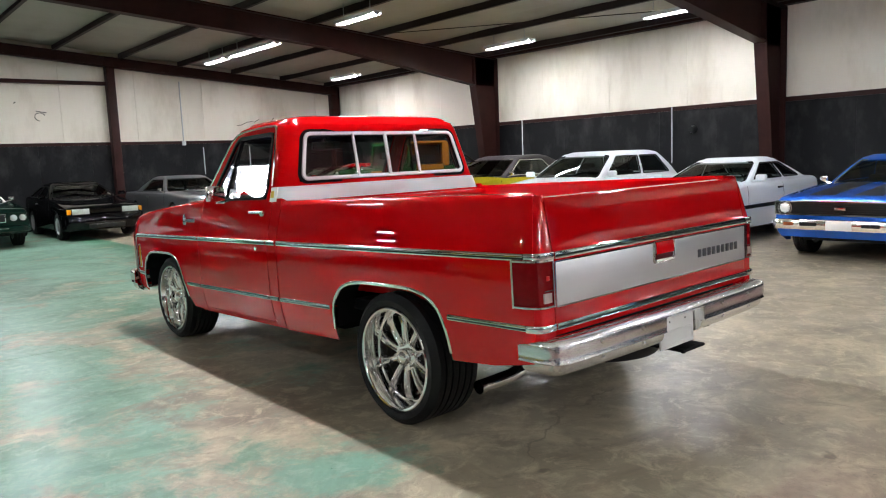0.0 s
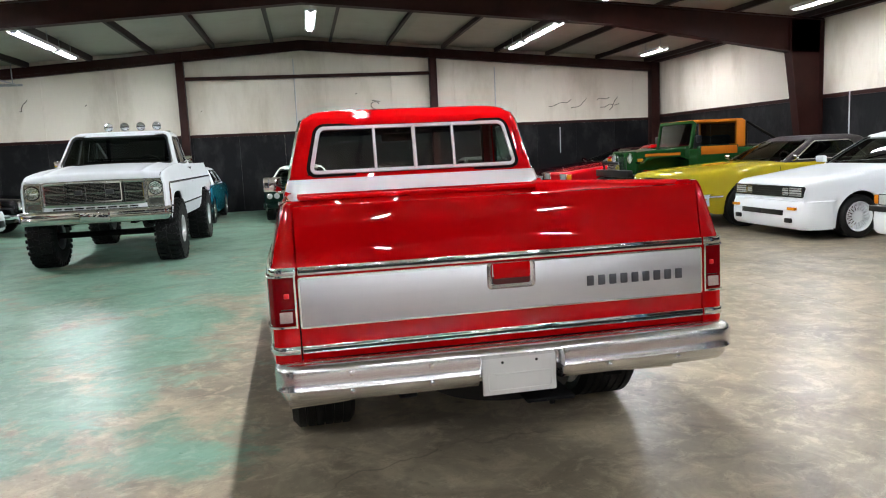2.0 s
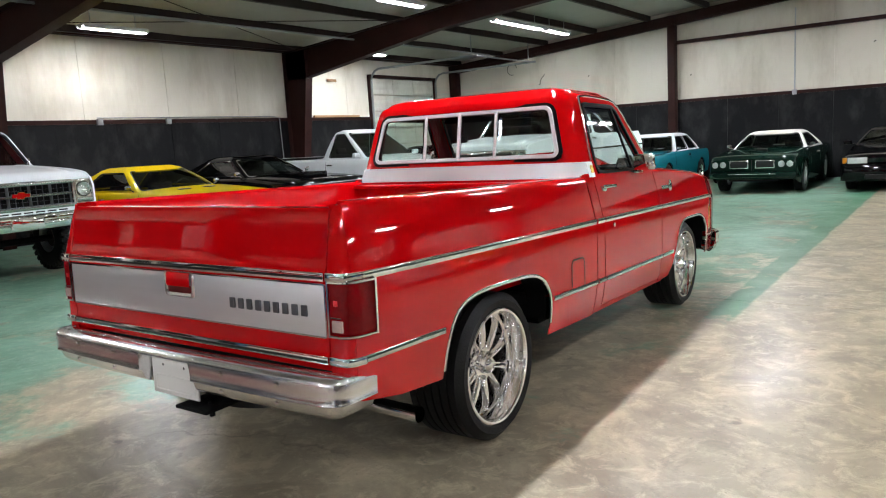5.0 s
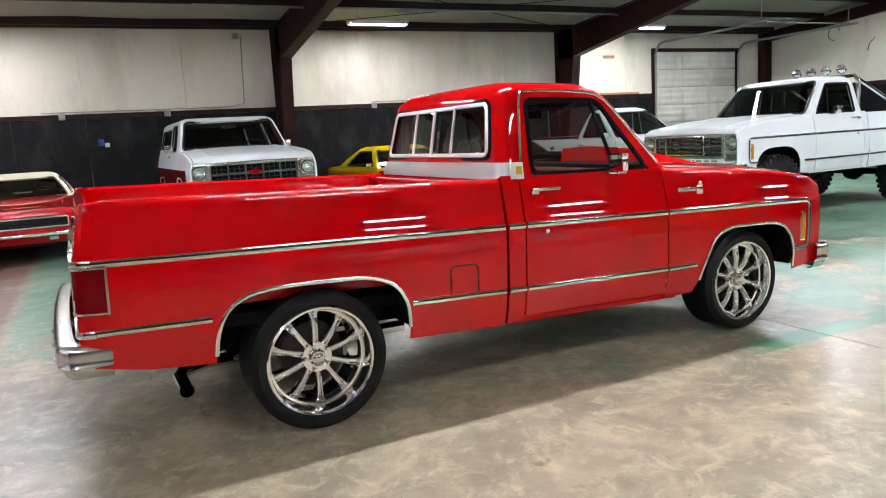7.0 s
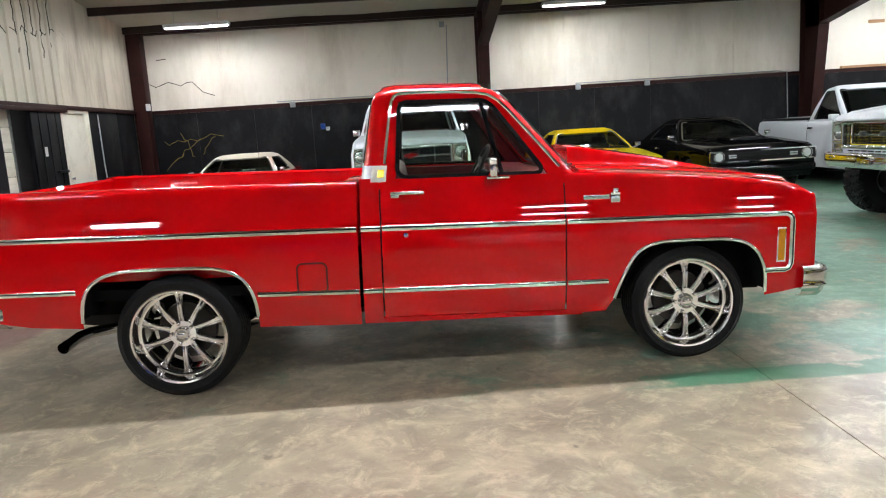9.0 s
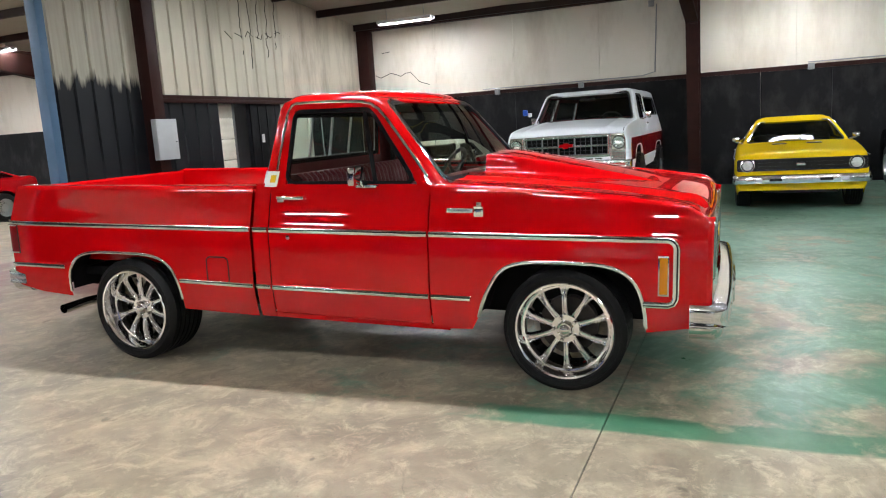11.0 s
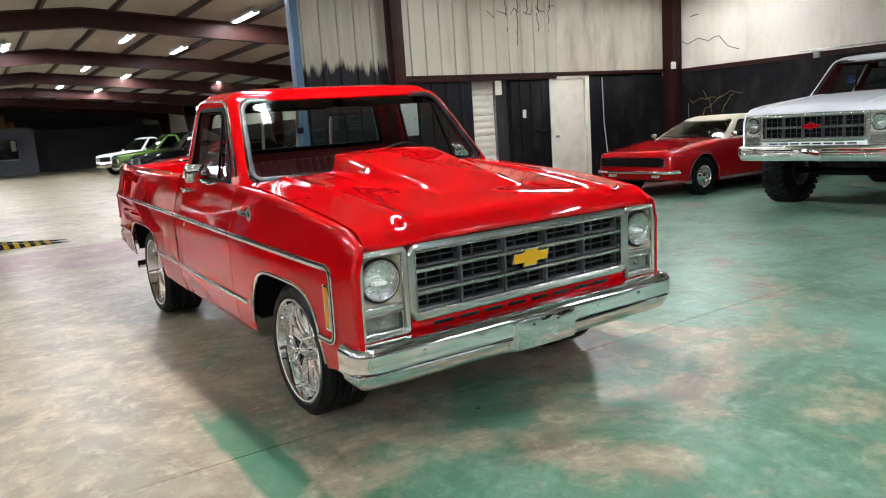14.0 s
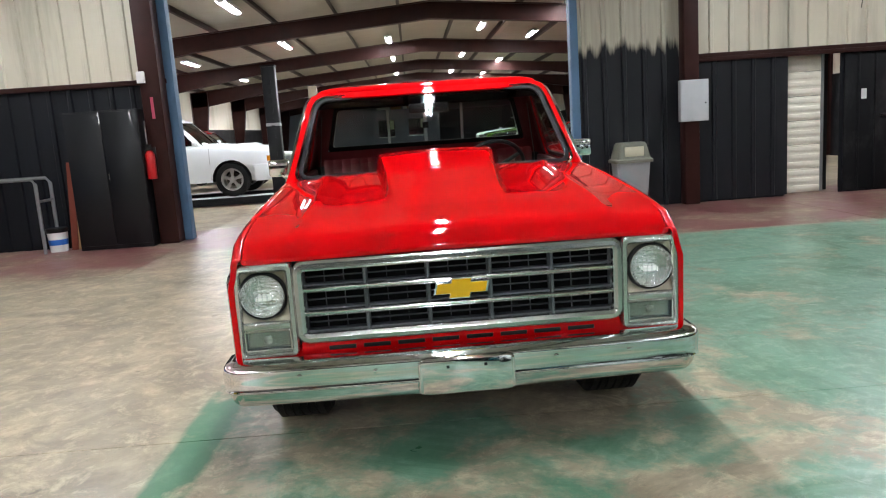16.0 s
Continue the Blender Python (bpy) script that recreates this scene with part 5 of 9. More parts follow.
    for i in range(n_h):
        z = lerp(0.697, 0.994, (i + 1) / (n_h + 1))
        sec = [(-0.03, -0.012), (-0.004, -0.012), (0.003, -0.0105), (0.008, -0.007), (0.0095, -0.0035), (0.006, -0.001), (0.006, 0.001), (0.011, 0.0025), (0.012, 0.005), (0.010, 0.008), (0.005, 0.011), (-0.003, 0.0125), (-0.03, 0.0125)]
        bp("grille_bar", prism(bmesh.new(), [(yn + a, z + b) for a, b in sec], "x", -0.628, 0.628), M_GBAR if detailed else opts.get("grille_mat", M_SILV), grille)
    cols = 5
    for i in range(cols - 1):
        x = lerp(-0.63, 0.63, (i + 1) / cols)
        bp("grille_divider", boxed(x - 0.005, x + 0.005, yn - 0.04, yn - 0.004, 0.71, 0.985, 0.002), opts.get("div_mat", M_CELL), grille)
    if not opts.get("fine"):
        lim = [0.719] + [lerp(0.697, 0.994, (i + 1) / (n_h + 1)) for i in range(n_h)] + [0.972]
        for j in range(n_h + 1):
            z0, z1 = lim[j] + (0.0 if j == 0 else 0.013), lim[j + 1] - (0.0 if j == n_h else 0.013)
            for i in range(cols):
                x0, x1 = lerp(-0.63, 0.63, i / cols) + 0.008, lerp(-0.63, 0.63, (i + 1) / cols) - 0.008
                cell = bp("grille_cell", closed_ribbon(bmesh.new(), [(x, 3.628, z) for x, z in ((x0, z0), (x1, z0), (x1, z1), (x0, z1))], [(-0.03, -0.004), (0.008, -0.004), (0.008, 0.004), (-0.03, 0.004)], (0, 1, 0)), opts.get("div_mat", M_CELL), grille, "", 20)
                bp("cell_slat", boxed(x0, x1, 3.608, 3.622, (z0 + z1) / 2 - 0.002, (z0 + z1) / 2 + 0.002), M_DKGREY, cell)
                for k in (1, 2):
                    xk = lerp(x0, x1, k / 3)
                    bp("cell_slat", boxed(xk - 0.0015, xk + 0.0015, 3.604, 3.618, z0, z1), M_DKGREY, cell)
    for i in range(15 if opts.get("fine") else 0):
        z = 0.712 + i * 0.0185
        bp("grille_slat", boxed(-0.63, 0.63, 3.63, 3.645, z - 0.003, z + 0.003), M_SILV, grille)
    if opts.get("badge"):
        bt = [(-0.1, -0.02), (-0.04, -0.02), (-0.033, -0.038), (0.045, -0.038), (0.04, -0.02), (0.1, -0.02), (0.09, 0.02), (0.035, 0.02), (0.03, 0.036), (-0.047, 0.036), (-0.04, 0.02), (-0.11, 0.02)]
        bp("badge_rim", prism(bmesh.new(), [(x * 1.08, 0.862 + z * 1.15) for x, z in bt], "y", yn - 0.01, yn + 0.022), M_CHROME, grille)
        bp("badge", prism(bmesh.new(), [(x, 0.862 + z) for x, z in bt], "y", yn, yn + 0.027), opts["badge"], grille, "plain coloured badge")
    for s in (1, -1):
        # one pressed surround: outer flange, raised rim, then a beige well for the lamp and a slot for the indicator
        def pull(x, z):
            return s * (x - (max(0.0, z - 0.9) * 0.14 if x > 0.86 else 0.0))

        def rings(specs):
            out = []
            for (x0, x1, z0, z1, r), y in specs:
                ring = [(pull(x, z), y, z) for x, z in round_rect(x0, x1, z0, z1, r, 4)]
                out.append(ring + ring[:1])
            return out
        bm = bmesh.new()
        grid(bm, rings((((0.664, 0.908, 0.63, 1.012, 0.022), 3.6), ((0.664, 0.908, 0.63, 1.012, 0.022), 3.658), ((0.668, 0.901, 0.634, 1.004, 0.019), 3.666), ((0.682, 0.887, 0.646, 0.99, 0.014), 3.667), ((0.688, 0.881, 0.65, 0.984, 0.012), 3.66), ((0.69, 0.879, 0.652, 0.982, 0.012), 3.645))))
        box(bm, *sorted((s * 0.688, s * 0.882)), 3.606, 3.656, 0.742, 0.776, 0.008, None, 3)
        bez = bp("headlamp_bezel", bm, M_BEZEL, None, "silver bezel round the headlamp", 40)
        bm = bmesh.new()
        grid(bm, rings((((0.69, 0.879, 0.77, 0.982, 0.012), 3.646), ((0.696, 0.873, 0.78, 0.974, 0.03), 3.632), ((0.7, 0.87, 0.79, 0.968, 0.06), 3.626), ((0.705, 0.866, 0.8, 0.962, 0.075), 3.612))))
        box(bm, *sorted((s * 0.676, s * 0.89)), 3.598, 3.612, 0.645, 0.99)
        bp("bezel_back", bm, M_BEIGE, bez, "beige inner face of the bezel", 40)
        hl = (s * 0.789, 0, 0.882)
        ring = lathe(bmesh.new(), [(3.615, 0.089), (3.648, 0.089), (3.652, 0.087), (3.648, 0.084), (3.64, 0.084)], "y", 32, hl)
        hd = bp("headlamp", ring, M_CHROME, None, "round sealed-beam headlamp")
        lens = bp("lamp_lens", lathe(bmesh.new(), [(3.645, 0.084), (3.664, 0.066), (3.674, 0.038), (3.677, 0.0)], "y", 28, hl), G_LAMP, hd)
        lens.visible_shadow = False
        bp("lamp_gasket", lathe(bmesh.new(), [(3.6, 0.1), (3.64, 0.099), (3.645, 0.095), (3.642, 0.0895), (3.62, 0.0895)], "y", 32, hl), M_TRIMBLK, hd)
        for k in range(-3, 4):
            zk = math.sqrt(max(0.0, 0.066 ** 2 - (k * 0.019) ** 2))
            bp("lens_flute", tube(bmesh.new(), [(hl[0] + k * 0.019, 3.645, hl[2] - zk), (hl[0] + k * 0.019, 3.659, hl[2]), (hl[0] + k * 0.019, 3.645, hl[2] + zk)], 0.0022, 6), G_LAMP, hd).visible_shadow = False
        bm = lathe(bmesh.new(), [(3.642, 0.084), (3.63, 0.074), (3.62, 0.05), (3.616, 0.02), (3.615, 0.0)], "y", 28, hl)
        bp("lamp_reflector", bm, M_REFL, hd)
        # white block standing in for the bright bar of light across the lens
        bp("lens_bar", boxed(hl[0] - 0.03, hl[0] + 0.03, 3.622, 3.65, hl[2] - 0.02, hl[2] - 0.004, 0.004), M_LENS_GLINT, hd)
        fr = [(s * x, 3.644, z) for x, z in round_rect(0.692, 0.878, 0.656, 0.738, 0.008, 3)]
        tl = bp("turn_lamp", closed_ribbon(bmesh.new(), fr, [(-0.02, -0.004), (0.006, -0.004), (0.008, 0.0), (0.006, 0.005), (-0.02, 0.005)], (0, 1, 0)), M_BEZEL, None, "clear rectangular indicator lamp")
        bp("turn_reflector", boxed(*sorted((s * 0.694, s * 0.876)), 3.616, 3.626, 0.658, 0.736), M_TURN, tl)
        bp("turn_bulb", lathe(bmesh.new(), [(3.624, 0.02), (3.634, 0.018), (3.64, 0.01), (3.641, 0)], "y", 14, (s * 0.789, 0, 0.697)), M_TURN, tl)
        bp("turn_gap", closed_ribbon(bmesh.new(), [(s * x, 3.632, z) for x, z in round_rect(0.699, 0.871, 0.663, 0.731, 0.006, 3)], [(-0.008, -0.003), (0.006, -0.003), (0.006, 0.003), (-0.008, 0.003)], (0, 1, 0)), M_DKGREY, tl)
        bp("turn_lens", boxed(*sorted((s * 0.695, s * 0.875)), 3.643, 3.646, 0.659, 0.735), G_LAMP, tl).visible_shadow = False
    # valance
    bm = boxed(-0.89, 0.89, 3.58, 3.64, 0.575, 0.655, 0.012)
    val = bp("valance", bm, paint_up)
    for i in range(8):
        x = -0.49 + i * 0.14
        bp("valance_slot", boxed(x - 0.055, x + 0.055, 3.65, 3.657, 0.64, 0.658, 0.002), M_TRIMBLK, val)
    bp("grille_sill", boxed(-0.655, 0.655, 3.6, 3.655, 0.625, 0.68, 0.008), paint_up, val)

    # ---- bumpers ----
    def bumper(name, ysign, yface, z0, z1, half, ret, notch, label):
        f = 1 if ysign > 0 else -1
        plan = [(half, yface - f * ret)]
        r = 0.075
        for i in range(7):
            a = radians(15 * i)
            plan.append((half - r + r * math.cos(a), yface - f * (r * 0.9) + f * r * 0.9 * math.sin(a)))
        n = 18
        across = sorted({round(lerp(half - r, -half + r, i / n), 4) for i in range(1, n)} | ({0.19, 0.172, 0.164, -0.164, -0.172, -0.19} if notch else set()), reverse=True)
        for x in across:
            plan.append((x, yface + f * 0.022 * (1 - (x / half) ** 2)))
        plan += [(-x, y) for x, y in plan[:8][::-1]]
        h = z1 - z0
        sec = [(0.0, -0.07), (0.002, -0.05), (0.007, -0.034), (h * 0.12, -0.018), (h * 0.2, -0.01), (h * 0.3, -0.005), (h * 0.35, -0.003), (h * 0.37, 0.009), (h * 0.39, 0.013), (h * 0.415, 0.0125), (h * 0.44, 0.010), (h * 0.62, 0.0115), (h * 0.82, 0.012), (h * 0.9, 0.008), (h * 0.96, -0.003), (h * 0.99, -0.026), (h, -0.065)]
        rows = []
        k = len(plan)
        for i, (x, y) in enumerate(plan):
            a, b = plan[max(0, i - 1)], plan[min(k - 1, i + 1)]
            d = Vector((b[0] - a[0], b[1] - a[1], 0)).normalized()
            nrm = Vector((d.y, -d.x, 0)) * f
            if nrm.x * x < 0 and abs(x) > half * 0.97:
                nrm = -nrm
            if nrm.y * f < 0 and abs(x) < half * 0.97:
                nrm = -nrm
            rows.append([(x + nrm.x * o, y + nrm.y * o - (f * 0.058 if notch and abs(x) < 0.168 and dz < h * 0.8 else 0.0), z0 + dz) for dz, o in sec])
        bm = bmesh.new()
        grid(bm, rows)
        ob = bp(name, bm, M_SATIN if f < 0 else M_CHROME, None, label, 40, 0.006)
        for x in (-0.66, -0.36, 0.36, 0.66):
            for dz in (0.3, 0.72) if notch else (0.7,):
                yy = yface + f * (0.022 * (1 - (x / half) ** 2) + 0.014)
                bp("bumper_bolt", lathe(bmesh.new(), [(f * -0.004, 0.011), (f * 0.003, 0.010), (f * 0.007, 0.0)], "y", 10, (x, yy, z0 + h * dz)), M_CHROME, ob)
        return ob
    if opts.get("rear_bumper", True):
        rb = bumper("rear_bumper", -1, -1.15, 0.435, 0.60, 0.928, 0.205, True, "polished chrome rear bumper")
        pl = bp("plate", boxed(-0.152, 0.152, -1.134, -1.124, 0.395, 0.547, 0.005), M_PLATE, rb, "blank white plate")
        bp("plate_ridge", closed_ribbon(bmesh.new(), [(x, -1.134, z) for x, z in round_rect(-0.13, 0.13, 0.413, 0.478, 0.01, 2)], rect_sec(0.003, 0.003), (0, -1, 0)), M_PLATE, pl)
        for x in (-0.07, 0.07):
            bp("plate_hole", lathe(bmesh.new(), [(-1.1355, 0.006), (-1.1355, 0)], "y", 10, (x, 0, 0.524)), M_TRIMBLK, pl)
    fb = bumper("front_bumper", 1, 3.735, 0.44, 0.632, 0.962, 0.165, False, "polished chrome front bumper")
    bm = bmesh.new()
    pm = [[(x, y, z) for x, z in round_rect(-hw, hw, z0, z1, r, 3)] for hw, z0, z1, r, y in ((0.2, 0.452, 0.612, 0.03, 3.745), (0.194, 0.455, 0.609, 0.026, 3.766), (0.188, 0.459, 0.605, 0.02, 3.776), (0.182, 0.464, 0.6, 0.016, 3.779))]
    grid(bm, [r + r[:1] for r in pm])
    bm.faces.new([bm.verts.new(p) for p in pm[-1]])
    bp("plate_mount", bm, M_CHROME, fb, "", 50)
    for x in (-0.075, 0.075):
        bp("mount_hole", boxed(x - 0.006, x + 0.006, 3.776, 3.7808, 0.565, 0.577), M_TRIMBLK, fb)

    # ---- upper cab ----
    zt = 1.702
    lv = [(1.15, 1.045, 2.375, 0.885), (1.2, 1.048, 2.34, 0.875), (1.3, 1.062, 2.258, 0.842), (1.45, 1.086, 2.13, 0.805), (1.6, 1.11, 2.0, 0.768), (1.65, 1.12, 1.948, 0.752), (1.685, 1.135, 1.9, 0.735), (zt, 1.165, 1.845, 0.705)]
    if wagon:
        lv = [(z, -1.05 + (yb - 1.05) * 1.3, yf, w) for z, yb, yf, w in lv]
    H = House(lv, 0.1, 0.05, 0.012, 0.07, 0.045)
    sw0 = 0.088 if not wagon else 0.665
    backs, fronts = [(-1, 1, 1.31, 1.625)], [(-1, 1, 1.215, 1.632)]
    backs = [(0, 0.98, 1.305, 1.628)]
    fronts = [(0, 0.985, 1.215, 1.668)]
    sides = [(sw0, 0.905, 1.203, 1.635)]
    if wagon:
        sides += [(0.06, 0.6, 1.25, 1.59)]
    zs = [1.15, 1.2, 1.3, 1.375, 1.45, 1.525, 1.6, 1.635, 1.65, 1.685, zt]
    top_paint = opts.get("top_paint", paint_up)
    cab = H.build("cab_upper", root, top_paint, backs, sides, fronts, zs, 0.035 if not detailed else 0.022, xf, "cab roof and pillars", opts.get("trim_in", M_VINYL))
    glass = opts.get("glass", G_CLEAR)

    def window(kind, f0, f1, z0, z1, s, r, name, lab, frame_mat=None, gw=0.017, gl=None):
        way = {"s": (s, 0, 0.25), "b": (0, -1, 0.25), "f": (0, 0.75, 0.65)}[kind]
        g = bp(name, H.pane(kind, f0, f1, z0, z1, s), gl or glass, None, lab)
        g.visible_shadow = False
        bp("gasket", closed_ribbon(bmesh.new(), H.outline(kind, f0, f1, z0, z1, r, s, 0.0), [(-0.012, -gw), (0.004, -gw), (0.006, 0), (0.004, gw), (-0.012, gw)], way), M_SEAL if kind == "f" else M_GASKET, g)
        if frame_mat:
            bp("window_trim", closed_ribbon(bmesh.new(), H.outline(kind, f0, f1, z0, z1, r, s, 0.004), [(0, -0.011), (0.006, -0.008), (0.006, 0.008), (0, 0.011)], way), frame_mat, g)
        return g
    bg = window("b", -0.97, 0.97, 1.312, 1.62, 1, 0.045, "rear_window", "sliding rear window in a bright frame", None, 0.022)
    if detailed:
        M_FRW = mat("satin_white_metal", rgb("c9c9cb"), 0.4, 0.4)
        bp("window_trim", closed_ribbon(bmesh.new(), H.outline("b", -0.95, 0.95, 1.322, 1.612, 0.038, 1, 0.006), [(0, -0.013), (0.008, -0.01), (0.008, 0.01), (0, 0.013)], (0, -1, 0.25)), M_FRW, bg)
        for x in (-0.27, 0.0, 0.27):
            p0, p1 = H.back(x / 0.72, 1.325), H.back(x / 0.66, 1.61)
            p0.x = p1.x = x
            wd = 0.012 if x == 0 else 0.009
            bp("window_divider", ribbon(bmesh.new(), [p0 - Vector((0, 0.008, 0)), p1 - Vector((0, 0.008, 0))], rect_sec(0.012, wd, -0.004), (0, -1, 0.25)), M_FRW, bg)
        bp("window_latch", boxed(-0.022, 0.022, 1.12, 1.15, 1.43, 1.475, 0.004), M_TRIMBLK, bg)
        # silver band below the rear window
        bm = bmesh.new()
        rows = []
        for z in (1.188, 1.28):
            pts, tags = H.ring(z, [0, 0.5, 1.0], [0.0, 0.02, 0.04], [1.0, 0])
            half = pts[:3 + 4 + 2]
            row = [Vector((-p.x, p.y, p.z)) for p in half[:0:-1]] + half
            rows.append([Vector((p.x * 1.006, p.y - 0.006, p.z)) for p in row])
        grid(bm, rows)
        bp("silver_band", bm, M_SILVP, cab, "brushed silver band round the back of the cab", 40, 0.004)
        for s in (1, -1):
            bm = bmesh.new()
            grid(bm, [[H.side(f, z, s) + Vector((s * 0.006, 0, 0)) for f in (-0.045, -0.02, 0.0, 0.018, 0.036)] for z in (1.19, 1.235, 1.279)])
            pl = bp("pillar_plate", bm, M_PLATE, cab, "white plate with a small gold badge", 40, 0.004)
            bm = bmesh.new()
            grid(bm, [[H.side(f, z, s) + Vector((s * 0.011, 0, 0)) for f in (-0.012, 0.024)] for z in (1.215, 1.258)])
            bp("pillar_badge", bm, M_GOLD, pl, "", 40, 0.003)
    window("f", -0.975, 0.975, 1.222, 1.662, 1, 0.06, "windshield", "raked windshield in a black rubber seal", None, 0.012, opts.get("wind", G_CLEAR))
    if detailed:
        band = bp("shade_band", H.pane("f", -0.96, 0.96, 1.604, 1.662, 1, 0.016, 2), clear("blue_shade_band", (0.03, 0.035, 0.09, 1)), None, "dark blue sun band along the windshield top")
        band.visible_shadow = False
    bp("windshield_trim", closed_ribbon(bmesh.new(), H.outline("f", -1.0, 1.0, 1.205, 1.676, 0.06, 1, 0.003), [(0, -0.008), (0.007, -0.006), (0.007, 0.006), (0, 0.008)], (0, 0.75, 0.65)), M_CHROME, cab)
    for s in (1, -1):
        w = window("s", sw0 + 0.008, 0.897, 1.21, 1.628, s, 0.05, "door_window", "door glass with a vent pane", None, 0.012)
        fq = lerp(sw0, 0.905, 0.70)
        p0, p1 = H.side(fq, 1.21, s), H.side(lerp(sw0, 0.905, 0.80), 1.628, s)
        p1.y = p0.y - 0.105
        bp("vent_post", ribbon(bmesh.new(), [p0, p1], rect_sec(0.012, 0.012, -0.01), (s, 0, 0.25)), M_GASKET, w)
        # chrome drip rail from band to windshield pillar
        if opts.get("drip", True):
            path = []
            fa = sw0 - 0.066 * (1 if not wagon else 0.4)
            for z in (1.285, 1.36, 1.45, 1.55, 1.6):
                path.append(H.side(fa, z, s))
            for f, z in ((fa + 0.006, 1.635), (fa + 0.02, 1.662), (fa + 0.06, 1.674), (0.3 if not wagon else 0.75, 1.678), (0.6 if not wagon else 0.86, 1.676), (0.86 if not wagon else 0.95, 1.668), (0.95, 1.655), (0.985, 1.62), (0.992, 1.57), (0.992, 1.5), (0.992, 1.36), (0.992, 1.24)):
                path.append(H.side(f, z, s))
            bp("drip_rail", ribbon(bmesh.new(), path, rect_sec(0.014, 0.008), (s, 0, 0.35)), M_CHROME if detailed else top_paint, cab)
        if wagon:
            window("s", 0.07, 0.59, 1.26, 1.58, s, 0.05, "quarter_window", "long fixed quarter window", None, 0.012)

    # ---- inside ----
    seatm = opts.get("seat_mat", M_VINYL)
    bm = boxed(-0.86, 0.86, 1.09, 2.25, 0.46, 0.5)
    box(bm, -0.86, 0.86, 2.17, 2.25, 0.46, 1.14)
    box(bm, -0.86, 0.86, 1.075, 1.1, 0.46, 1.2)
    bp("cab_floor", bm, M_INT)
    bm = boxed(-0.84, 0.84, 1.97, 2.23, 0.98, 1.2, 0.03)
    dash = bp("dashboard", bm, opts.get("dash", M_VINYL), None, "dark red dashboard")
    bp("gauge_panel", boxed(-0.62, -0.16, 1.955, 1.975, 1.03, 1.15, 0.006), M_ALU, dash)
    for i in range(4):
        bp("gauge", lathe(bmesh.new(), [(1.957, 0.04), (1.948, 0.038), (1.95, 0)], "y", 16, (-0.56 + i * 0.11, 0, 1.09)), M_TRIMBLK, dash)
    bm = bmesh.new()
    cpt = Vector((-0.4, 1.83, 1.175))
    rot = Matrix.Translation(cpt) @ Matrix.Rotation(radians(62), 4, "X")
    tube(bm, [rot @ Vector((0.19 * math.cos(a), 0.19 * math.sin(a), 0)) for a in (2 * math.pi * i / 28 for i in range(28))], 0.013, 8, True)
    for a in (30, 150, 270):
        tube(bm, [rot @ Vector((0, 0, -0.02)), rot @ Vector((0.185 * math.cos(radians(a)), 0.185 * math.sin(radians(a)), 0))], 0.012, 6)
    tube(bm, [rot @ Vector((0, 0, 0.01)), rot @ Vector((0, 0, -0.28))], 0.03, 10)
    bp("steering_wheel", bm, M_TRIMBLK)
    # pleated bench
    bm = boxed(-0.74, 0.74, 1.24, 1.72, 0.62, 0.8, 0.05)
    bench = bp("bench_seat", bm, seatm, None, "maroon pleated bench seat")
    bm = bmesh.new()
    rows = []
    xsb = np.linspace(-0.74, 0.74, 97)
    for z, yb_, d in ((0.76, 1.36, 0.0), (0.9, 1.34, 0.018), (1.02, 1.32, 0.02), (1.14, 1.3, 0.02), (1.22, 1.285, 0.016), (1.25, 1.255, 0.008), (1.245, 1.2, 0), (0.9, 1.16, 0), (0.7, 1.16, 0)):
        rows.append([(x, yb_ + d * abs(math.sin(x * math.pi / 0.062)) ** 0.5, z + (0.006 * abs(math.sin(x * math.pi / 0.062)) if z > 1.1 else 0)) for x in xsb])
    grid(bm, rows)
    bp("seat_back", bm, seatm, bench)
    ms = bp("rear_view_mirror", boxed(-0.125, 0.125, 1.84, 1.862, 1.545, 1.605, 0.01), M_TRIMBLK)
    bp("mirror_stalk", tube(bmesh.new(), [(0, 1.855, 1.59), (0, 1.9, 1.655)], 0.007, 6), M_CHROME, ms)
    bp("headliner", boxed(-0.66, 0.66, 1.24 if not wagon else -0.8, 1.78, 1.64, 1.655, 0.004), M_INT)
    for s in (1, -1):
        bp("seat_belt", ribbon(bmesh.new(), [(s * 0.74, 1.2, 1.56), (s * 0.78, 1.19, 1.2), (s * 0.76, 1.25, 0.9)], [(0, -0.022), (0.003, -0.022), (0.003, 0.022), (0, 0.022)], (-s, 0, 0)), M_TRIMBLK)
    if wagon:
        bp("cargo_floor", boxed(-0.86, 0.86, -1.0, 1.1, 0.62, 0.66), M_INT)
        bp("rear_seat", boxed(-0.6, 0.6, 0.1, 0.3, 0.66, 1.25, 0.06), seatm)

    # ---- underside ----
    bm = bmesh.new()
    for s in (1, -1):
        box(bm, *sorted((s * 0.40, s * 0.47)), -1.05, 3.55, 0.40, 0.53)
    box(bm, -0.84, 0.84, 0.5, 2.3, 0.44, 0.47)
    box(bm, -0.8, 0.8, -1.02, 0.98, 0.56, 0.62)
    for y in (-0.95, 0.6, 1.5, 3.4):
        box(bm, -0.45, 0.45, y - 0.05, y + 0.05, 0.42, 0.5)
    box(bm, -0.7, 0.7, 2.3, 3.5, 0.5, 0.85)
    bp("chassis", bm, M_CHASSIS)
    hz = opts.get("wheel", {}).get("R", 0.36)
    bm = tube(bmesh.new(), [(-0.75, 0, hz), (0.75, 0, hz)], 0.05, 12)
    lathe(bm, [(-0.17, 0.0), (-0.15, 0.1), (0.0, 0.15), (0.12, 0.12), (0.18, 0.0)], "y", 16, (0, 0, hz))
    part("rear_axle", bm, M_CHASSIS, root)
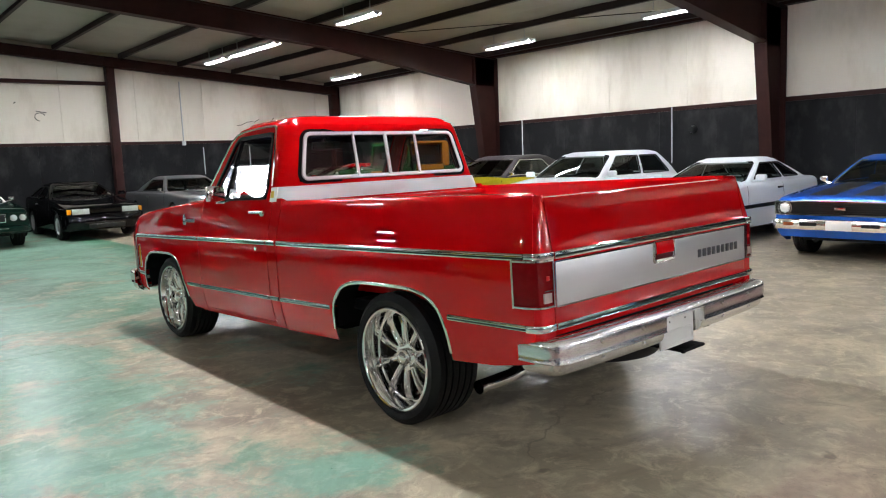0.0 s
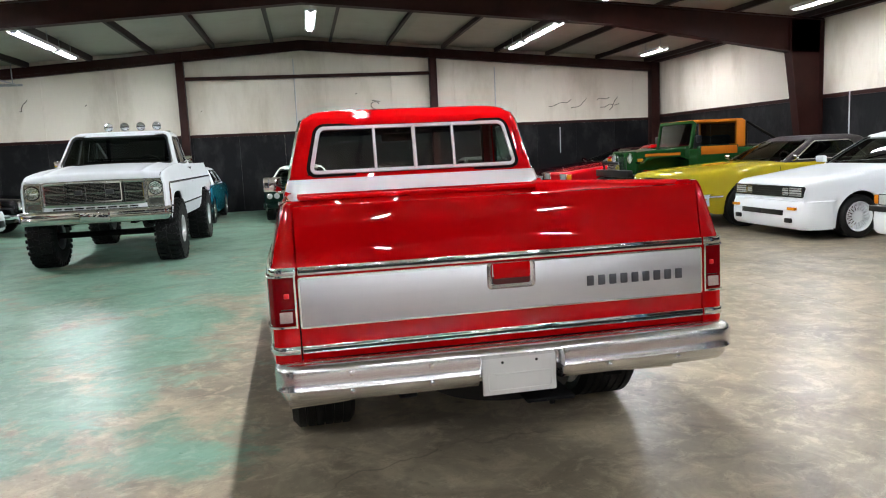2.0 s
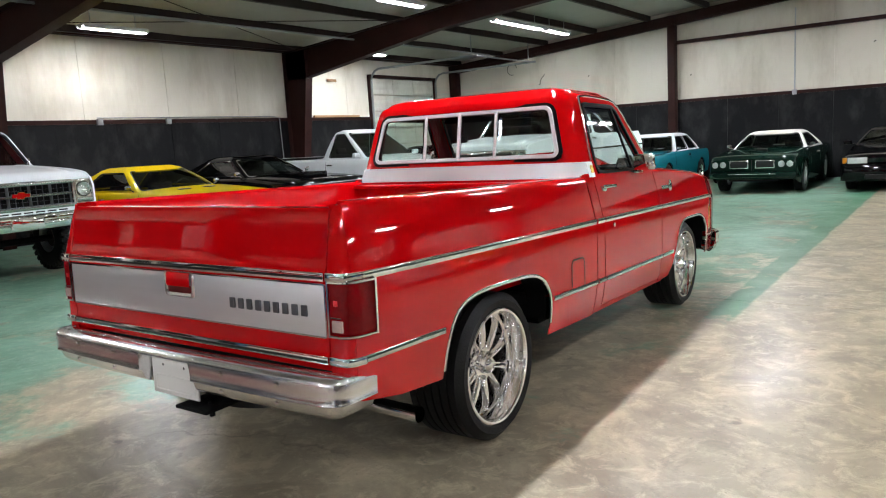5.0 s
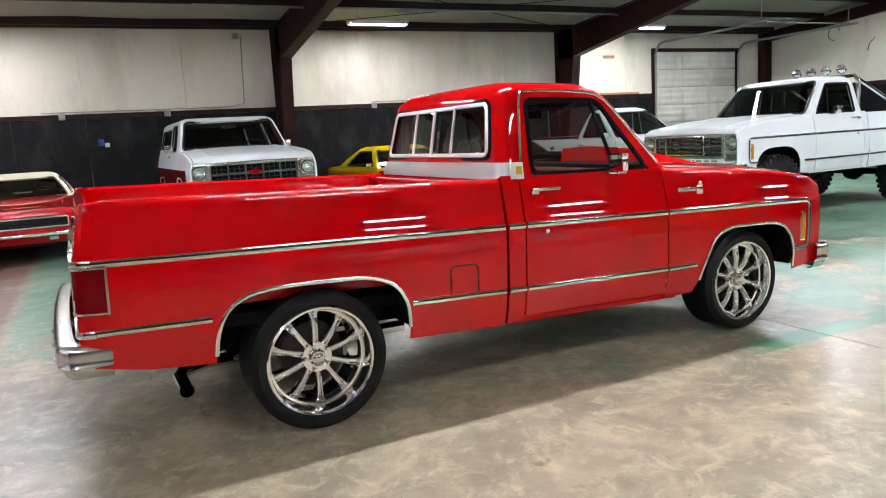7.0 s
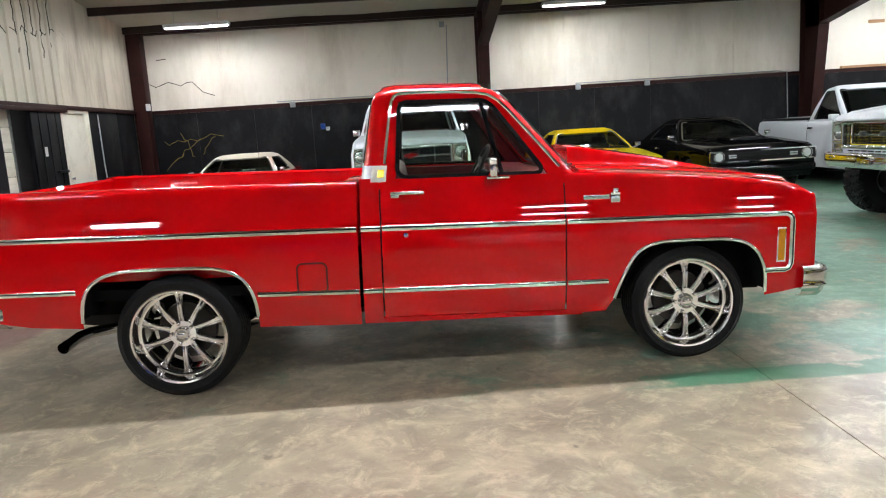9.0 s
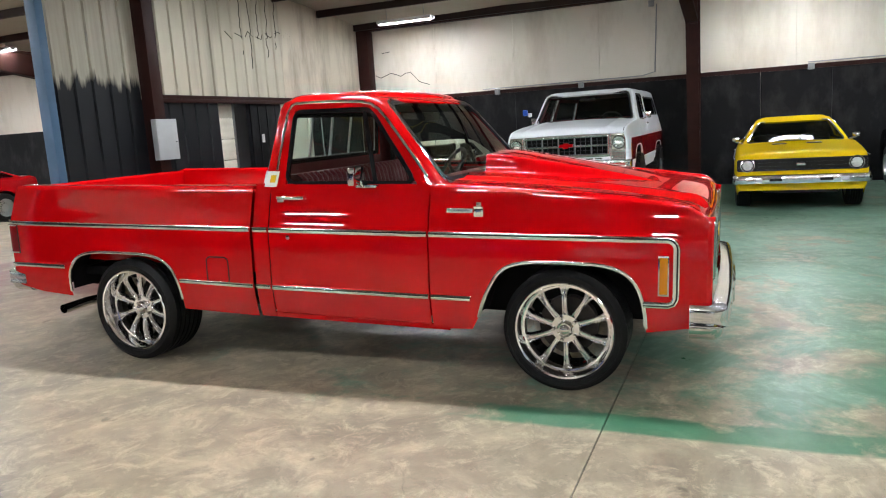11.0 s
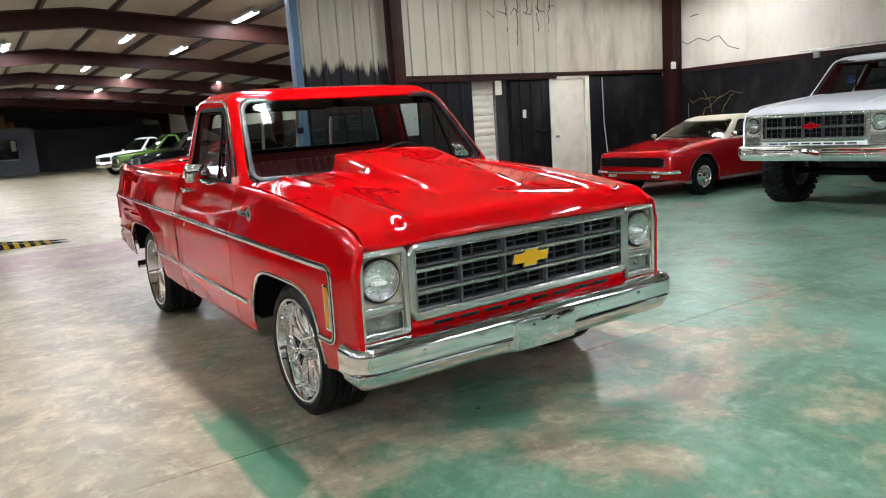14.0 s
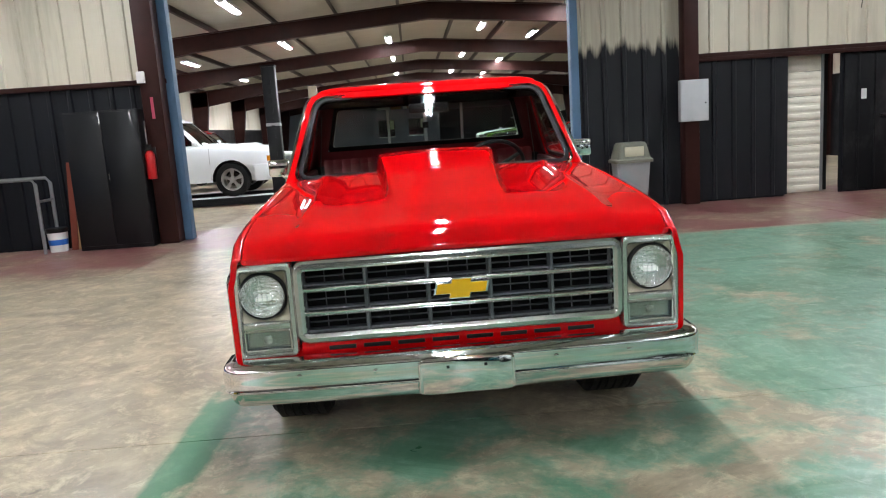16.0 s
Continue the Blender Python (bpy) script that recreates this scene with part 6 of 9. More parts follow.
    bm = tube(bmesh.new(), [(-0.75, FA, hz), (0.75, FA, hz)], 0.045, 12)
    part("front_axle", bm, M_CHASSIS, root)
    if lift > 0.2:
        for y in (0, FA):
            for s in (1, -1):
                part("leaf_spring", boxed(*sorted((s * 0.42, s * 0.48)), y - 0.55, y + 0.55, hz + 0.08, hz + 0.14, 0.01), M_CHASSIS, root)
                part("shock", tube(bmesh.new(), [(s * 0.55, y - 0.1, hz), (s * 0.5, y - 0.2, hz + 0.5)], 0.03, 8), M_SILV, root)
    if detailed:
        for s in (1, -1):
            bm = bmesh.new()
            pth = [(s * 0.45, 0.6, 0.33), (s * 0.5, -0.52, 0.34), (s * 0.6, -0.65, 0.345), (s * 0.7, -0.675, 0.345), (s * 0.905, -0.672, 0.338)]
            tube(bm, pth, 0.033, 14, caps=False)
            tube(bm, pth[::-1], 0.029, 14, caps=False)
            part("exhaust_pipe", bm, M_CHROME, root, "polished chrome side exit exhaust tip")
        bm = boxed(0.02, 0.22, -1.17, -0.9, 0.39, 0.405, 0.004)
        tube(bm, [(0.15, -1.09, 0.42), (0.15, -1.09, 0.35)], 0.012, 8)
        part("tow_hook", bm, M_CHASSIS, root)
        part("spare_wheel", lathe(bmesh.new(), [(0.36, 0.0), (0.36, 0.2), (0.33, 0.33), (0.42, 0.36), (0.5, 0.33), (0.5, 0.0)], "z", 28, (0.05, -0.62, 0)), M_RUB, root, "black spare wheel slung under the bed")
        # fender script: plain bars
        for s in (1, -1):
            ex = side_x(2.45, 1.06) - 0.004
            em = bp("fender_emblem", boxed(*sorted((s * (ex - 0.004), s * (ex + 0.009))), 2.305, 2.455, 1.052, 1.078, 0.003), M_SILV, None, "chrome emblem bar and square badge")
            bp("emblem_badge", boxed(*sorted((s * (ex - 0.004), s * (ex + 0.011))), 2.46, 2.515, 1.03, 1.09, 0.004), M_CHROME, em)
            bp("emblem_badge", boxed(*sorted((s * (ex - 0.006), s * (ex + 0.009))), 2.475, 2.505, 1.088, 1.112, 0.004), M_CHROME, em)

    # ---- wheels ----
    wo = dict(R=0.36, rim=0.272, width=0.25, style="spoke", face=0.045)
    wo.update(opts.get("wheel", {}))
    track = opts.get("track", 0.80 if not detailed else 0.765)
    for y in (0, FA):
        for s in (1, -1):
            kw = dict(wo)
            if detailed:
                kw["width"], kw["face"], kw["R"], kw["rim"] = (0.285, 0.085, 0.35, 0.279) if y == 0 else (0.25, 0.062, 0.333, 0.269)
            tx = track if not (detailed and y == 0) else track - 0.015
            make_wheel(root, (s * tx, y - (0.03 if detailed else 0), kw["R"]), s, **kw)
    return root


hero = thing("pickup_truck", pose(3.1, 3.04, 0, 0, 0, 0.9), "glossy red square-bodied pickup with chrome trim and wheels", "pickup truck")
square_pickup(hero, P_RED, dict(hero=True, glass=clear("tinted_side_glass", (0.74, 0.82, 0.78, 1)), rake=1.75, scoop=True, badge=M_GOLD, arch_shift=-0.005, wheel=dict(R=0.345, rim=0.27, rim_mat=M_RIM)))
# ---- the other vehicles ----
def car(name, label, category, at, rz, sp, group="parked cars", size=1.0):
    """A parked car built from its measurements; front axle at the origin, nose towards +y."""
    g = dict(W=0.9, fo=0.9, wb=2.7, ro=1.0, nose=0.80, cowl=0.93, belt=0.93, deck=0.92, tail=0.85, zb=0.22, roof=1.33, ya=-0.62, yr=-1.25, yc=-2.3, yd=-2.95, wr=0.56, wbelt=0.8, R=0.33, rim=0.19,
             rimw=0.2, style="five", rim_mat=M_ALU, paint=P_RED, top=None, glass=G_DARK, wind=G_TINT, sides=((0.2, 0.95),), lamps=(), grille=None, bumper=None, tuck=0.14, round=0.0, classic=False, arch=0.055, seat=M_INT, mud=False, lift=0.0,
             crown=0.02, flat_front=0.9, mirror=True, strip=None, stripes=None, scoop=None, two=None, backwin=True, foot=None)
    g.update(sp)
    W, fo, wb, ro, R = g["W"], g["fo"], g["wb"], g["ro"], g["R"]
    lift = g["lift"]
    root = thing(name, pose(at[0], at[1], at[2] if len(at) > 2 else 0, 0, 0, rz) @ Matrix.Scale(size, 4), label, category, group)
    xf = pose(0, 0, lift)

    def bp(nm, bm, mt, parent=None, lab="", smooth=38, solid=0.0, bevel=0.0):
        if lift:
            bmesh.ops.transform(bm, matrix=xf, verts=bm.verts[:])
        bmesh.ops.remove_doubles(bm, verts=bm.verts[:], dist=1e-5)
        ob = part(nm, bm, mt, parent or root, lab, smooth)
        if solid or bevel:
            shade(ob, bevel, 2, solid)
        return ob
    ye = -wb - ro
    topc = [(ye, g["tail"]), (ye + 0.06, g["deck"] - 0.02), (ye + 0.2, g["deck"]), (g["yd"], lerp(g["deck"], g["belt"], 0.7)), (g["yd"] + 0.2, g["belt"]), (g["ya"] - 0.1, g["belt"]), (g["ya"], g["cowl"]), (fo - 0.5, lerp(g["cowl"], g["nose"], 0.7)), (fo - 0.1, g["nose"]), (fo - 0.03, g["nose"] - 0.03), (fo, g["nose"] - 0.075)]
    wc = [(ye, W * 0.86), (ye + 0.06, W * 0.92), (ye + 0.3, W * 0.97), (-wb, W), (0, W), (fo - 0.35, W * 0.985), (fo - 0.12, W * (0.94 + g["flat_front"] * 0.03)), (fo - 0.03, W * (0.90 + 0.05 * g["flat_front"] - 0.05 * g["round"])), (fo, W * (0.84 + 0.1 * g["flat_front"] - 0.1 * g["round"]))]
    ra = R + g["arch"]
    ys = {ye, ye + 0.06, ye + 0.2, ye + 0.3, g["yd"], g["yd"] + 0.2, g["ya"] - 0.1, g["ya"], fo - 0.5, fo - 0.3, fo - 0.12, fo - 0.06, fo - 0.03, fo, *np.linspace(ye + 0.4, fo - 0.55, 16)}
    zc = R - lift
    for yc in (0, -wb):
        for i in range(19):
            a = math.pi * i / 18
            ys.add(yc + ra * math.cos(a))
        ys |= {yc - ra - 0.004, yc + ra + 0.004}
    ys = sorted({round(float(y), 4) for y in ys if ye <= y <= fo})
    rows = []
    for y in ys:
        zb = g["zb"] + (0.04 if y > 0.5 * fo + 0.2 or y < -wb - 0.4 else 0)
        for yc in (0, -wb):
            if abs(y - yc) <= ra:
                zb = max(zb, zc + math.sqrt(max(0, ra * ra - (y - yc) ** 2)))
        zt, w = smooth_curve(y, topc), smooth_curve(y, wc)
        zs = zt - 0.05
        ring = []
        for k, f in ((0.0, 0.955), (0.25, 0.985), (0.5, 1.0), (0.72, 0.998), (0.9, 0.985), (1.0, 0.965)):
            z = lerp(g["zb"], zs, k)
            ring.append((w * f, y, max(z, zb)))
        ring += [(w * 0.945, y, zt - 0.022), (w * 0.905, y, zt - 0.004), (w * 0.6, y, zt + g["crown"] * 0.7), (w * 0.3, y, zt + g["crown"]), (0.0, y, zt + g["crown"])]
        rows.append(ring)

    def shape(p):
        """Tucks the chin under the nose and draws the shoulder line."""
        x, y, z = p
        k = min(1, max(0, (y - (fo - 0.55)) / 0.55))
        low = min(1, max(0, (0.50 - z) / 0.28))
        return (x, y - g["tuck"] * k * low * low, z + 0.07 * k * k * low)
    rows = [[shape(p) for p in r] for r in rows]
    full = [r + [(-x, y, z) for x, y, z in r[-2::-1]] for r in rows]
    n = len(full[0])

    def skip(i, j):
        ym = (ys[i] + ys[i + 1]) / 2
        return g["yd"] + 0.06 < ym < g["ya"] - 0.05 and 7 <= min(j, n - 2 - j)
    bm = bmesh.new()
    V = grid(bm, full, skip)
    bm.faces.new(V[0])
    bm.faces.new(V[-1][::-1])
    body = bp("body", bm, g["paint"], None, "", 32)
    if g["two"]:
        z0, z1, mt = g["two"]
        for s in (1, -1):
            bm = bmesh.new()
            rr = [r for r in rows if r[0][1] > ye + 0.05 and r[0][1] < fo - 0.05]
            grid(bm, [[(s * (smooth_curve(r[0][1], wc) * 1.004), r[0][1], max(z0, r[0][2])), (s * (smooth_curve(r[0][1], wc) * 1.004), r[0][1], max(z1, r[0][2] + 0.01))] for r in rr])
            bp("lower_panel", bm, mt, body, "", 40, 0.003)
    # upper body
    lv = []
    bz, rz_ = g["belt"], g["roof"]
    for k, bulge in ((-0.08, 0), (0.0, 0.0), (0.25, 0.012), (0.5, 0.016), (0.75, 0.012), (0.9, 0.006), (1.0, 0.0)):
        kk = max(0, k)
        lv.append((lerp(bz, rz_ - 0.05, k), lerp(g["yd"], g["yc"], kk) - bulge, lerp(g["ya"], g["yr"], kk) + bulge, lerp(g["wbelt"], g["wr"] + 0.03, kk) + bulge))
    l = lv[-1]
    lv += [(rz_ - 0.02, l[1] + 0.04, l[2] - 0.05, l[3] - 0.03), (rz_, l[1] + 0.1, l[2] - 0.13, l[3] - 0.09)]
    H = House(lv, 0.07, 0.05, 0.03, 0.1, 0.025)
    zw0, zw1 = bz + 0.035, rz_ - 0.075
    zs = [l[0] for l in lv]
    sw = [(a, b, zw0, zw1) for a, b in g["sides"]]
    top = g["top"] or g["paint"]
    up = H.build("upper_body", root, top, [(0, 0.93, zw0, zw1)] if g["backwin"] else [], sw, [(0, 0.985, zw0 - 0.02, zw1 + 0.015)], zs, 0.03, xf)
    ws = bp("windshield", H.pane("f", -0.985, 0.985, zw0 - 0.02, zw1 + 0.015), g["wind"], None, "raked windshield")
    bp("windshield_seal", closed_ribbon(bmesh.new(), H.outline("f", -0.985, 0.985, zw0 - 0.02, zw1 + 0.015, 0.035, 1, 0.002), [(-0.01, -0.013), (0.006, -0.012), (0.006, 0.012), (-0.01, 0.013)], (0, 0.7, 0.7)), g.get("seal", M_GASKET), ws)
    if g["backwin"]:
        bp("rear_window", H.pane("b", -0.93, 0.93, zw0, zw1), g["glass"])
    for a, b in g["sides"]:
        for s in (1, -1):
            w_ = bp("side_window", H.pane("s", a, b, zw0, zw1, s), g["glass"])
            bp("window_seal", closed_ribbon(bmesh.new(), H.outline("s", a, b, zw0, zw1, 0.03, s, 0.002), [(-0.01, -0.009), (0.005, -0.008), (0.005, 0.008), (-0.01, 0.009)], (s, 0, 0.4)), g.get("seal", M_GASKET), w_)
    for x0 in (-0.42, 0.12):
        bp("wiper", tube(bmesh.new(), [(x0, g["ya"] + 0.05, g["cowl"] + 0.03), (x0 + 0.4, g["ya"] - 0.02, g["cowl"] + 0.075)], 0.006, 5), M_TRIMBLK)
    # inside
    bp("interior_floor", boxed(-W * 0.85, W * 0.85, g["yd"] + 0.08, g["ya"] - 0.02, bz - 0.45, bz - 0.42), M_INT)
    bp("dashboard", boxed(-W * 0.8, W * 0.8, g["ya"] - 0.35, g["ya"] + 0.1, bz - 0.25, bz - 0.005, 0.03), M_INT)
    for s in (1, -1):
        yb = g["ya"] - 1.25
        bm = boxed(s * 0.38 - 0.24, s * 0.38 + 0.24, yb - 0.08, yb + 0.08, bz - 0.42, bz + 0.1, 0.05)
        box(bm, s * 0.38 - 0.14, s * 0.38 + 0.14, yb - 0.06, yb + 0.05, bz + 0.11, bz + 0.24, 0.04)
        bp("front_seat", bm, g["seat"])
    bm = bmesh.new()
    rot = Matrix.Translation((-0.36, g["ya"] - 0.5, bz)) @ Matrix.Rotation(radians(65), 4, "X")
    tube(bm, [rot @ Vector((0.18 * math.cos(a), 0.18 * math.sin(a), 0)) for a in (2 * math.pi * i / 18 for i in range(18))], 0.012, 6, True)
    bp("steering_wheel", bm, M_TRIMBLK)
    # door seams and handles
    yd0, yd1 = g["ya"] + 0.05, g["ya"] - 1.2
    for s in (1, -1):
        for y in (yd0, yd1):
            w = smooth_curve(y, wc)
            bp("door_seam", ribbon(bmesh.new(), [(s * w * f, y, lerp(g["zb"] + 0.06, smooth_curve(y, topc) - 0.05, k)) for k, f in ((0.0, 0.965), (0.25, 0.987), (0.5, 1.0), (0.72, 0.998), (0.9, 0.985), (1.0, 0.965))], [(-0.004, -0.003), (0.0015, -0.003), (0.0015, 0.003), (-0.004, 0.003)], (s, 0, 0)), M_GASKET, body)
        hz = bz - 0.14
        w = smooth_curve(yd1 + 0.15, wc)
        bp("door_handle", boxed(*sorted((s * w * 0.985, s * (w + 0.02))), yd1 + 0.06, yd1 + 0.22, hz, hz + 0.03, 0.006), g.get("handle", M_CHROME), body)
        if g["mirror"]:
            y = g["ya"] - 0.22
            if g["classic"]:
                bm = boxed(*sorted((s * (W * 0.93), s * (W * 0.93 + 0.11))), y - 0.02, y + 0.03, bz + 0.05, bz + 0.115, 0.018, None, 3)
            else:
                bm = boxed(*sorted((s * (g["wbelt"] + 0.08), s * (g["wbelt"] + 0.25))), y - 0.04, y + 0.05, bz + 0.02, bz + 0.12, 0.025, None, 3)
            tube(bm, [(s * (g["wbelt"] - 0.01), y, bz), (s * (g["wbelt"] + 0.12), y, bz + 0.05)], 0.015, 6)
            bp("door_mirror", bm, g.get("mirror_mat", M_CHROME if g["classic"] else g["paint"]))
        if g["strip"]:
            z, h, mt = g["strip"]
            pts = [(s * (smooth_curve(y, wc) * 0.999), y, z) for y in np.linspace(ye + 0.1, fo - 0.1, 70)]
            segs = [[p for p in pts if p[1] > ra + 0.02], [p for p in pts if -wb + ra + 0.02 < p[1] < -ra - 0.02], [p for p in pts if p[1] < -wb - ra - 0.02]]
            for sg in segs if z < R + ra else [pts]:
                if len(sg) > 1:
                    bp("side_strip", ribbon(bmesh.new(), sg, rect_sec(0.014, h), (s, 0, 0)), mt, body)
    # nose
    yf = fo
    if g["grille"]:
        hw, z0, z1, nb, nv, fm, bmx = g["grille"]
        gr = bp("grille", closed_ribbon(bmesh.new(), [(x, yf, z) for x, z in round_rect(-hw, hw, z0, z1, min(0.02, (z1 - z0) / 3), 3)], [(-0.03, -0.01), (0.012, -0.009), (0.012, 0.009), (-0.03, 0.01)], (0, 1, 0)), fm, None, "front grille")
        bp("grille_back", boxed(-hw, hw, yf - 0.04, yf + 0.003, z0, z1), M_TRIMBLK, gr)
        for i in range(nb):
            z = lerp(z0, z1, (i + 1) / (nb + 1))
            bp("grille_bar", boxed(-hw, hw, yf, yf + 0.012, z - 0.005, z + 0.005), bmx, gr)
        for i in range(nv):
            x = lerp(-hw, hw, (i + 1) / (nv + 1))
            bp("grille_divider", boxed(x - 0.006, x + 0.006, yf, yf + 0.014, z0, z1), bmx, gr)
    for kind, x, z, a, b, mt in g["lamps"]:
        for s in (1, -1):
            yl = yf - (0.015 if abs(x) > W * 0.75 else 0.0) * (1 if kind != "round" else 0)
            if kind == "round":
                hd = bp("headlamp", lathe(bmesh.new(), [(yl - 0.06, a * 1.18), (yl + 0.012, a * 1.18), (yl + 0.02, a * 1.08), (yl + 0.006, a), (yl - 0.02, a)], "y", 24, (s * x, 0, z)), M_CHROME, None, "round headlamp in a bright ring")
                bp("lamp_lens", lathe(bmesh.new(), [(yl - 0.004, a), (yl + 0.012, a * 0.7), (yl + 0.018, 0)], "y", 20, (s * x, 0, z)), mt, hd)
            else:
                hd = bp("headlamp" if kind == "rect" else "indicator_lamp", boxed(s * x - a, s * x + a, yl - 0.08, yl + 0.01, z - b, z + b, 0.008), mt, None, "rectangular lamp")
                if kind == "rect":
                    bp("lamp_frame", closed_ribbon(bmesh.new(), [(s * x + u, yl + 0.004, z + v) for u, v in round_rect(-a, a, -b, b, 0.01, 2)], rect_sec(0.008, 0.006), (0, 1, 0)), g.get("lamp_trim", M_TRIMBLK), hd)
    if g["bumper"]:
        z0, z1, mt, half, out = g["bumper"]
        plan = [(half, fo - 0.38), (half, fo - 0.14), (half - 0.03, fo - 0.03), (half - 0.12, fo + out * 0.7), (half * 0.5, fo + out), (0, fo + out * 1.15)]
        plan += [(-x, y) for x, y in plan[-2::-1]]
        bm = bmesh.new()
        h = z1 - z0
        grid(bm, [[(x, y - 0.05 * (1 if abs(x) < half * 0.98 else 0), z0), (x, y, z0 + h * 0.12), (x * 1.004, y + 0.01, z0 + h * 0.5), (x, y + 0.004, z0 + h * 0.85), (x, y - 0.02, z1), (x * 0.97, y - 0.1, z1 + 0.004)] for x, y in plan])
        bu = bp("front_bumper", bm, mt, None, "front bumper", 45, 0.01)
        for x0, x1, za, zb_, m2 in g.get("inserts", ()):
            for s in (1, -1):
                bp("bumper_insert", boxed(*sorted((s * x0, s * x1)), fo + out * 0.75, fo + out * 1.15 + 0.016, za, zb_, 0.004), m2, bu)
    if g["stripes"]:
        for x0, x1, m2 in g["stripes"]:
            bm = bmesh.new()
            grid(bm, [[(x0, y, smooth_curve(y, topc) + g["crown"] + 0.003), (x1, y, smooth_curve(y, topc) + g["crown"] + 0.003)] for y in np.linspace(g["ya"] + 0.08, fo - 0.12, 8)])
            bp("hood_stripe", bm, m2, body, "", 40, 0.002)
    if g["scoop"]:
        for x0, x1, y0, y1, h, m2 in g["scoop"]:
            zz = smooth_curve((y0 + y1) / 2, topc) + g["crown"]
            bp("hood_scoop", boxed(x0, x1, y0, y1, zz - 0.04, zz + h, 0.015), m2, body)
    for nm, b4, m2, lab in g.get("extra", ()):
        bp(nm, boxed(*b4[:6], b4[6] if len(b4) > 6 else 0.01), m2, None, lab)
    # underside and wheels
    bm = boxed(-W * 0.88, W * 0.88, -wb + ra, -ra, g["zb"] + 0.02, g["zb"] + 0.08)
    box(bm, -W * 0.55, W * 0.55, ye + 0.1, fo - 0.12, g["zb"] + 0.06, g["zb"] + 0.25)
    bp("chassis", bm, M_CHASSIS)
    for y in (0, -wb):
        for s in (1, -1):
            make_wheel(root, (s * (W - g["rimw"] / 2 - 0.03 + g.get("poke", 0)), y, R), s, R, g["rim"], g["rimw"], g["style"], g["rim_mat"], g["mud"], 0.03)
            bm = bmesh.new()
            arc = [(y + ra * math.cos(math.pi * i / 14), zc + ra * math.sin(math.pi * i / 14)) for i in range(15)]
            grid(bm, [[(s * W * 0.97, a, b), (s * W * 0.5, a, b)] for a, b in arc])
            bm.faces.new([bm.verts.new((s * W * 0.5, a, b)) for a, b in arc])
            bp("wheel_well", bm, M_CHASSIS)
    return root


P_BLUE = paint("metallic_blue_paint", "0e57b8", 0.35, 0.35, 0.8)
P_YEL = paint("bright_yellow_paint", "cfae12")
P_BLK = paint("black_car_paint", "060607")
P_WHT = paint("white_car_paint", "dfe3e6")
P_GRN = paint("dark_green_paint", "0a1d17")
P_SIL = paint("silver_car_paint", "6c6f71", 0.32, 0.65)
P_MUST = paint("mustard_paint", "9a8a1c")
P_TEAL = paint("teal_paint", "15606d")
P_CRIM = paint("crimson_paint", "9c0a12", 0.55, 0.0, 0.8)
P_MAR = paint("dark_maroon_paint", "24090d")
P_JEEP = paint("forest_green_paint", "163d1c")
P_ORG = paint("burnt_orange_paint", "b0661d", 0.4)
P_VINYL = mat("black_vinyl_roof", rgb("241c1c"), 0.6, 0, 0, 0.1, 30, 0.3, 150)
P_CANV = mat("cream_canvas", rgb("cfc8b4"), 0.8, 0, 0, 0.08, 12, 0.2, 120)
P_BURG = paint("burgundy_paint", "6d0d14")
P_OLIVE = paint("olive_green_paint", "3f5a24")
LC = M_LENS_CLR
RING = lambda x, z, r: ("round", x, z, r, 0, LC)

# west row, noses to the east
car("convertible", "red muscle convertible with a cream soft top, on green paint", "car", (-4.5, 1.15), -90, size=0.91, sp=dict(
    W=0.91, fo=0.82, wb=2.74, ro=1.05, nose=0.79, cowl=0.94, belt=0.93, deck=0.93, tail=0.85, roof=1.31, classic=True, round=0.9, ya=-0.6, yr=-1.2, yc=-2.45, yd=-3.0, wr=0.55, wbelt=0.80, R=0.33, rim=0.195, style="disc", paint=P_CRIM, top=P_CANV,
    glass=G_DARK, sides=((0.28, 0.95),), grille=(0.72, 0.565, 0.705, 3, 1, M_CHROME, M_TRIMBLK), bumper=(0.43, 0.485, M_CHROME, 0.87, 0.04), lamps=(("ind", 0.5, 0.39, 0.06, 0.022, LC),), two=(0.24, 0.28, M_ALU), flat_front=0.2, seal=M_CHROME, rim_mat=M_CHROME,
    extra=(("antenna", (-0.66, -0.655, 0.1, 0.105, 0.8, 1.6, 0.0), M_CHROME, "thin aerial"),)))
blazer = thing("suv", pose(-7.06, 4.32, 0, 0, 0, -90), "white and burgundy lifted square-bodied wagon on big tyres", "suv", "parked cars")
square_pickup(blazer, P_WHT, dict(wagon=True, front_axle=2.70, lift=0.2, low_paint=P_BURG, glass=G_TINT, badge=P_CRIM, bars=1, rear_bumper=False, side_trim=False, trim_in=M_INTRED, seat_mat=M_INTRED, dash=M_INTRED, drip=False,
              wheel=dict(R=0.43, rim=0.20, width=0.3, style="disc", rim_mat=M_ALU, mud=True), track=0.84, lip=P_WHT))
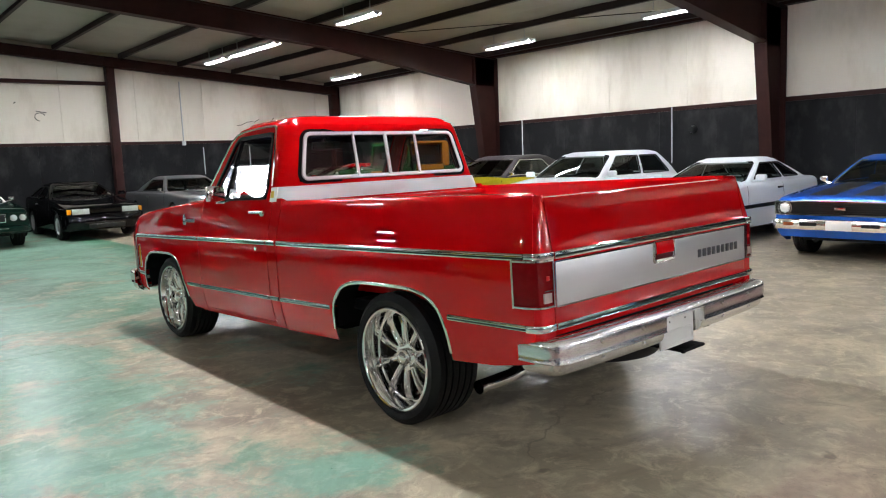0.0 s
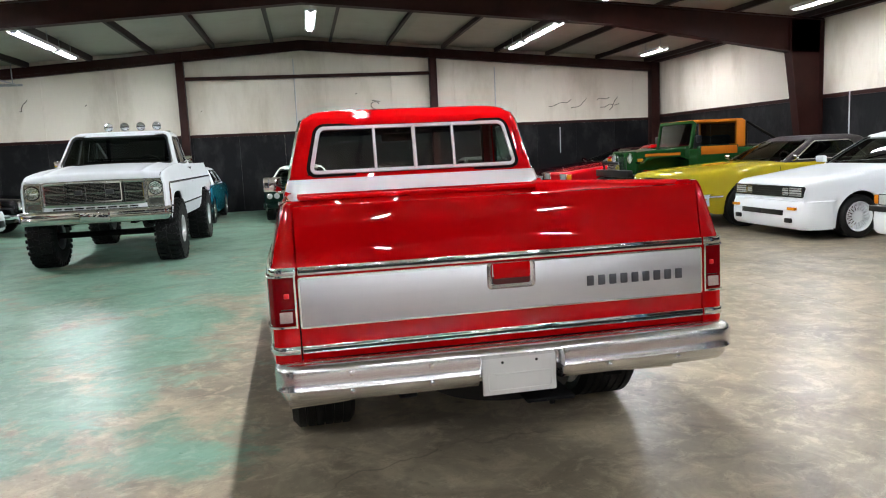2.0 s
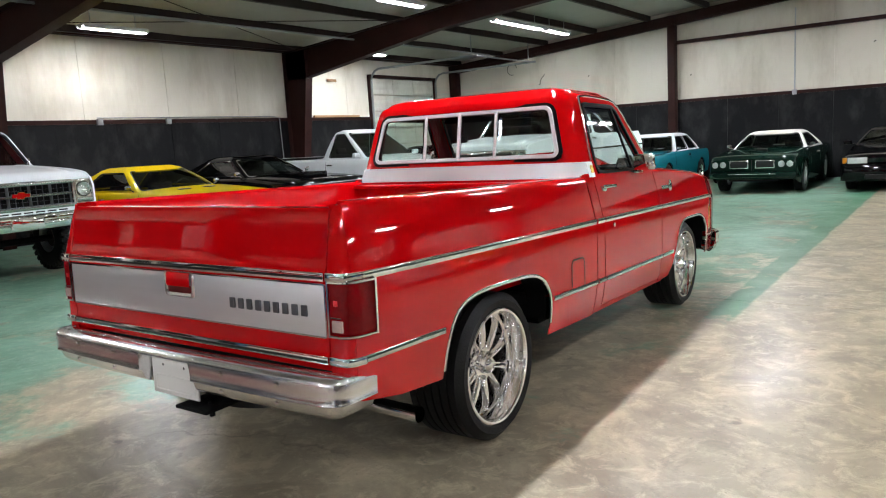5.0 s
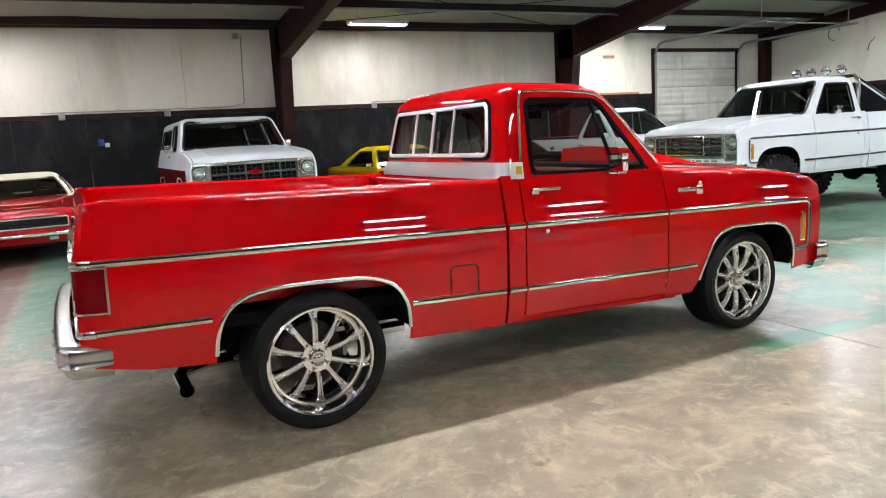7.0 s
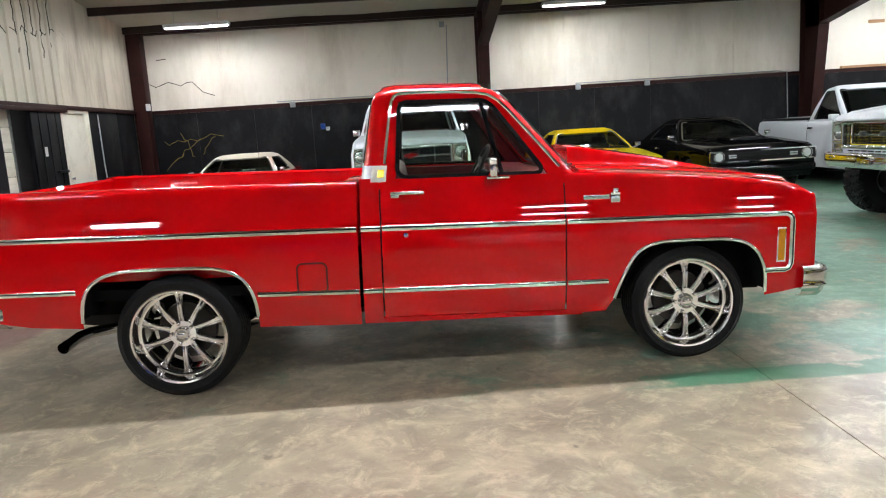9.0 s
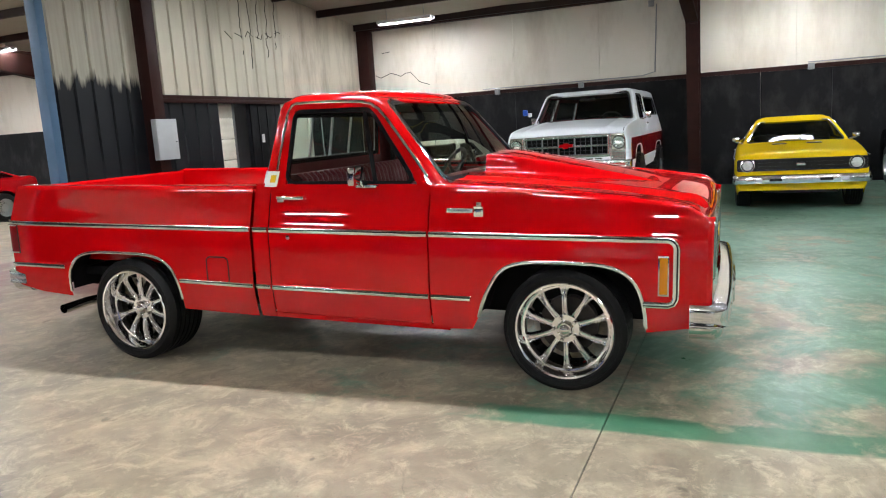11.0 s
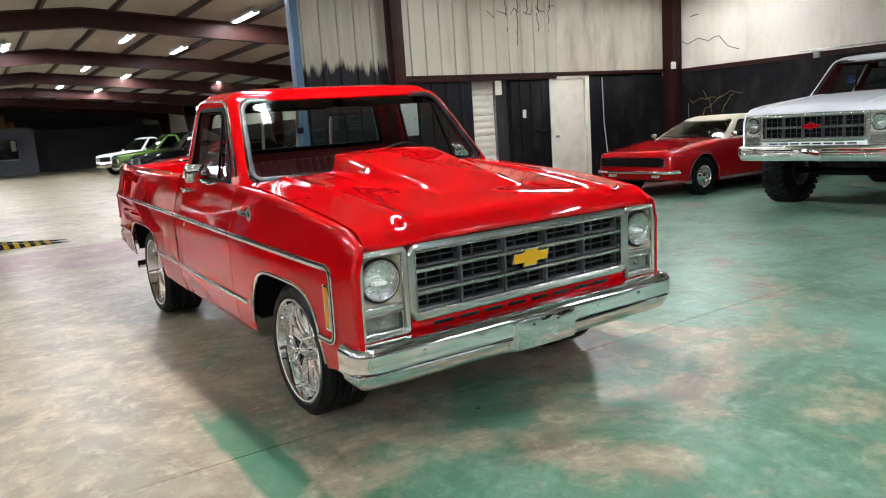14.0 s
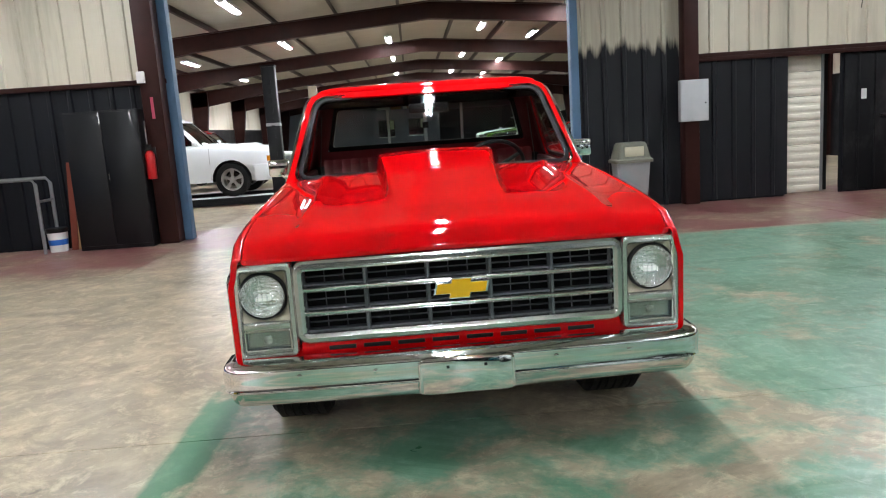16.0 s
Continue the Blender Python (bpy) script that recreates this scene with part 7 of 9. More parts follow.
car("muscle_coupe", "bright yellow muscle coupe with black grille and hood vents", "car", (-4.28, 7.54), -90, size=0.93, sp=dict(
    W=0.92, fo=0.92, wb=2.82, ro=1.05, nose=0.87, cowl=0.97, belt=0.96, deck=0.96, roof=1.36, ya=-0.62, yr=-1.25, yc=-2.35, yd=-3.15, wr=0.56, wbelt=0.8, classic=True, paint=P_YEL, R=0.34, rim=0.2, rimw=0.22, style="five",
    grille=(0.86, 0.63, 0.79, 2, 0, M_TRIMBLK, M_TRIMBLK), lamps=(RING(0.72, 0.71, 0.085),), bumper=(0.42, 0.56, M_CHROME, 0.93, 0.05), inserts=((0.25, 0.42, 0.47, 0.51, M_TRIMBLK), (0.52, 0.62, 0.46, 0.52, LC)),
    strip=(0.80, 0.006, M_TRIMBLK), scoop=((-0.36, -0.14, -0.25, -0.13, 0.012, M_TRIMBLK), (0.14, 0.36, -0.25, -0.13, 0.012, M_TRIMBLK)), seal=M_CHROME,
    extra=(("grille_badge", (-0.06, 0.06, 0.915, 0.94, 0.69, 0.73, 0.004), M_CHROME, "plain chrome badge"),)))
car("muscle_coupe", "glossy black muscle coupe with a flat hood scoop", "car", (-4.55, 10.0), -90, dict(
    W=0.91, fo=0.92, wb=2.74, ro=1.1, nose=0.86, cowl=0.95, belt=0.94, deck=0.93, roof=1.33, ya=-0.6, yr=-1.2, yc=-2.2, yd=-3.0, wr=0.55, wbelt=0.79, classic=True, paint=P_BLK, R=0.33, rim=0.19, style="disc",
    grille=(0.86, 0.62, 0.79, 1, 1, M_CHROME, M_TRIMBLK), lamps=(RING(0.72, 0.705, 0.08), ("rect", 0.5, 0.705, 0.07, 0.035, LC)), bumper=(0.42, 0.54, P_BLK, 0.91, 0.05), scoop=((-0.3, 0.3, -0.2, 0.35, 0.06, P_BLK),), seal=M_CHROME))
car("pickup_truck", "white nineties sport pickup with a flat bed cover", "pickup truck", (-4.05, 12.85), -90, dict(
    W=0.98, fo=0.92, wb=3.05, ro=1.1, nose=1.0, cowl=1.15, belt=1.15, deck=1.17, tail=1.12, zb=0.3, roof=1.76, ya=-0.55, yr=-1.25, yc=-1.75, yd=-1.98, wr=0.62, wbelt=0.86, paint=P_WHT, R=0.37, rim=0.24, rimw=0.25, style="five",
    rim_mat=M_CHROME, glass=G_DARK, sides=((0.12, 0.93),), crown=0.05, flat_front=0.2, grille=(0.34, 0.72, 0.9, 3, 0, P_WHT, M_CHROME), lamps=(("rect", 0.63, 0.81, 0.2, 0.075, LC), ("ind", 0.86, 0.80, 0.05, 0.06, M_LENS_AMB)),
    bumper=(0.32, 0.68, P_WHT, 0.98, 0.06), inserts=((0.0, 0.35, 0.36, 0.47, M_TRIMBLK), (0.55, 0.75, 0.4, 0.52, M_TRIMBLK)), extra=(("bed_cover", (-0.86, 0.86, -4.1, -2.1, 1.17, 1.215, 0.01), M_TRIMBLK, "black flat bed cover"),)))
k10 = thing("pickup_truck", pose(-0.48, 13.5, 0, 0, 0, 180), "white lifted square-bodied pickup with four roof lamps", "pickup truck", "parked cars")
square_pickup(k10, P_WHT, dict(front_axle=2.985, lift=0.2, glass=G_TINT, badge=None, bars=1, grille_mat=M_SILV, div_mat=M_TRIMBLK, fine=True, wind=G_DARK, side_trim=True, gate_panel=P_WHT, trim_in=M_INT, seat_mat=M_INT, dash=M_INT, drip=False,
              wheel=dict(R=0.44, rim=0.2, width=0.32, style="disc", rim_mat=M_ALU, mud=True), track=0.84, lip=P_WHT))
bm = closed_ribbon(bmesh.new(), [(x, 3.70, z + 0.2) for x, z in round_rect(-0.36, 0.36, 0.735, 0.985, 0.02, 3)], rect_sec(0.03, 0.011), (0, 1, 0))
part("grille_guard", bm, M_CHROME, k10, "chrome frame before the grille")
for x in (-0.2, 0.2):
    part("fog_lamp", boxed(x - 0.05, x + 0.05, 3.66, 3.70, 1.03, 1.09, 0.01), M_DKGREY, k10)
bm = tube(bmesh.new(), [(-0.66, 0.88, 1.42), (-0.64, 0.88, 1.87), (-0.58, 0.88, 1.94), (0.58, 0.88, 1.94), (0.64, 0.88, 1.87), (0.66, 0.88, 1.42)], 0.032, 10)
for s in (1, -1):
    tube(bm, [(s * 0.64, 0.88, 1.89), (s * 0.66, -0.1, 1.44)], 0.028, 8)
bar = part("roll_bar", bm, M_CHROME, k10, "polished roll bar behind the cab")
for x in (-0.39, -0.13, 0.13, 0.39):
    part("roof_lamp", lathe(bmesh.new(), [(0.83, 0.0), (0.84, 0.04), (0.9, 0.07), (0.93, 0.073), (0.935, 0.066)], "y", 20, (x, 0, 2.055)), M_CHROME, bar, "round chrome off-road lamp")
    part("roof_lamp_lens", lathe(bmesh.new(), [(0.93, 0.068), (0.942, 0.04), (0.945, 0)], "y", 20, (x, 0, 2.055)), M_REFL, bar)
    part("lamp_guard", boxed(x - 0.066, x + 0.066, 0.944, 0.95, 2.049, 2.061), M_TRIMBLK, bar)
car("sedan", "teal sixties sedan with a white roof", "car", (-0.5, 16.6), 180, size=0.87, sp=dict(
    W=0.92, fo=0.9, wb=2.85, ro=1.1, nose=0.9, cowl=1.0, belt=0.99, deck=0.98, roof=1.45, ya=-0.6, yr=-1.1, yc=-2.5, yd=-3.0, wr=0.6, wbelt=0.82, paint=P_TEAL, top=P_WHT, zb=0.26, R=0.34, rim=0.2, style="disc", rim_mat=M_CHROME, sides=((0.08, 0.45), (0.5, 0.95)), classic=True, seal=M_CHROME,
    lamps=(RING(0.6, 0.7, 0.075), RING(0.78, 0.7, 0.075)), grille=(0.48, 0.62, 0.78, 4, 0, M_CHROME, M_CHROME), bumper=(0.4, 0.54, M_CHROME, 0.92, 0.06)))
car("sedan", "dark blue-black coupe before the roll-up door", "car", (-4.5, 16.6), -90, dict(paint=P_BLK, roof=1.3, lamps=(RING(0.65, 0.66, 0.08),), bumper=(0.4, 0.5, M_CHROME, 0.88, 0.05), grille=(0.5, 0.6, 0.72, 2, 0, M_CHROME, M_TRIMBLK)))

# north row, noses to the south
car("muscle_coupe", "dark green muscle coupe with a white vinyl roof", "car", (2.27, 16.5), 180, size=0.9, sp=dict(
    W=0.95, fo=0.98, wb=2.84, ro=1.15, nose=0.84, cowl=0.95, belt=0.94, deck=0.94, roof=1.33, ya=-0.62, yr=-1.2, yc=-2.4, yd=-3.1, wr=0.57, wbelt=0.82, classic=True, paint=P_GRN, top=mat("white_vinyl_roof", rgb("d5d3c9"), 0.55), R=0.34, rim=0.2, style="five",
    lamps=(RING(0.61, 0.66, 0.062), RING(0.78, 0.66, 0.062), ("ind", 0.68, 0.42, 0.08, 0.03, LC)), grille=(0.02, 0.5, 0.78, 0, 0, P_GRN, P_GRN), bumper=(0.36, 0.5, P_GRN, 0.95, 0.04),
    extra=(("grille_frame", (-0.475, -0.065, 0.93, 0.988, 0.565, 0.755, 0.02), M_CHROME, "thin chrome grille frame"), ("grille_frame", (0.065, 0.475, 0.93, 0.988, 0.565, 0.755, 0.02), M_CHROME, "thin chrome grille frame"), ("grille_opening", (-0.46, -0.08, 0.93, 0.993, 0.58, 0.74, 0.02), M_TRIMBLK, "black split grille"), ("grille_opening", (0.08, 0.46, 0.93, 0.993, 0.58, 0.74, 0.02), M_TRIMBLK, "black split grille"), ("lower_strip", (-0.5, 0.5, 0.98, 1.04, 0.44, 0.455, 0.004), M_CHROME, "thin chrome strip"), ("hood_opening", (-0.12, 0.12, -0.1, 0.1, 0.94, 0.975, 0.02), M_TRIMBLK, ""))))
FOX = dict(W=0.87, fo=0.92, wb=2.55, ro=0.95, nose=0.78, cowl=0.95, belt=0.95, deck=0.98, tail=0.92, roof=1.32, ya=-0.68, yr=-1.4, yc=-2.35, yd=-3.2, wr=0.55, wbelt=0.78, R=0.32, rim=0.2, style="five", flat_front=0.5, sides=((0.05, 0.42), (0.46, 0.95)),
           lamps=(("rect", 0.55, 0.68, 0.19, 0.068, LC), ("ind", 0.79, 0.68, 0.045, 0.06, M_LENS_AMB)), bumper=(0.24, 0.6, None, 0.88, 0.05))


def fox(paint_m, **k):
    d = dict(FOX)
    d["paint"] = paint_m
    d["bumper"] = (0.24, 0.6, paint_m, 0.88, 0.05)
    d["handle"] = M_TRIMBLK
    d.update(k)
    return d


car("hatchback", "black eighties sport hatchback with fog lamps", "car", (4.56, 16.75), 180, size=0.88, sp=fox(P_BLK, lamps=FOX["lamps"] + (("ind", 0.6, 0.42, 0.075, 0.05, LC),), inserts=((0.0, 0.4, 0.28, 0.38, M_TRIMBLK),)))
car("muscle_coupe", "silver muscle coupe with black hood stripes", "car", (7.0, 16.55), 180, size=0.88, sp=dict(
    W=0.95, fo=0.95, wb=2.84, ro=1.15, nose=0.86, cowl=0.97, belt=0.96, deck=0.95, roof=1.36, ya=-0.62, yr=-1.2, yc=-2.4, yd=-3.1, wr=0.57, wbelt=0.82, classic=True, paint=P_SIL, R=0.34, rim=0.21, style="five", rim_mat=M_CHROME,
    lamps=(RING(0.62, 0.68, 0.075), RING(0.81, 0.68, 0.075)), grille=(0.5, 0.57, 0.77, 5, 0, M_CHROME, M_SILV), bumper=(0.38, 0.52, M_CHROME, 0.96, 0.06), stripes=((-0.5, -0.2, M_TRIMBLK), (0.2, 0.5, M_TRIMBLK)), scoop=((-0.25, 0.25, -0.2, 0.3, 0.035, P_SIL),), seal=M_CHROME))

# east row, noses to the west
car("muscle_coupe", "metallic blue muscle coupe with dark hood stripes", "car", (9.63, 3.3), 90, size=0.86, sp=dict(
    W=0.92, fo=0.92, wb=2.82, ro=1.05, nose=0.88, cowl=0.99, belt=0.97, deck=0.97, roof=1.38, ya=-0.62, yr=-1.25, yc=-2.35, yd=-3.15, wr=0.56, wbelt=0.8, classic=True, paint=P_BLUE, R=0.34, rim=0.2, rimw=0.22, style="five",
    grille=(0.86, 0.64, 0.82, 5, 0, M_CHROME, M_TRIMBLK), lamps=(RING(0.73, 0.73, 0.085),), bumper=(0.42, 0.58, M_CHROME, 0.93, 0.05), inserts=((0.28, 0.5, 0.49, 0.54, M_TRIMBLK), (0.6, 0.72, 0.49, 0.535, mat("faded_amber_lens", rgb("8a4a2c"), 0.25, 0, 0.6))),
    stripes=((-0.45, -0.12, M_TRIMBLK), (0.12, 0.45, M_TRIMBLK)), seal=M_CHROME, extra=(("grille_badge", (-0.07, 0.07, 0.925, 0.945, 0.71, 0.75, 0.004), M_CHROME, "plain chrome badge"), ("plate", (-0.16, 0.16, 0.97, 0.99, 0.44, 0.57, 0.004), M_PLATE, "blank pale plate"))))
car("hatchback", "white eighties sport coupe with black bumper strips", "car", (9.66, 5.85), 90, size=0.9, sp=fox(P_WHT, top=P_WHT, sides=((0.42, 0.95), (0.08, 0.38)), yd=-3.0, yc=-2.3, deck=0.95, strip=(0.56, 0.03, M_TRIMBLK), style="five",
    extra=(("bumper_side_strip", (0.85, 0.893, 0.42, 0.93, 0.53, 0.6, 0.01), M_TRIMBLK, "black bumper strip"), ("bumper_side_strip", (-0.893, -0.85, 0.42, 0.93, 0.53, 0.6, 0.01), M_TRIMBLK, "black bumper strip"), ("front_strip", (-0.84, -0.36, 0.9, 0.988, 0.53, 0.6, 0.01), M_TRIMBLK, "black bumper strip"), ("front_strip", (0.36, 0.84, 0.9, 0.988, 0.53, 0.6, 0.01), M_TRIMBLK, "black bumper strip"), ("plate", (-0.17, 0.17, 0.96, 0.99, 0.42, 0.56, 0.006), M_TRIMBLK, "empty black plate holder"), ("badge_slot", (-0.14, 0.14, 0.9, 0.93, 0.7, 0.73, 0.01), M_TRIMBLK, ""))))
car("hatchback", "white square hatchback with white lattice wheels", "car", (9.5, 8.4), 90, dict(
    W=0.83, fo=0.8, wb=2.42, ro=0.75, nose=0.79, cowl=0.94, belt=0.94, deck=0.97, tail=0.92, roof=1.37, tuck=0.04, ya=-0.55, yr=-1.15, yc=-2.75, yd=-3.1, wr=0.56, wbelt=0.76, zb=0.15, paint=P_WHT, R=0.29, rim=0.2, rimw=0.2, style="mesh", rim_mat=P_WHT, glass=G_TINT, sides=((0.08, 0.46), (0.5, 0.95)),
    grille=(0.75, 0.58, 0.71, 3, 0, M_TRIMBLK, M_TRIMBLK), lamps=(("rect", 0.6, 0.645, 0.12, 0.055, LC), ("rect", 0.4, 0.645, 0.055, 0.045, LC)), lamp_trim=M_CHROME, bumper=(0.15, 0.52, P_WHT, 0.84, 0.07), inserts=((0.0, 0.45, 0.33, 0.4, M_TRIMBLK), (0.5, 0.62, 0.24, 0.3, M_TRIMBLK), (0.55, 0.7, 0.41, 0.45, M_LENS_AMB))))
car("sedan", "mustard seventies coupe with a black vinyl roof", "car", (9.15, 10.5), 90, dict(
    W=0.97, fo=1.05, wb=2.9, ro=1.3, nose=0.87, cowl=0.98, belt=0.97, deck=0.96, roof=1.36, ya=-0.62, yr=-1.25, yc=-2.4, yd=-3.0, wr=0.58, wbelt=0.83, classic=True, paint=P_MUST, top=P_VINYL, R=0.34, rim=0.2, style="five", sides=((0.3, 0.95),),
    grille=(0.42, 0.6, 0.78, 3, 6, M_CHROME, M_CHROME), lamps=(RING(0.58, 0.69, 0.075), RING(0.78, 0.69, 0.075)), bumper=(0.36, 0.54, M_CHROME, 0.98, 0.08), strip=(0.5, 0.012, M_CHROME), seal=M_CHROME))
car("hatchback", "red eighties sport hatchback with black strip", "car", (9.1, 15.75), 90, fox(P_CRIM, strip=(0.52, 0.025, M_TRIMBLK)))
car("sports_car", "dark maroon wedge-shaped sports car by the wall", "car", (9.3, 17.8), 90, dict(
    W=0.9, fo=1.0, wb=2.5, ro=0.9, nose=0.74, cowl=0.92, belt=0.92, deck=0.95, roof=1.25, ya=-0.6, yr=-1.35, yc=-2.0, yd=-3.0, paint=P_MAR, lamps=(("rect", 0.6, 0.6, 0.16, 0.05, LC),), bumper=(0.24, 0.52, P_MAR, 0.9, 0.05), flat_front=0.4))


def jeep(at, rz):
    root = thing("off_road_vehicle", pose(at[0], at[1], 0, 0, 0, rz), "green and orange boxy off-road vehicle with a hard top", "off-road vehicle", "parked cars")
    L = 0.22
    part("tub", boxed(-0.72, 0.72, -2.9, -0.55, 0.42 + L, 1.0 + L, 0.03), P_JEEP, root)
    bm = prism(bmesh.new(), [(-0.6, 0.62 + L), (0.45, 0.62 + L), (0.5, 0.95 + L), (0.42, 0.99 + L), (-0.6, 1.05 + L)], "x", -0.56, 0.56)
    hood = part("hood", bm, P_JEEP, root)
    shade(hood, 0.03, 3)
    for s in (1, -1):
        part("hood_decal", boxed(*sorted((s * 0.556, s * 0.566)), -0.45, 0.3, 0.86 + L, 0.94 + L), P_ORG, hood, "orange stripe along the hood side")
    gr = part("grille", boxed(-0.55, 0.55, 0.44, 0.52, 0.55 + L, 1.0 + L, 0.04), P_JEEP, root)
    for i in range(7):
        part("grille_slot", boxed(-0.2 + i * 0.06, -0.17 + i * 0.06, 0.505, 0.525, 0.62 + L, 0.9 + L, 0.008), M_TRIMBLK, gr)
    for s in (1, -1):
        hd = part("headlamp", lathe(bmesh.new(), [(0.48, 0.105), (0.54, 0.105), (0.55, 0.095), (0.535, 0.088)], "y", 20, (s * 0.38, 0, 0.86 + L)), M_CHROME, root, "round headlamp")
        part("lamp_lens", lathe(bmesh.new(), [(0.53, 0.09), (0.55, 0.05), (0.553, 0)], "y", 20, (s * 0.38, 0, 0.86 + L)), LC, hd)
        bm = bmesh.new()
        grid(bm, [[(s * 0.5, y, z), (s * 0.88, y, z - 0.01)] for y, z in ((0.5, 0.78 + L), (0.42, 0.86 + L), (0.2, 0.9 + L), (-0.3, 0.9 + L), (-0.48, 0.82 + L), (-0.55, 0.5 + L))])
        shade(part("front_fender", bm, P_JEEP, root), solid=0.03)
        part("fender_lamp", boxed(s * 0.72 - 0.05, s * 0.72 + 0.05, 0.44, 0.52, 0.8 + L, 0.86 + L, 0.01), M_LENS_AMB, root)
        part("rear_flare", boxed(*sorted((s * 0.7, s * 0.88)), -2.8, -1.95, 0.86 + L, 0.9 + L, 0.02), M_TRIMBLK, root)
        dr = part("cab_door", boxed(*sorted((s * 0.70, s * 0.735)), -1.62, -0.72, 0.55 + L, 1.05 + L, 0.02), P_JEEP, root)
        part("door_panel", boxed(*sorted((s * 0.733, s * 0.742)), -1.58, -0.8, 0.88 + L, 1.04 + L, 0.01), P_ORG, dr, "orange upper door panel")
        part("door_window", boxed(*sorted((s * 0.69, s * 0.70)), -1.55, -0.82, 1.07 + L, 1.47 + L), G_TINT, dr)
        part("mirror", boxed(*sorted((s * 0.78, s * 0.92)), -0.72, -0.66, 1.12 + L, 1.26 + L, 0.015), M_TRIMBLK, root)
        part("roll_bar", tube(bmesh.new(), [(s * 0.62, -1.85, 1.0 + L), (s * 0.62, -1.85, 1.5 + L), (s * 0.62, -2.7, 1.02 + L)], 0.035, 8), M_TRIMBLK, root)
    part("cargo_cover", boxed(-0.7, 0.7, -2.88, -1.8, 1.0 + L, 1.03 + L, 0.02), M_TRIMBLK, root)
    bm = closed_ribbon(bmesh.new(), [(x, -0.6 - (z - 1.0 - L) * 0.18, z) for x, z in round_rect(-0.68, 0.68, 1.02 + L, 1.52 + L, 0.05, 3)], [(-0.03, -0.03), (0.02, -0.03), (0.02, 0.03), (-0.03, 0.03)], (0, 1, 0.18))
    wf = part("windshield_frame", bm, P_JEEP, root)
    part("windshield", prism(bmesh.new(), [(-0.605, 1.04 + L), (-0.61, 1.04 + L), (-0.695, 1.5 + L), (-0.69, 1.5 + L)], "x", -0.64, 0.64), G_TINT, wf)
    top = boxed(-0.7, 0.7, -1.75, -0.68, 1.5 + L, 1.56 + L, 0.025)
    ht = part("hard_top", top, P_ORG, root, "burnt orange hard top")
    for s in (1, -1):
        part("top_pillar", boxed(*sorted((s * 0.66, s * 0.72)), -1.78, -1.58, 1.0 + L, 1.53 + L, 0.02), P_ORG, ht)
    part("top_back", boxed(-0.66, 0.66, -1.78, -1.72, 1.0 + L, 1.52 + L, 0.02), P_ORG, ht)
    for x in (-0.35, 0.35):
        part("seat", boxed(x - 0.22, x + 0.22, -1.55, -1.35, 0.75 + L, 1.25 + L, 0.05), M_INT, root)
    bm = boxed(-0.78, 0.78, 0.66, 0.78, 0.5 + L, 0.64 + L, 0.02)
    tube(bm, [(-0.4, 0.74, 0.62 + L), (-0.4, 0.76, 0.78 + L), (0.4, 0.76, 0.78 + L), (0.4, 0.74, 0.62 + L)], 0.03, 8)
    part("front_bumper", bm, M_TRIMBLK, root, "black steel bumper with a hoop")
    part("winch", lathe(bmesh.new(), [(-0.2, 0.0), (-0.2, 0.07), (0.2, 0.07), (0.2, 0.0)], "x", 14, (0, 0.7, 0.68 + L)), M_SILV, root)
    bm = boxed(-0.4, 0.4, -2.85, 0.7, 0.4 + L, 0.52 + L)
    part("chassis", bm, M_CHASSIS, root)
    for y in (0, -2.37):
        part("axle", tube(bmesh.new(), [(-0.7, y, 0.42), (0.7, y, 0.42)], 0.05, 10), M_CHASSIS, root)
        for s in (1, -1):
            part("spring", boxed(*sorted((s * 0.36, s * 0.43)), y - 0.4, y + 0.4, 0.48, 0.63), M_CHASSIS, root)
            make_wheel(root, (s * 0.74, y, 0.42), s, 0.42, 0.2, 0.3, "disc", M_ALU, True, 0.03)
    return root


jeep((9.25, 13.2), 90)

# far hall
FH = "cars of the far hall"
car("hatchback", "red eighties sport hatchback in the far hall", "car", (-1.0, -9.2), -90, fox(P_CRIM, strip=(0.5, 0.03, M_SILV), style="mesh"), FH)
car("muscle_coupe", "black sixties coupe in the far hall", "car", (-0.3, -12.3), -90, dict(paint=P_BLK, roof=1.33, lamps=(RING(0.6, 0.68, 0.075), RING(0.78, 0.68, 0.075)), grille=(0.45, 0.58, 0.76, 3, 0, M_CHROME, M_CHROME), bumper=(0.38, 0.5, M_CHROME, 0.9, 0.06), seal=M_CHROME), FH)
car("hatchback", "bright red sport hatchback with pale lamps", "car", (-0.5, -15.4), -90, fox(P_CRIM), FH)
PK = dict(W=0.97, fo=0.9, wb=3.1, ro=1.1, nose=1.02, cowl=1.15, belt=1.15, deck=1.17, tail=1.12, zb=0.34, roof=1.78, ya=-0.5, yr=-1.1, yc=-1.7, yd=-1.92, wr=0.66, wbelt=0.86, R=0.38, rim=0.22, rimw=0.24, sides=((0.12, 0.93),), crown=0.04,
          grille=(0.5, 0.72, 0.92, 3, 0, M_CHROME, M_CHROME), lamps=(("rect", 0.7, 0.82, 0.13, 0.08, LC),), bumper=(0.42, 0.62, M_CHROME, 0.97, 0.06))
car("pickup_truck", "black nineties pickup in the far hall", "pickup truck", (-0.9, -18.9), -90, dict(PK, paint=P_BLK), FH)
car("sedan", "dark grey sedan in the far hall", "car", (-1.0, -22.0), -90, dict(paint=paint("graphite_paint", "26282b"), lamps=(("rect", 0.6, 0.66, 0.15, 0.06, LC),), bumper=(0.25, 0.55, P_BLK, 0.9, 0.05)), FH)
car("pickup_truck", "olive green vintage pickup in the far hall", "pickup truck", (-1.2, -25.0), -90, dict(PK, paint=P_OLIVE), FH)
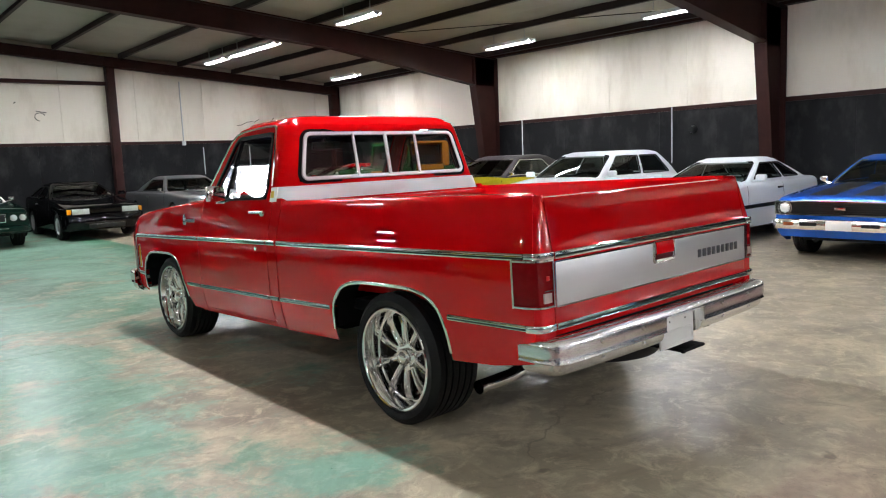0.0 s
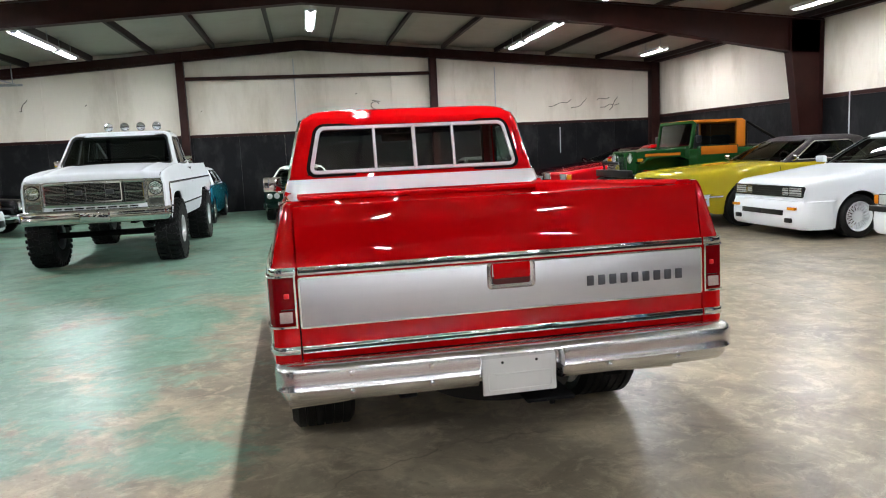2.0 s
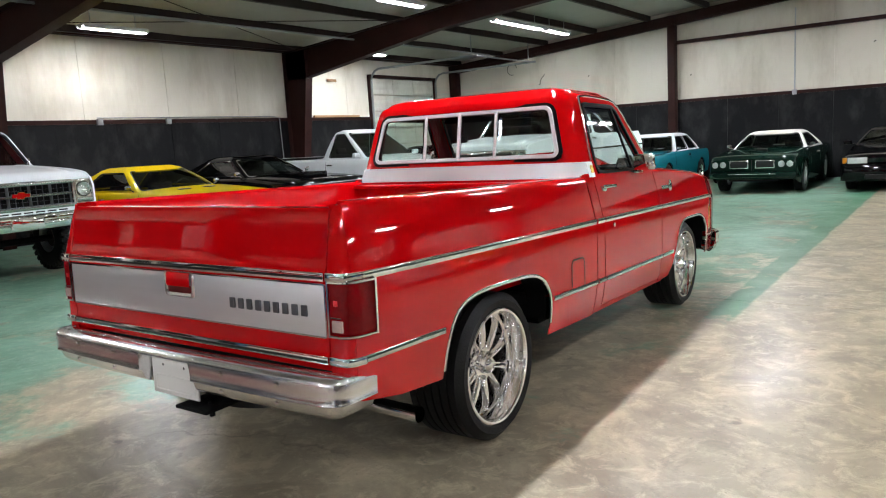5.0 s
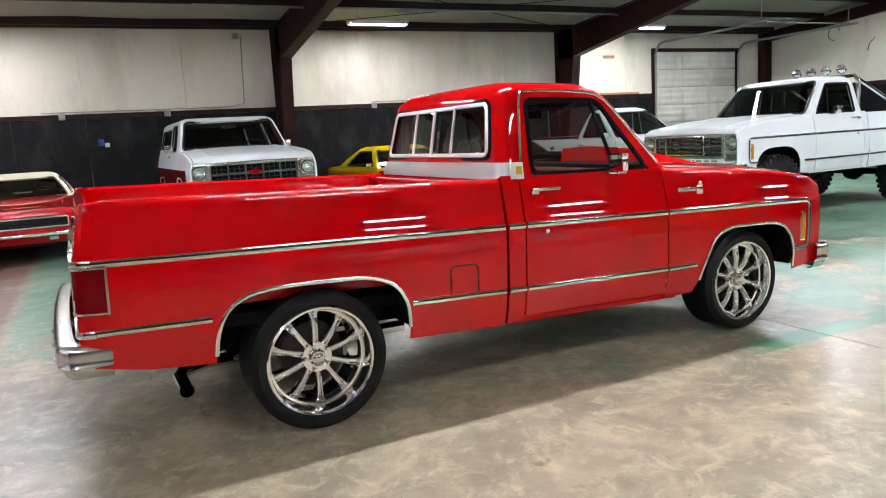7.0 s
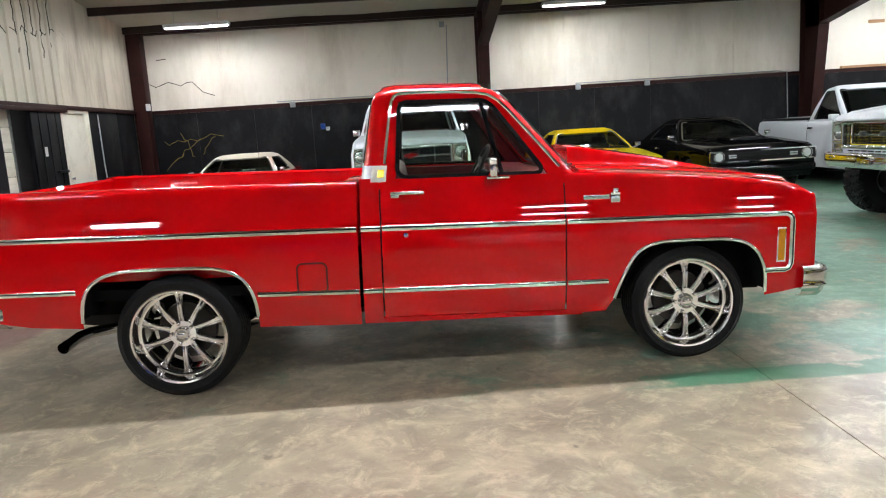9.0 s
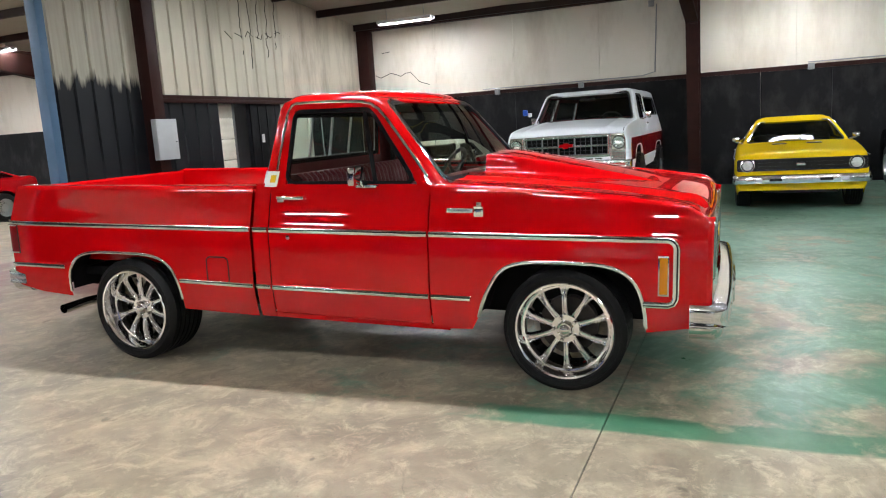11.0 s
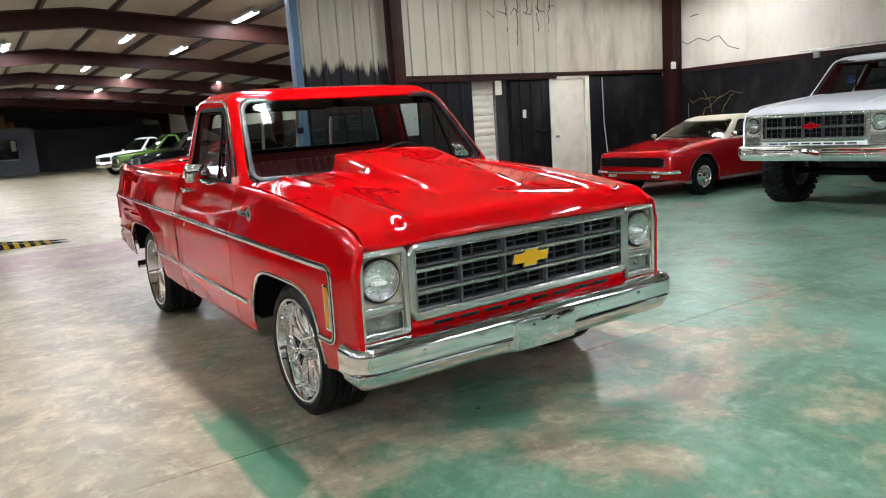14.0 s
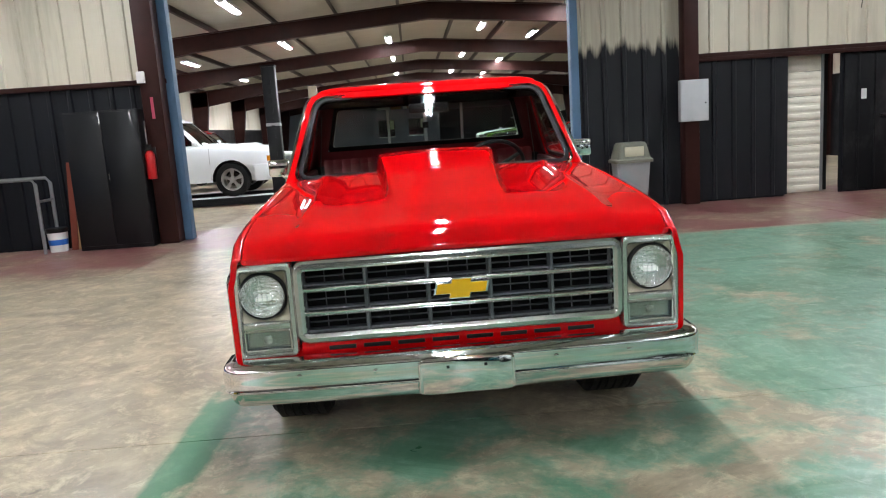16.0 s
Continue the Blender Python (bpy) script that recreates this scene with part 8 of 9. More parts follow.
car("pickup_truck", "pale vintage truck with a chrome grille", "pickup truck", (-1.6, -31.0), -70, dict(PK, paint=P_WHT), FH)
car("pickup_truck", "white nineties sport pickup standing on a car lift", "pickup truck", (7.25, -7.9, 0.2), 90, dict(PK, paint=P_WHT, rim_mat=M_ALU, rim=0.25, crown=0.05, flat_front=0.2, bumper=(0.32, 0.68, P_WHT, 0.98, 0.06), grille=(0.34, 0.72, 0.9, 3, 0, P_WHT, M_TRIMBLK),
    lamps=(("rect", 0.63, 0.81, 0.2, 0.075, LC), ("ind", 0.86, 0.80, 0.05, 0.06, M_LENS_AMB))), FH)
car("pickup_truck", "red vintage pickup in the far hall", "pickup truck", (8.2, -13.5), 90, dict(PK, paint=P_CRIM, lamps=(RING(0.68, 0.85, 0.09),)), FH)
car("sedan", "silver sedan in the far hall", "car", (7.9, -17.0), 90, dict(paint=P_SIL, lamps=(("rect", 0.6, 0.66, 0.15, 0.06, LC),), bumper=(0.3, 0.55, P_SIL, 0.9, 0.05)), FH)
car("sedan", "pale sedan in the far hall", "car", (7.9, -20.0), 90, dict(paint=P_WHT, lamps=(("rect", 0.6, 0.66, 0.15, 0.06, LC),), bumper=(0.3, 0.55, P_WHT, 0.9, 0.05)), FH)
# ---- fittings of the hall ----
def fitting(name, label, category, group="", kind=""):
    return thing(name, pose(0, 0, 0), label, category, group, kind)


# west wall round the roll-up door
G0, G1, GT = 16.0, 18.95, 3.28
for nm, bm, mt in (("lining_panel", boxed(XW - 0.095, XW - 0.03, G0 - 0.05, YN, GT + 0.06, 5.0), M_WHITE), ("wainscot_panel", boxed(XW - 0.09, XW, G1 + 0.06, YN, 0, 2.12), M_BLACK), ("lining_panel", boxed(XW - 0.095, XW - 0.03, G1 + 0.06, YN, 2.2, GT + 0.06), M_WHITE),
                   ("door_jamb", boxed(XW - 0.1, XW + 0.06, G0 - 0.1, G0, 0, GT + 0.08), M_STEEL), ("door_jamb", boxed(XW - 0.1, XW + 0.06, G1, G1 + 0.1, 0, GT + 0.08), M_STEEL), ("door_header", boxed(XW - 0.1, XW + 0.06, G0, G1, GT, GT + 0.08), M_STEEL),
                   ("outer_sheet", boxed(XW - 0.25, XW - 0.1, G0 - 0.1, YN, 0, 5.2), M_RIB)):
    part(nm, bm, mt, wall_west)
rd = fitting("roll_up_door", "closed cream sectional overhead door with galvanised tracks", "door", kind="structure")
ns = 7
for i in range(ns):
    z0, z1 = GT * i / ns, GT * (i + 1) / ns
    part("door_section", boxed(XW - 0.06, XW - 0.012, G0, G1, z0 + 0.012, z1 - 0.012, 0.006), M_GDOOR, rd)
    for k in range(3):
        zz = lerp(z0, z1, (k + 0.5) / 3)
        part("door_rib", boxed(XW - 0.014, XW - 0.004, G0 + 0.02, G1 - 0.02, zz - 0.05, zz + 0.05, 0.006), M_GDOOR, rd)
    for y in np.linspace(G0 + 0.04, G1 - 0.04, 4):
        part("stile", boxed(XW - 0.012, XW + 0.006, y - 0.02, y + 0.02, z0 + 0.01, z1 - 0.01, 0.003), M_GDOOR, rd)
for y in (G0 - 0.04, G1 + 0.04):
    pts = [(XW + 0.08, y, 0.0), (XW + 0.08, y, GT - 0.1)] + [(XW + 0.38 - 0.3 * math.cos(radians(a)), y, GT - 0.1 + 0.3 * math.sin(radians(a))) for a in (30, 60, 90)] + [(XW + 3.6, y, GT + 0.2)]
    part("track", tube(bmesh.new(), pts, 0.032, 8), M_GALV, rd)
part("track_brace", tube(bmesh.new(), [(XW + 3.5, G0, GT + 0.2), (XW + 3.5, G1, GT + 0.2)], 0.02, 6), M_GALV, rd)
for y in (G0, G1):
    part("track_hanger", tube(bmesh.new(), [(XW + 3.4, y, GT + 0.2), (XW + 3.4, y, roof_z(XW + 3.4) - 0.1)], 0.012, 6), M_GALV, rd)
part("exit_sign", boxed(XW - 0.025, XW - 0.005, 14.3, 14.65, 3.12, 3.19, 0.004), M_WOOD, wall_west, "small brown sign board")
part("ledger_board", boxed(XW - 0.02, XW + 0.05, 13.7, 15.4, 2.2, 2.25), M_WOOD, wall_west, "raw timber strip")

# conduit and boxes along the west girt
cd = fitting("conduit", "thin grey conduit with outlet boxes along the girt", "conduit", kind="structure")
part("pipe", tube(bmesh.new(), [(XW + 0.05, 1.5, 2.235), (XW + 0.05, 3.6, 2.235), (XW + 0.05, 4.9, 2.24), (XW + 0.05, 5.15, 2.3), (XW + 0.05, 5.2, 3.6)], 0.012, 6), M_GALV, cd)
part("pipe", tube(bmesh.new(), [(XW + 0.05, 7.9, 2.235), (XW + 0.05, 12.3, 2.235), (XW + 0.05, 12.5, 2.2), (XW + 0.05, 12.55, 0.4)], 0.012, 6), M_GALV, cd)
for y, z in ((1.83, 2.16), (3.66, 2.16), (7.95, 2.16), (9.45, 2.16), (5.1, 3.62)):
    part("outlet_box", boxed(XW + 0.02, XW + 0.08, y - 0.055, y + 0.055, z - 0.06, z + 0.055, 0.008), M_GALV, cd)
for x, z0, z1 in ((2.25, 2.1, 4.1), (7.95, 2.08, 3.75)):
    part("riser", tube(bmesh.new(), [(x, YN - 0.03, z0), (x, YN - 0.03, z1)], 0.018, 6), M_PANEL, cd)
    part("outlet_box", boxed(x - 0.05, x + 0.05, YN - 0.07, YN - 0.01, z0 - 0.06, z0 + 0.06, 0.008), M_PANEL, cd)
for y in (8.0, 12.0):
    part("drop_pipe", tube(bmesh.new(), [(XE - 0.04, y, 2.2), (XE - 0.04, y, 1.1)], 0.012, 6), M_PANEL, cd)
part("corner_box", boxed(XW + 0.28, XW + 0.36, YS + 0.3, YS + 0.38, 2.2, 2.34, 0.01), M_PLATE, cd)
for x in (8.5, 9.9):
    part("drop_pipe", tube(bmesh.new(), [(x, YN - 0.03, 1.95), (x, YN - 0.03, 1.2)], 0.014, 6), M_PANEL, cd)
part("ceiling_pipe", tube(bmesh.new(), [(-5.6, 4.0, roof_z(-5.6) - 0.34), (-5.6, 18.7, roof_z(-5.6) - 0.34)], 0.022, 8), M_GALV, cd)
part("ceiling_pipe", tube(bmesh.new(), [(XW + 0.2, YN - 0.4, 3.55), (RIDGE_X, YN - 0.4, 4.3), (XE - 0.2, YN - 0.4, 3.5)], 0.02, 8), M_STEEL, cd)
for k, (x0, y0, x1, y1) in enumerate(((-7.2, 6.1, -4.2, 12.6), (-4.2, 6.1, -7.2, 12.6), (12.2, 6.1, 9.2, 12.6))):
    part("brace_rod", tube(bmesh.new(), [(x0, y0, roof_z(x0) - 0.26), (x1, y1, roof_z(x1) - 0.26)], 0.009, 5), M_PURLIN, cd)

# things fixed to the west wall
bt = fitting("wall_hook", "small blue tool hanging on the black wall", "tool")
part("grip", boxed(XW, XW + 0.06, 2.38, 2.48, 1.6, 1.72, 0.015), mat("blue_plastic", rgb("1b4fa8"), 0.4), bt)
part("tag", boxed(XW, XW + 0.03, 2.49, 2.57, 1.57, 1.65, 0.008), M_PLATE, bt)
mk = fitting("wall_lamp", "small dark sconce on the black wall", "lamp")
part("sconce", lathe(bmesh.new(), [(XE - 0.12, 0.0), (XE - 0.11, 0.06), (XE - 0.02, 0.075), (XE, 0.05)], "x", 14, (0, 7.55, 1.74)), M_TRIMBLK, mk)

# marks drawn on the walls
def marks(name, label, axis, at, lines, mt, r=0.006):
    w = fitting(name, label, "wall marking")
    for ln in lines:
        pts = [((at, a, b) if axis == "x" else (a, at, b)) for a, b in ln]
        part("stroke", tube(bmesh.new(), pts, r, 5), mt, w)


def wiggle(a0, b0, a1, b1, n, amp, seed):
    rnd = random.Random(seed)
    return [(lerp(a0, a1, i / n) + rnd.uniform(-amp, amp) * 0.6, lerp(b0, b1, i / n) + rnd.uniform(-amp, amp)) for i in range(n + 1)]


marks("wall_scrawl", "thin dark bird-shaped scrawl on the white lining", "x", XW - 0.028, [[(-1.15, 2.76), (-1.02, 2.69), (-0.9, 2.73), (-0.75, 2.78), (-0.6, 2.73), (-0.5, 2.69), (-0.38, 2.75), (-0.25, 2.76), (-0.16, 2.66), (-0.05, 2.54), (0.05, 2.5), (0.2, 2.45)], [(-0.95, 3.24), (-0.75, 3.26)]], M_GRAF, 0.008)
marks("wall_scrawl", "yellowed spray marks on the black wainscot", "x", XW + 0.001, [wiggle(-1.0, 1.5, 0.3, 1.62, 9, 0.06, 2), wiggle(-0.8, 1.1, -0.2, 1.6, 7, 0.05, 3), wiggle(-0.6, 1.75, -0.35, 1.15, 7, 0.05, 4), wiggle(-1.0, 0.9, -0.6, 1.3, 6, 0.05, 5), wiggle(-0.2, 1.2, 0.1, 1.6, 6, 0.05, 6)], M_GRAFY, 0.006)
NL = YN + 0.028
marks("wall_scrawl", "dark scratches on the white gable lining", "y", NL, [wiggle(9.6, 2.6, 10.3, 2.72, 6, 0.05, 7), wiggle(10.3, 2.45, 10.8, 2.75, 6, 0.06, 8), wiggle(11.1, 2.72, 11.5, 2.78, 4, 0.04, 9), wiggle(11.2, 2.5, 11.8, 2.6, 4, 0.05, 10), wiggle(11.5, 2.4, 11.75, 2.75, 4, 0.05, 11)], M_GRAF, 0.009)
marks("wall_scrawl", "dark rings and dots on the white gable lining", "y", NL, [[(4.45 + 0.12 * math.cos(a), 2.78 + 0.1 * math.sin(a)) for a in np.linspace(0.4, 4.6, 10)], [(4.36, 2.92), (4.6, 2.88)], [(3.9, 3.1), (3.95, 3.13)], [(-5.7 + 0.17 * math.cos(a), 3.45 + 0.17 * math.sin(a)) for a in np.linspace(0.2, 5.0, 12)], wiggle(-4.8, 2.9, -4.6, 3.2, 5, 0.05, 12), [(-0.3, 2.75), (-0.26, 2.78)], [(-3.2, 3.0), (-3.16, 3.04)]], M_GRAF, 0.01)
marks("wall_stain", "dark creeping stains down the upper siding", "y", YS + 0.006, [wiggle(-4.5 + 0.28 * k, 4.1, -4.4 + 0.24 * k, 2.75 + 0.25 * (k % 3), 12, 0.05, 20 + k) for k in range(6)] + [wiggle(-4.9, 3.45, -3.0, 3.25, 16, 0.08, 31)], M_GRAF, 0.007)

# south partition: sliding leaves, inner door, cream door
sd = fitting("door_1", "black ribbed sliding leaf standing half open", "door", kind="structure")
part("leaf", corrugated(-2.52, -1.12, YS + 0.05, 0.03, 2.14, 0.3, 0.02), M_RIBB, sd, smooth=20)
part("rail", boxed(-4.5, -1.12, YS + 0.03, YS + 0.1, 2.1, 2.16, 0.006), M_STEEL, sd)
bd = fitting("door_2", "battered black double door with a pull bar", "door", kind="structure")
lf = part("leaf", boxed(-4.34, -3.4, YS + 0.01, YS + 0.045, 0.03, 2.12, 0.006), M_BLACK, bd)
for x in (-4.15, -3.88, -3.62):
    part("batten", boxed(x - 0.015, x + 0.015, YS + 0.045, YS + 0.058, 0.05, 2.1, 0.004), M_BLACK, lf)
part("pull_bar", boxed(-4.3, -3.95, YS + 0.05, YS + 0.09, 1.12, 1.16, 0.008), M_TRIMBLK, lf)
part("notice", boxed(-3.73, -3.65, YS + 0.058, YS + 0.064, 1.4, 1.55), M_PLATE, lf, "small white card")
bk = fitting("storage_room", "cream sectional door glimpsed behind the gap", "door", kind="structure")
for i in range(6):
    part("section", boxed(-3.2, -2.3, YS - 0.22, YS - 0.18, 0.02 + i * 0.37, 0.385 + i * 0.37, 0.008), M_CREAM, bk)
    for k in range(3):
        part("section_rib", boxed(-3.16, -2.34, YS - 0.18, YS - 0.168, 0.05 + i * 0.37 + k * 0.115, 0.125 + i * 0.37 + k * 0.115, 0.005), M_CREAM, bk)
part("hinge_strip", boxed(-3.19, -3.15, YS - 0.17, YS - 0.15, 0.02, 2.2), M_GALV, bk)
# near-black sheets put the gap's deep shade into their colour
part("shade_strip", boxed(-3.42, -3.18, YS - 0.5, YS - 0.45, 0, 2.3), M_DARK, bk)
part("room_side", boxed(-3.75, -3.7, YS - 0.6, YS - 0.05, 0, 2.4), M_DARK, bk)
part("room_side", boxed(-2.3, -2.25, YS - 0.6, YS - 0.05, 0, 2.4), M_CREAM, bk)
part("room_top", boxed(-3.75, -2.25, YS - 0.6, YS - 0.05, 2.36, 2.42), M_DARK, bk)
cdoor = fitting("door_3", "closed cream steel door in a cream frame", "door", kind="structure")
part("door_leaf", boxed(DR0, DR1, YS - 0.05, YS - 0.005, 0.02, 2.08, 0.004), M_CREAM, cdoor)
for x0, x1 in ((DR0 - 0.1, DR0), (DR1, DR1 + 0.1)):
    part("door_frame", boxed(x0, x1, YS - 0.1, YS + 0.04, 0, 2.15, 0.006), M_CREAM, cdoor)
part("door_frame", boxed(DR0, DR1, YS - 0.1, YS + 0.04, 2.09, 2.15, 0.006), M_CREAM, cdoor)
part("door_knob", lathe(bmesh.new(), [(YS - 0.01, 0.025), (YS + 0.03, 0.012), (YS + 0.05, 0.028), (YS + 0.065, 0.0)], "y", 14, (DR1 - 0.07, 0, 1.0)), M_GALV, cdoor)
part("cable", tube(bmesh.new(), [(-5.75, YS + 0.05, 2.1), (-5.77, YS + 0.05, 1.2), (-5.88, YS + 0.05, 0.3)], 0.012, 6), M_PANEL, wall_south)

pb = fitting("electrical_panel", "flat grey electrical cabinet on a steel post", "electrical panel")
part("case", boxed(-1.2, -0.78, YS + 0.22, YS + 0.32, 1.24, 1.84, 0.008), M_PANEL, pb)
part("cover", boxed(-1.185, -0.795, YS + 0.32, YS + 0.326, 1.255, 1.825, 0.004), M_PANEL, pb)
part("latch", lathe(bmesh.new(), [(YS + 0.325, 0.012), (YS + 0.333, 0.010), (YS + 0.334, 0)], "y", 10, (-1.15, 0, 1.5)), M_TRIMBLK, pb)

tb = fitting("trash_bin", "grey tapered trash bin with a beige swing lid", "trash bin")
bm = bmesh.new()
rows = []
for z, w, d in ((0.0, 0.19, 0.17), (0.72, 0.24, 0.21)):
    rows.append([(0.0 + x, -1.08 + y, z) for x, y in round_rect(-w, w, -d, d, 0.04, 3)])
V = grid(bm, rows, None, True)
bm.faces.new(V[0])
bm.faces.new(V[1])
part("body", bm, mat("grey_bin_plastic", rgb("8f9192"), 0.5), tb)
bm = bmesh.new()
rows = []
for z, w, d in ((0.71, 0.275, 0.24), (0.75, 0.275, 0.24), (0.77, 0.245, 0.215), (0.97, 0.2, 0.17), (1.0, 0.18, 0.15)):
    rows.append([(0.0 + x, -1.08 + y, z) for x, y in round_rect(-w, w, -d, d, 0.04, 3)])
V = grid(bm, rows, None, True)
bm.faces.new(V[-1])
bm.faces.new(V[0])
part("lid", bm, mat("olive_grey_plastic", rgb("6f7064"), 0.5), tb, "olive grey lid")
part("flap", boxed(-0.14, 0.14, -0.895, -0.865, 0.8, 0.94, 0.01, Matrix.Identity(4)), M_PLAST, tb, "beige swing flap")

# by the east side of the opening
cb = fitting("metal_cabinet", "tall black two-door metal cabinet", "cabinet")
part("carcass", boxed(6.98, 8.02, YS + 0.05, YS + 0.5, 0.0, 1.95, 0.01), mat("black_cabinet_enamel", rgb("0a0c0f"), 0.4, 0, 0.15), cb)
for x0, x1 in ((6.99, 7.495), (7.505, 8.01)):
    part("cabinet_door", boxed(x0, x1, YS + 0.5, YS + 0.52, 0.06, 1.93, 0.006), MATS["black_cabinet_enamel"], cb)
part("handle", tube(bmesh.new(), [(7.46, YS + 0.53, 0.98), (7.46, YS + 0.56, 1.0), (7.46, YS + 0.56, 1.07), (7.46, YS + 0.53, 1.09)], 0.009, 6), M_CHROME, cb)
part("paper", boxed(6.972, 6.98, YS + 0.1, YS + 0.3, 1.45, 1.78), M_PLATE, cb, "white sheet taped to the side")
bds = fitting("timber_boards", "two pale boards leaning against the wall", "boards")
for i, x in enumerate((8.1, 8.2)):
    part("board", boxed(-0.045, 0.045, -0.015, 0.015, 0.0, 1.28), M_WOOD if i == 0 else mat("reddish_board", rgb("7a3a2a"), 0.6), bds, m=pose(x, YS + 0.28, 0, 9, 0, 0))
bu = fitting("bucket", "white plastic bucket with black lid and blue band", "bucket")
part("pail", lathe(bmesh.new(), [(0.0, 0.0), (0.0, 0.12), (0.3, 0.14), (0.3, 0.0)], "z", 24, (8.42, YS + 0.3, 0)), M_PLATE, bu)
part("lid", lathe(bmesh.new(), [(0.28, 0.143), (0.3, 0.15), (0.34, 0.148), (0.345, 0.12), (0.335, 0.0)], "z", 24, (8.42, YS + 0.3, 0)), M_TRIMBLK, bu)
part("label_band", lathe(bmesh.new(), [(0.1, 0.129), (0.18, 0.134)], "z", 24, (8.42, YS + 0.3, 0)), mat("blue_label", rgb("2a63b5"), 0.5), bu)
pf = fitting("pipe_frame", "grey steel pipe frame against the wall", "frame")
for y in (YS + 0.12, YS + 0.55):
    part("hoop", tube(bmesh.new(), [(8.5, y, 0.0), (8.5, y, 1.0), (8.56, y, 1.07), (10.3, y, 1.07), (10.36, y, 1.0), (10.36, y, 0.0)], 0.025, 8), M_GALV, pf)
for x, z in ((8.5, 0.75), (10.36, 0.75), (9.4, 1.07)):
    part("cross_tube", tube(bmesh.new(), [(x, YS + 0.12, z), (x, YS + 0.55, z)], 0.02, 8), M_GALV, pf)
fx = fitting("fire_extinguisher", "red fire extinguisher hung on a steel post", "fire extinguisher")
part("cylinder", lathe(bmesh.new(), [(0.95, 0.0), (0.955, 0.06), (0.97, 0.068), (1.3, 0.068), (1.35, 0.04), (1.37, 0.02), (1.37, 0.0)], "z", 18, (6.92, YS + 0.40, 0)), M_RED, fx)
part("valve", boxed(6.89, 6.95, YS + 0.37, YS + 0.43, 1.36, 1.44, 0.008), M_TRIMBLK, fx)
part("hose", tube(bmesh.new(), [(6.94, YS + 0.42, 1.4), (7.0, YS + 0.44, 1.3), (6.99, YS + 0.43, 1.05)], 0.01, 6), M_RUB, fx)
part("bracket", boxed(6.85, 6.99, YS + 0.32, YS + 0.335, 1.05, 1.4, 0.004), M_TRIMBLK, fx)
sb = fitting("thermostat", "white wall control box on a post", "control box")
part("case", boxed(6.87, 6.98, YS + 0.32, YS + 0.37, 2.3, 2.46, 0.01), M_PLATE, sb)
part("tag", boxed(6.8, 6.84, YS + 0.32, YS + 0.326, 1.8, 2.1), mat("pink_tag", rgb("b0455a"), 0.5), sb, "pink paper tag")

# four-post lift
lifting = fitting("car_lift", "black four-post car lift with pale runways", "car lift")
M_LIFT = mat("black_lift_enamel", rgb("14171c"), 0.4)
for x, y, mt, hgt in ((5.5, -3.1, M_LIFT, 2.6), (5.65, -9.9, mat("beige_ladder_rail", rgb("8b8570"), 0.5), 2.7), (11.3, -3.1, M_LIFT, 2.6), (11.3, -9.9, M_LIFT, 2.6)):
    part("post", boxed(x - 0.11, x + 0.11, y - 0.09, y + 0.09, 0.01, hgt, 0.008), mt, lifting)
    part("foot_plate", boxed(x - 0.17, x + 0.17, y - 0.15, y + 0.15, 0.0, 0.014), M_LIFT, lifting)
    part("post_cap", boxed(x - 0.12, x + 0.12, y - 0.1, y + 0.1, hgt, hgt + 0.025, 0.005), M_RUB, lifting)
    part("band", boxed(x - 0.113, x + 0.113, y - 0.093, y + 0.093, 1.62, 1.67), M_PANEL, lifting)
    for i in range(14):
        part("ladder_slot", boxed(x - 0.03, x + 0.03, y + 0.0905, y + 0.0935, 0.35 + i * 0.15, 0.43 + i * 0.15), M_TRIMBLK if mt is not M_LIFT else M_LIFT, lifting)
for y in (-7.05, -8.75):
    part("runway", boxed(5.9, 11.2, y - 0.25, y + 0.25, 0.08, 0.2, 0.008), M_PANEL, lifting)
    part("runway_skirt", boxed(5.92, 11.18, y + 0.251, y + 0.256, 0.03, 0.19), M_LIFT, lifting)
for x in (5.55, 11.3):
    part("cross_beam", boxed(x - 0.09, x + 0.09, -9.85, -3.15, 0.03, 0.14, 0.008), M_LIFT, lifting)
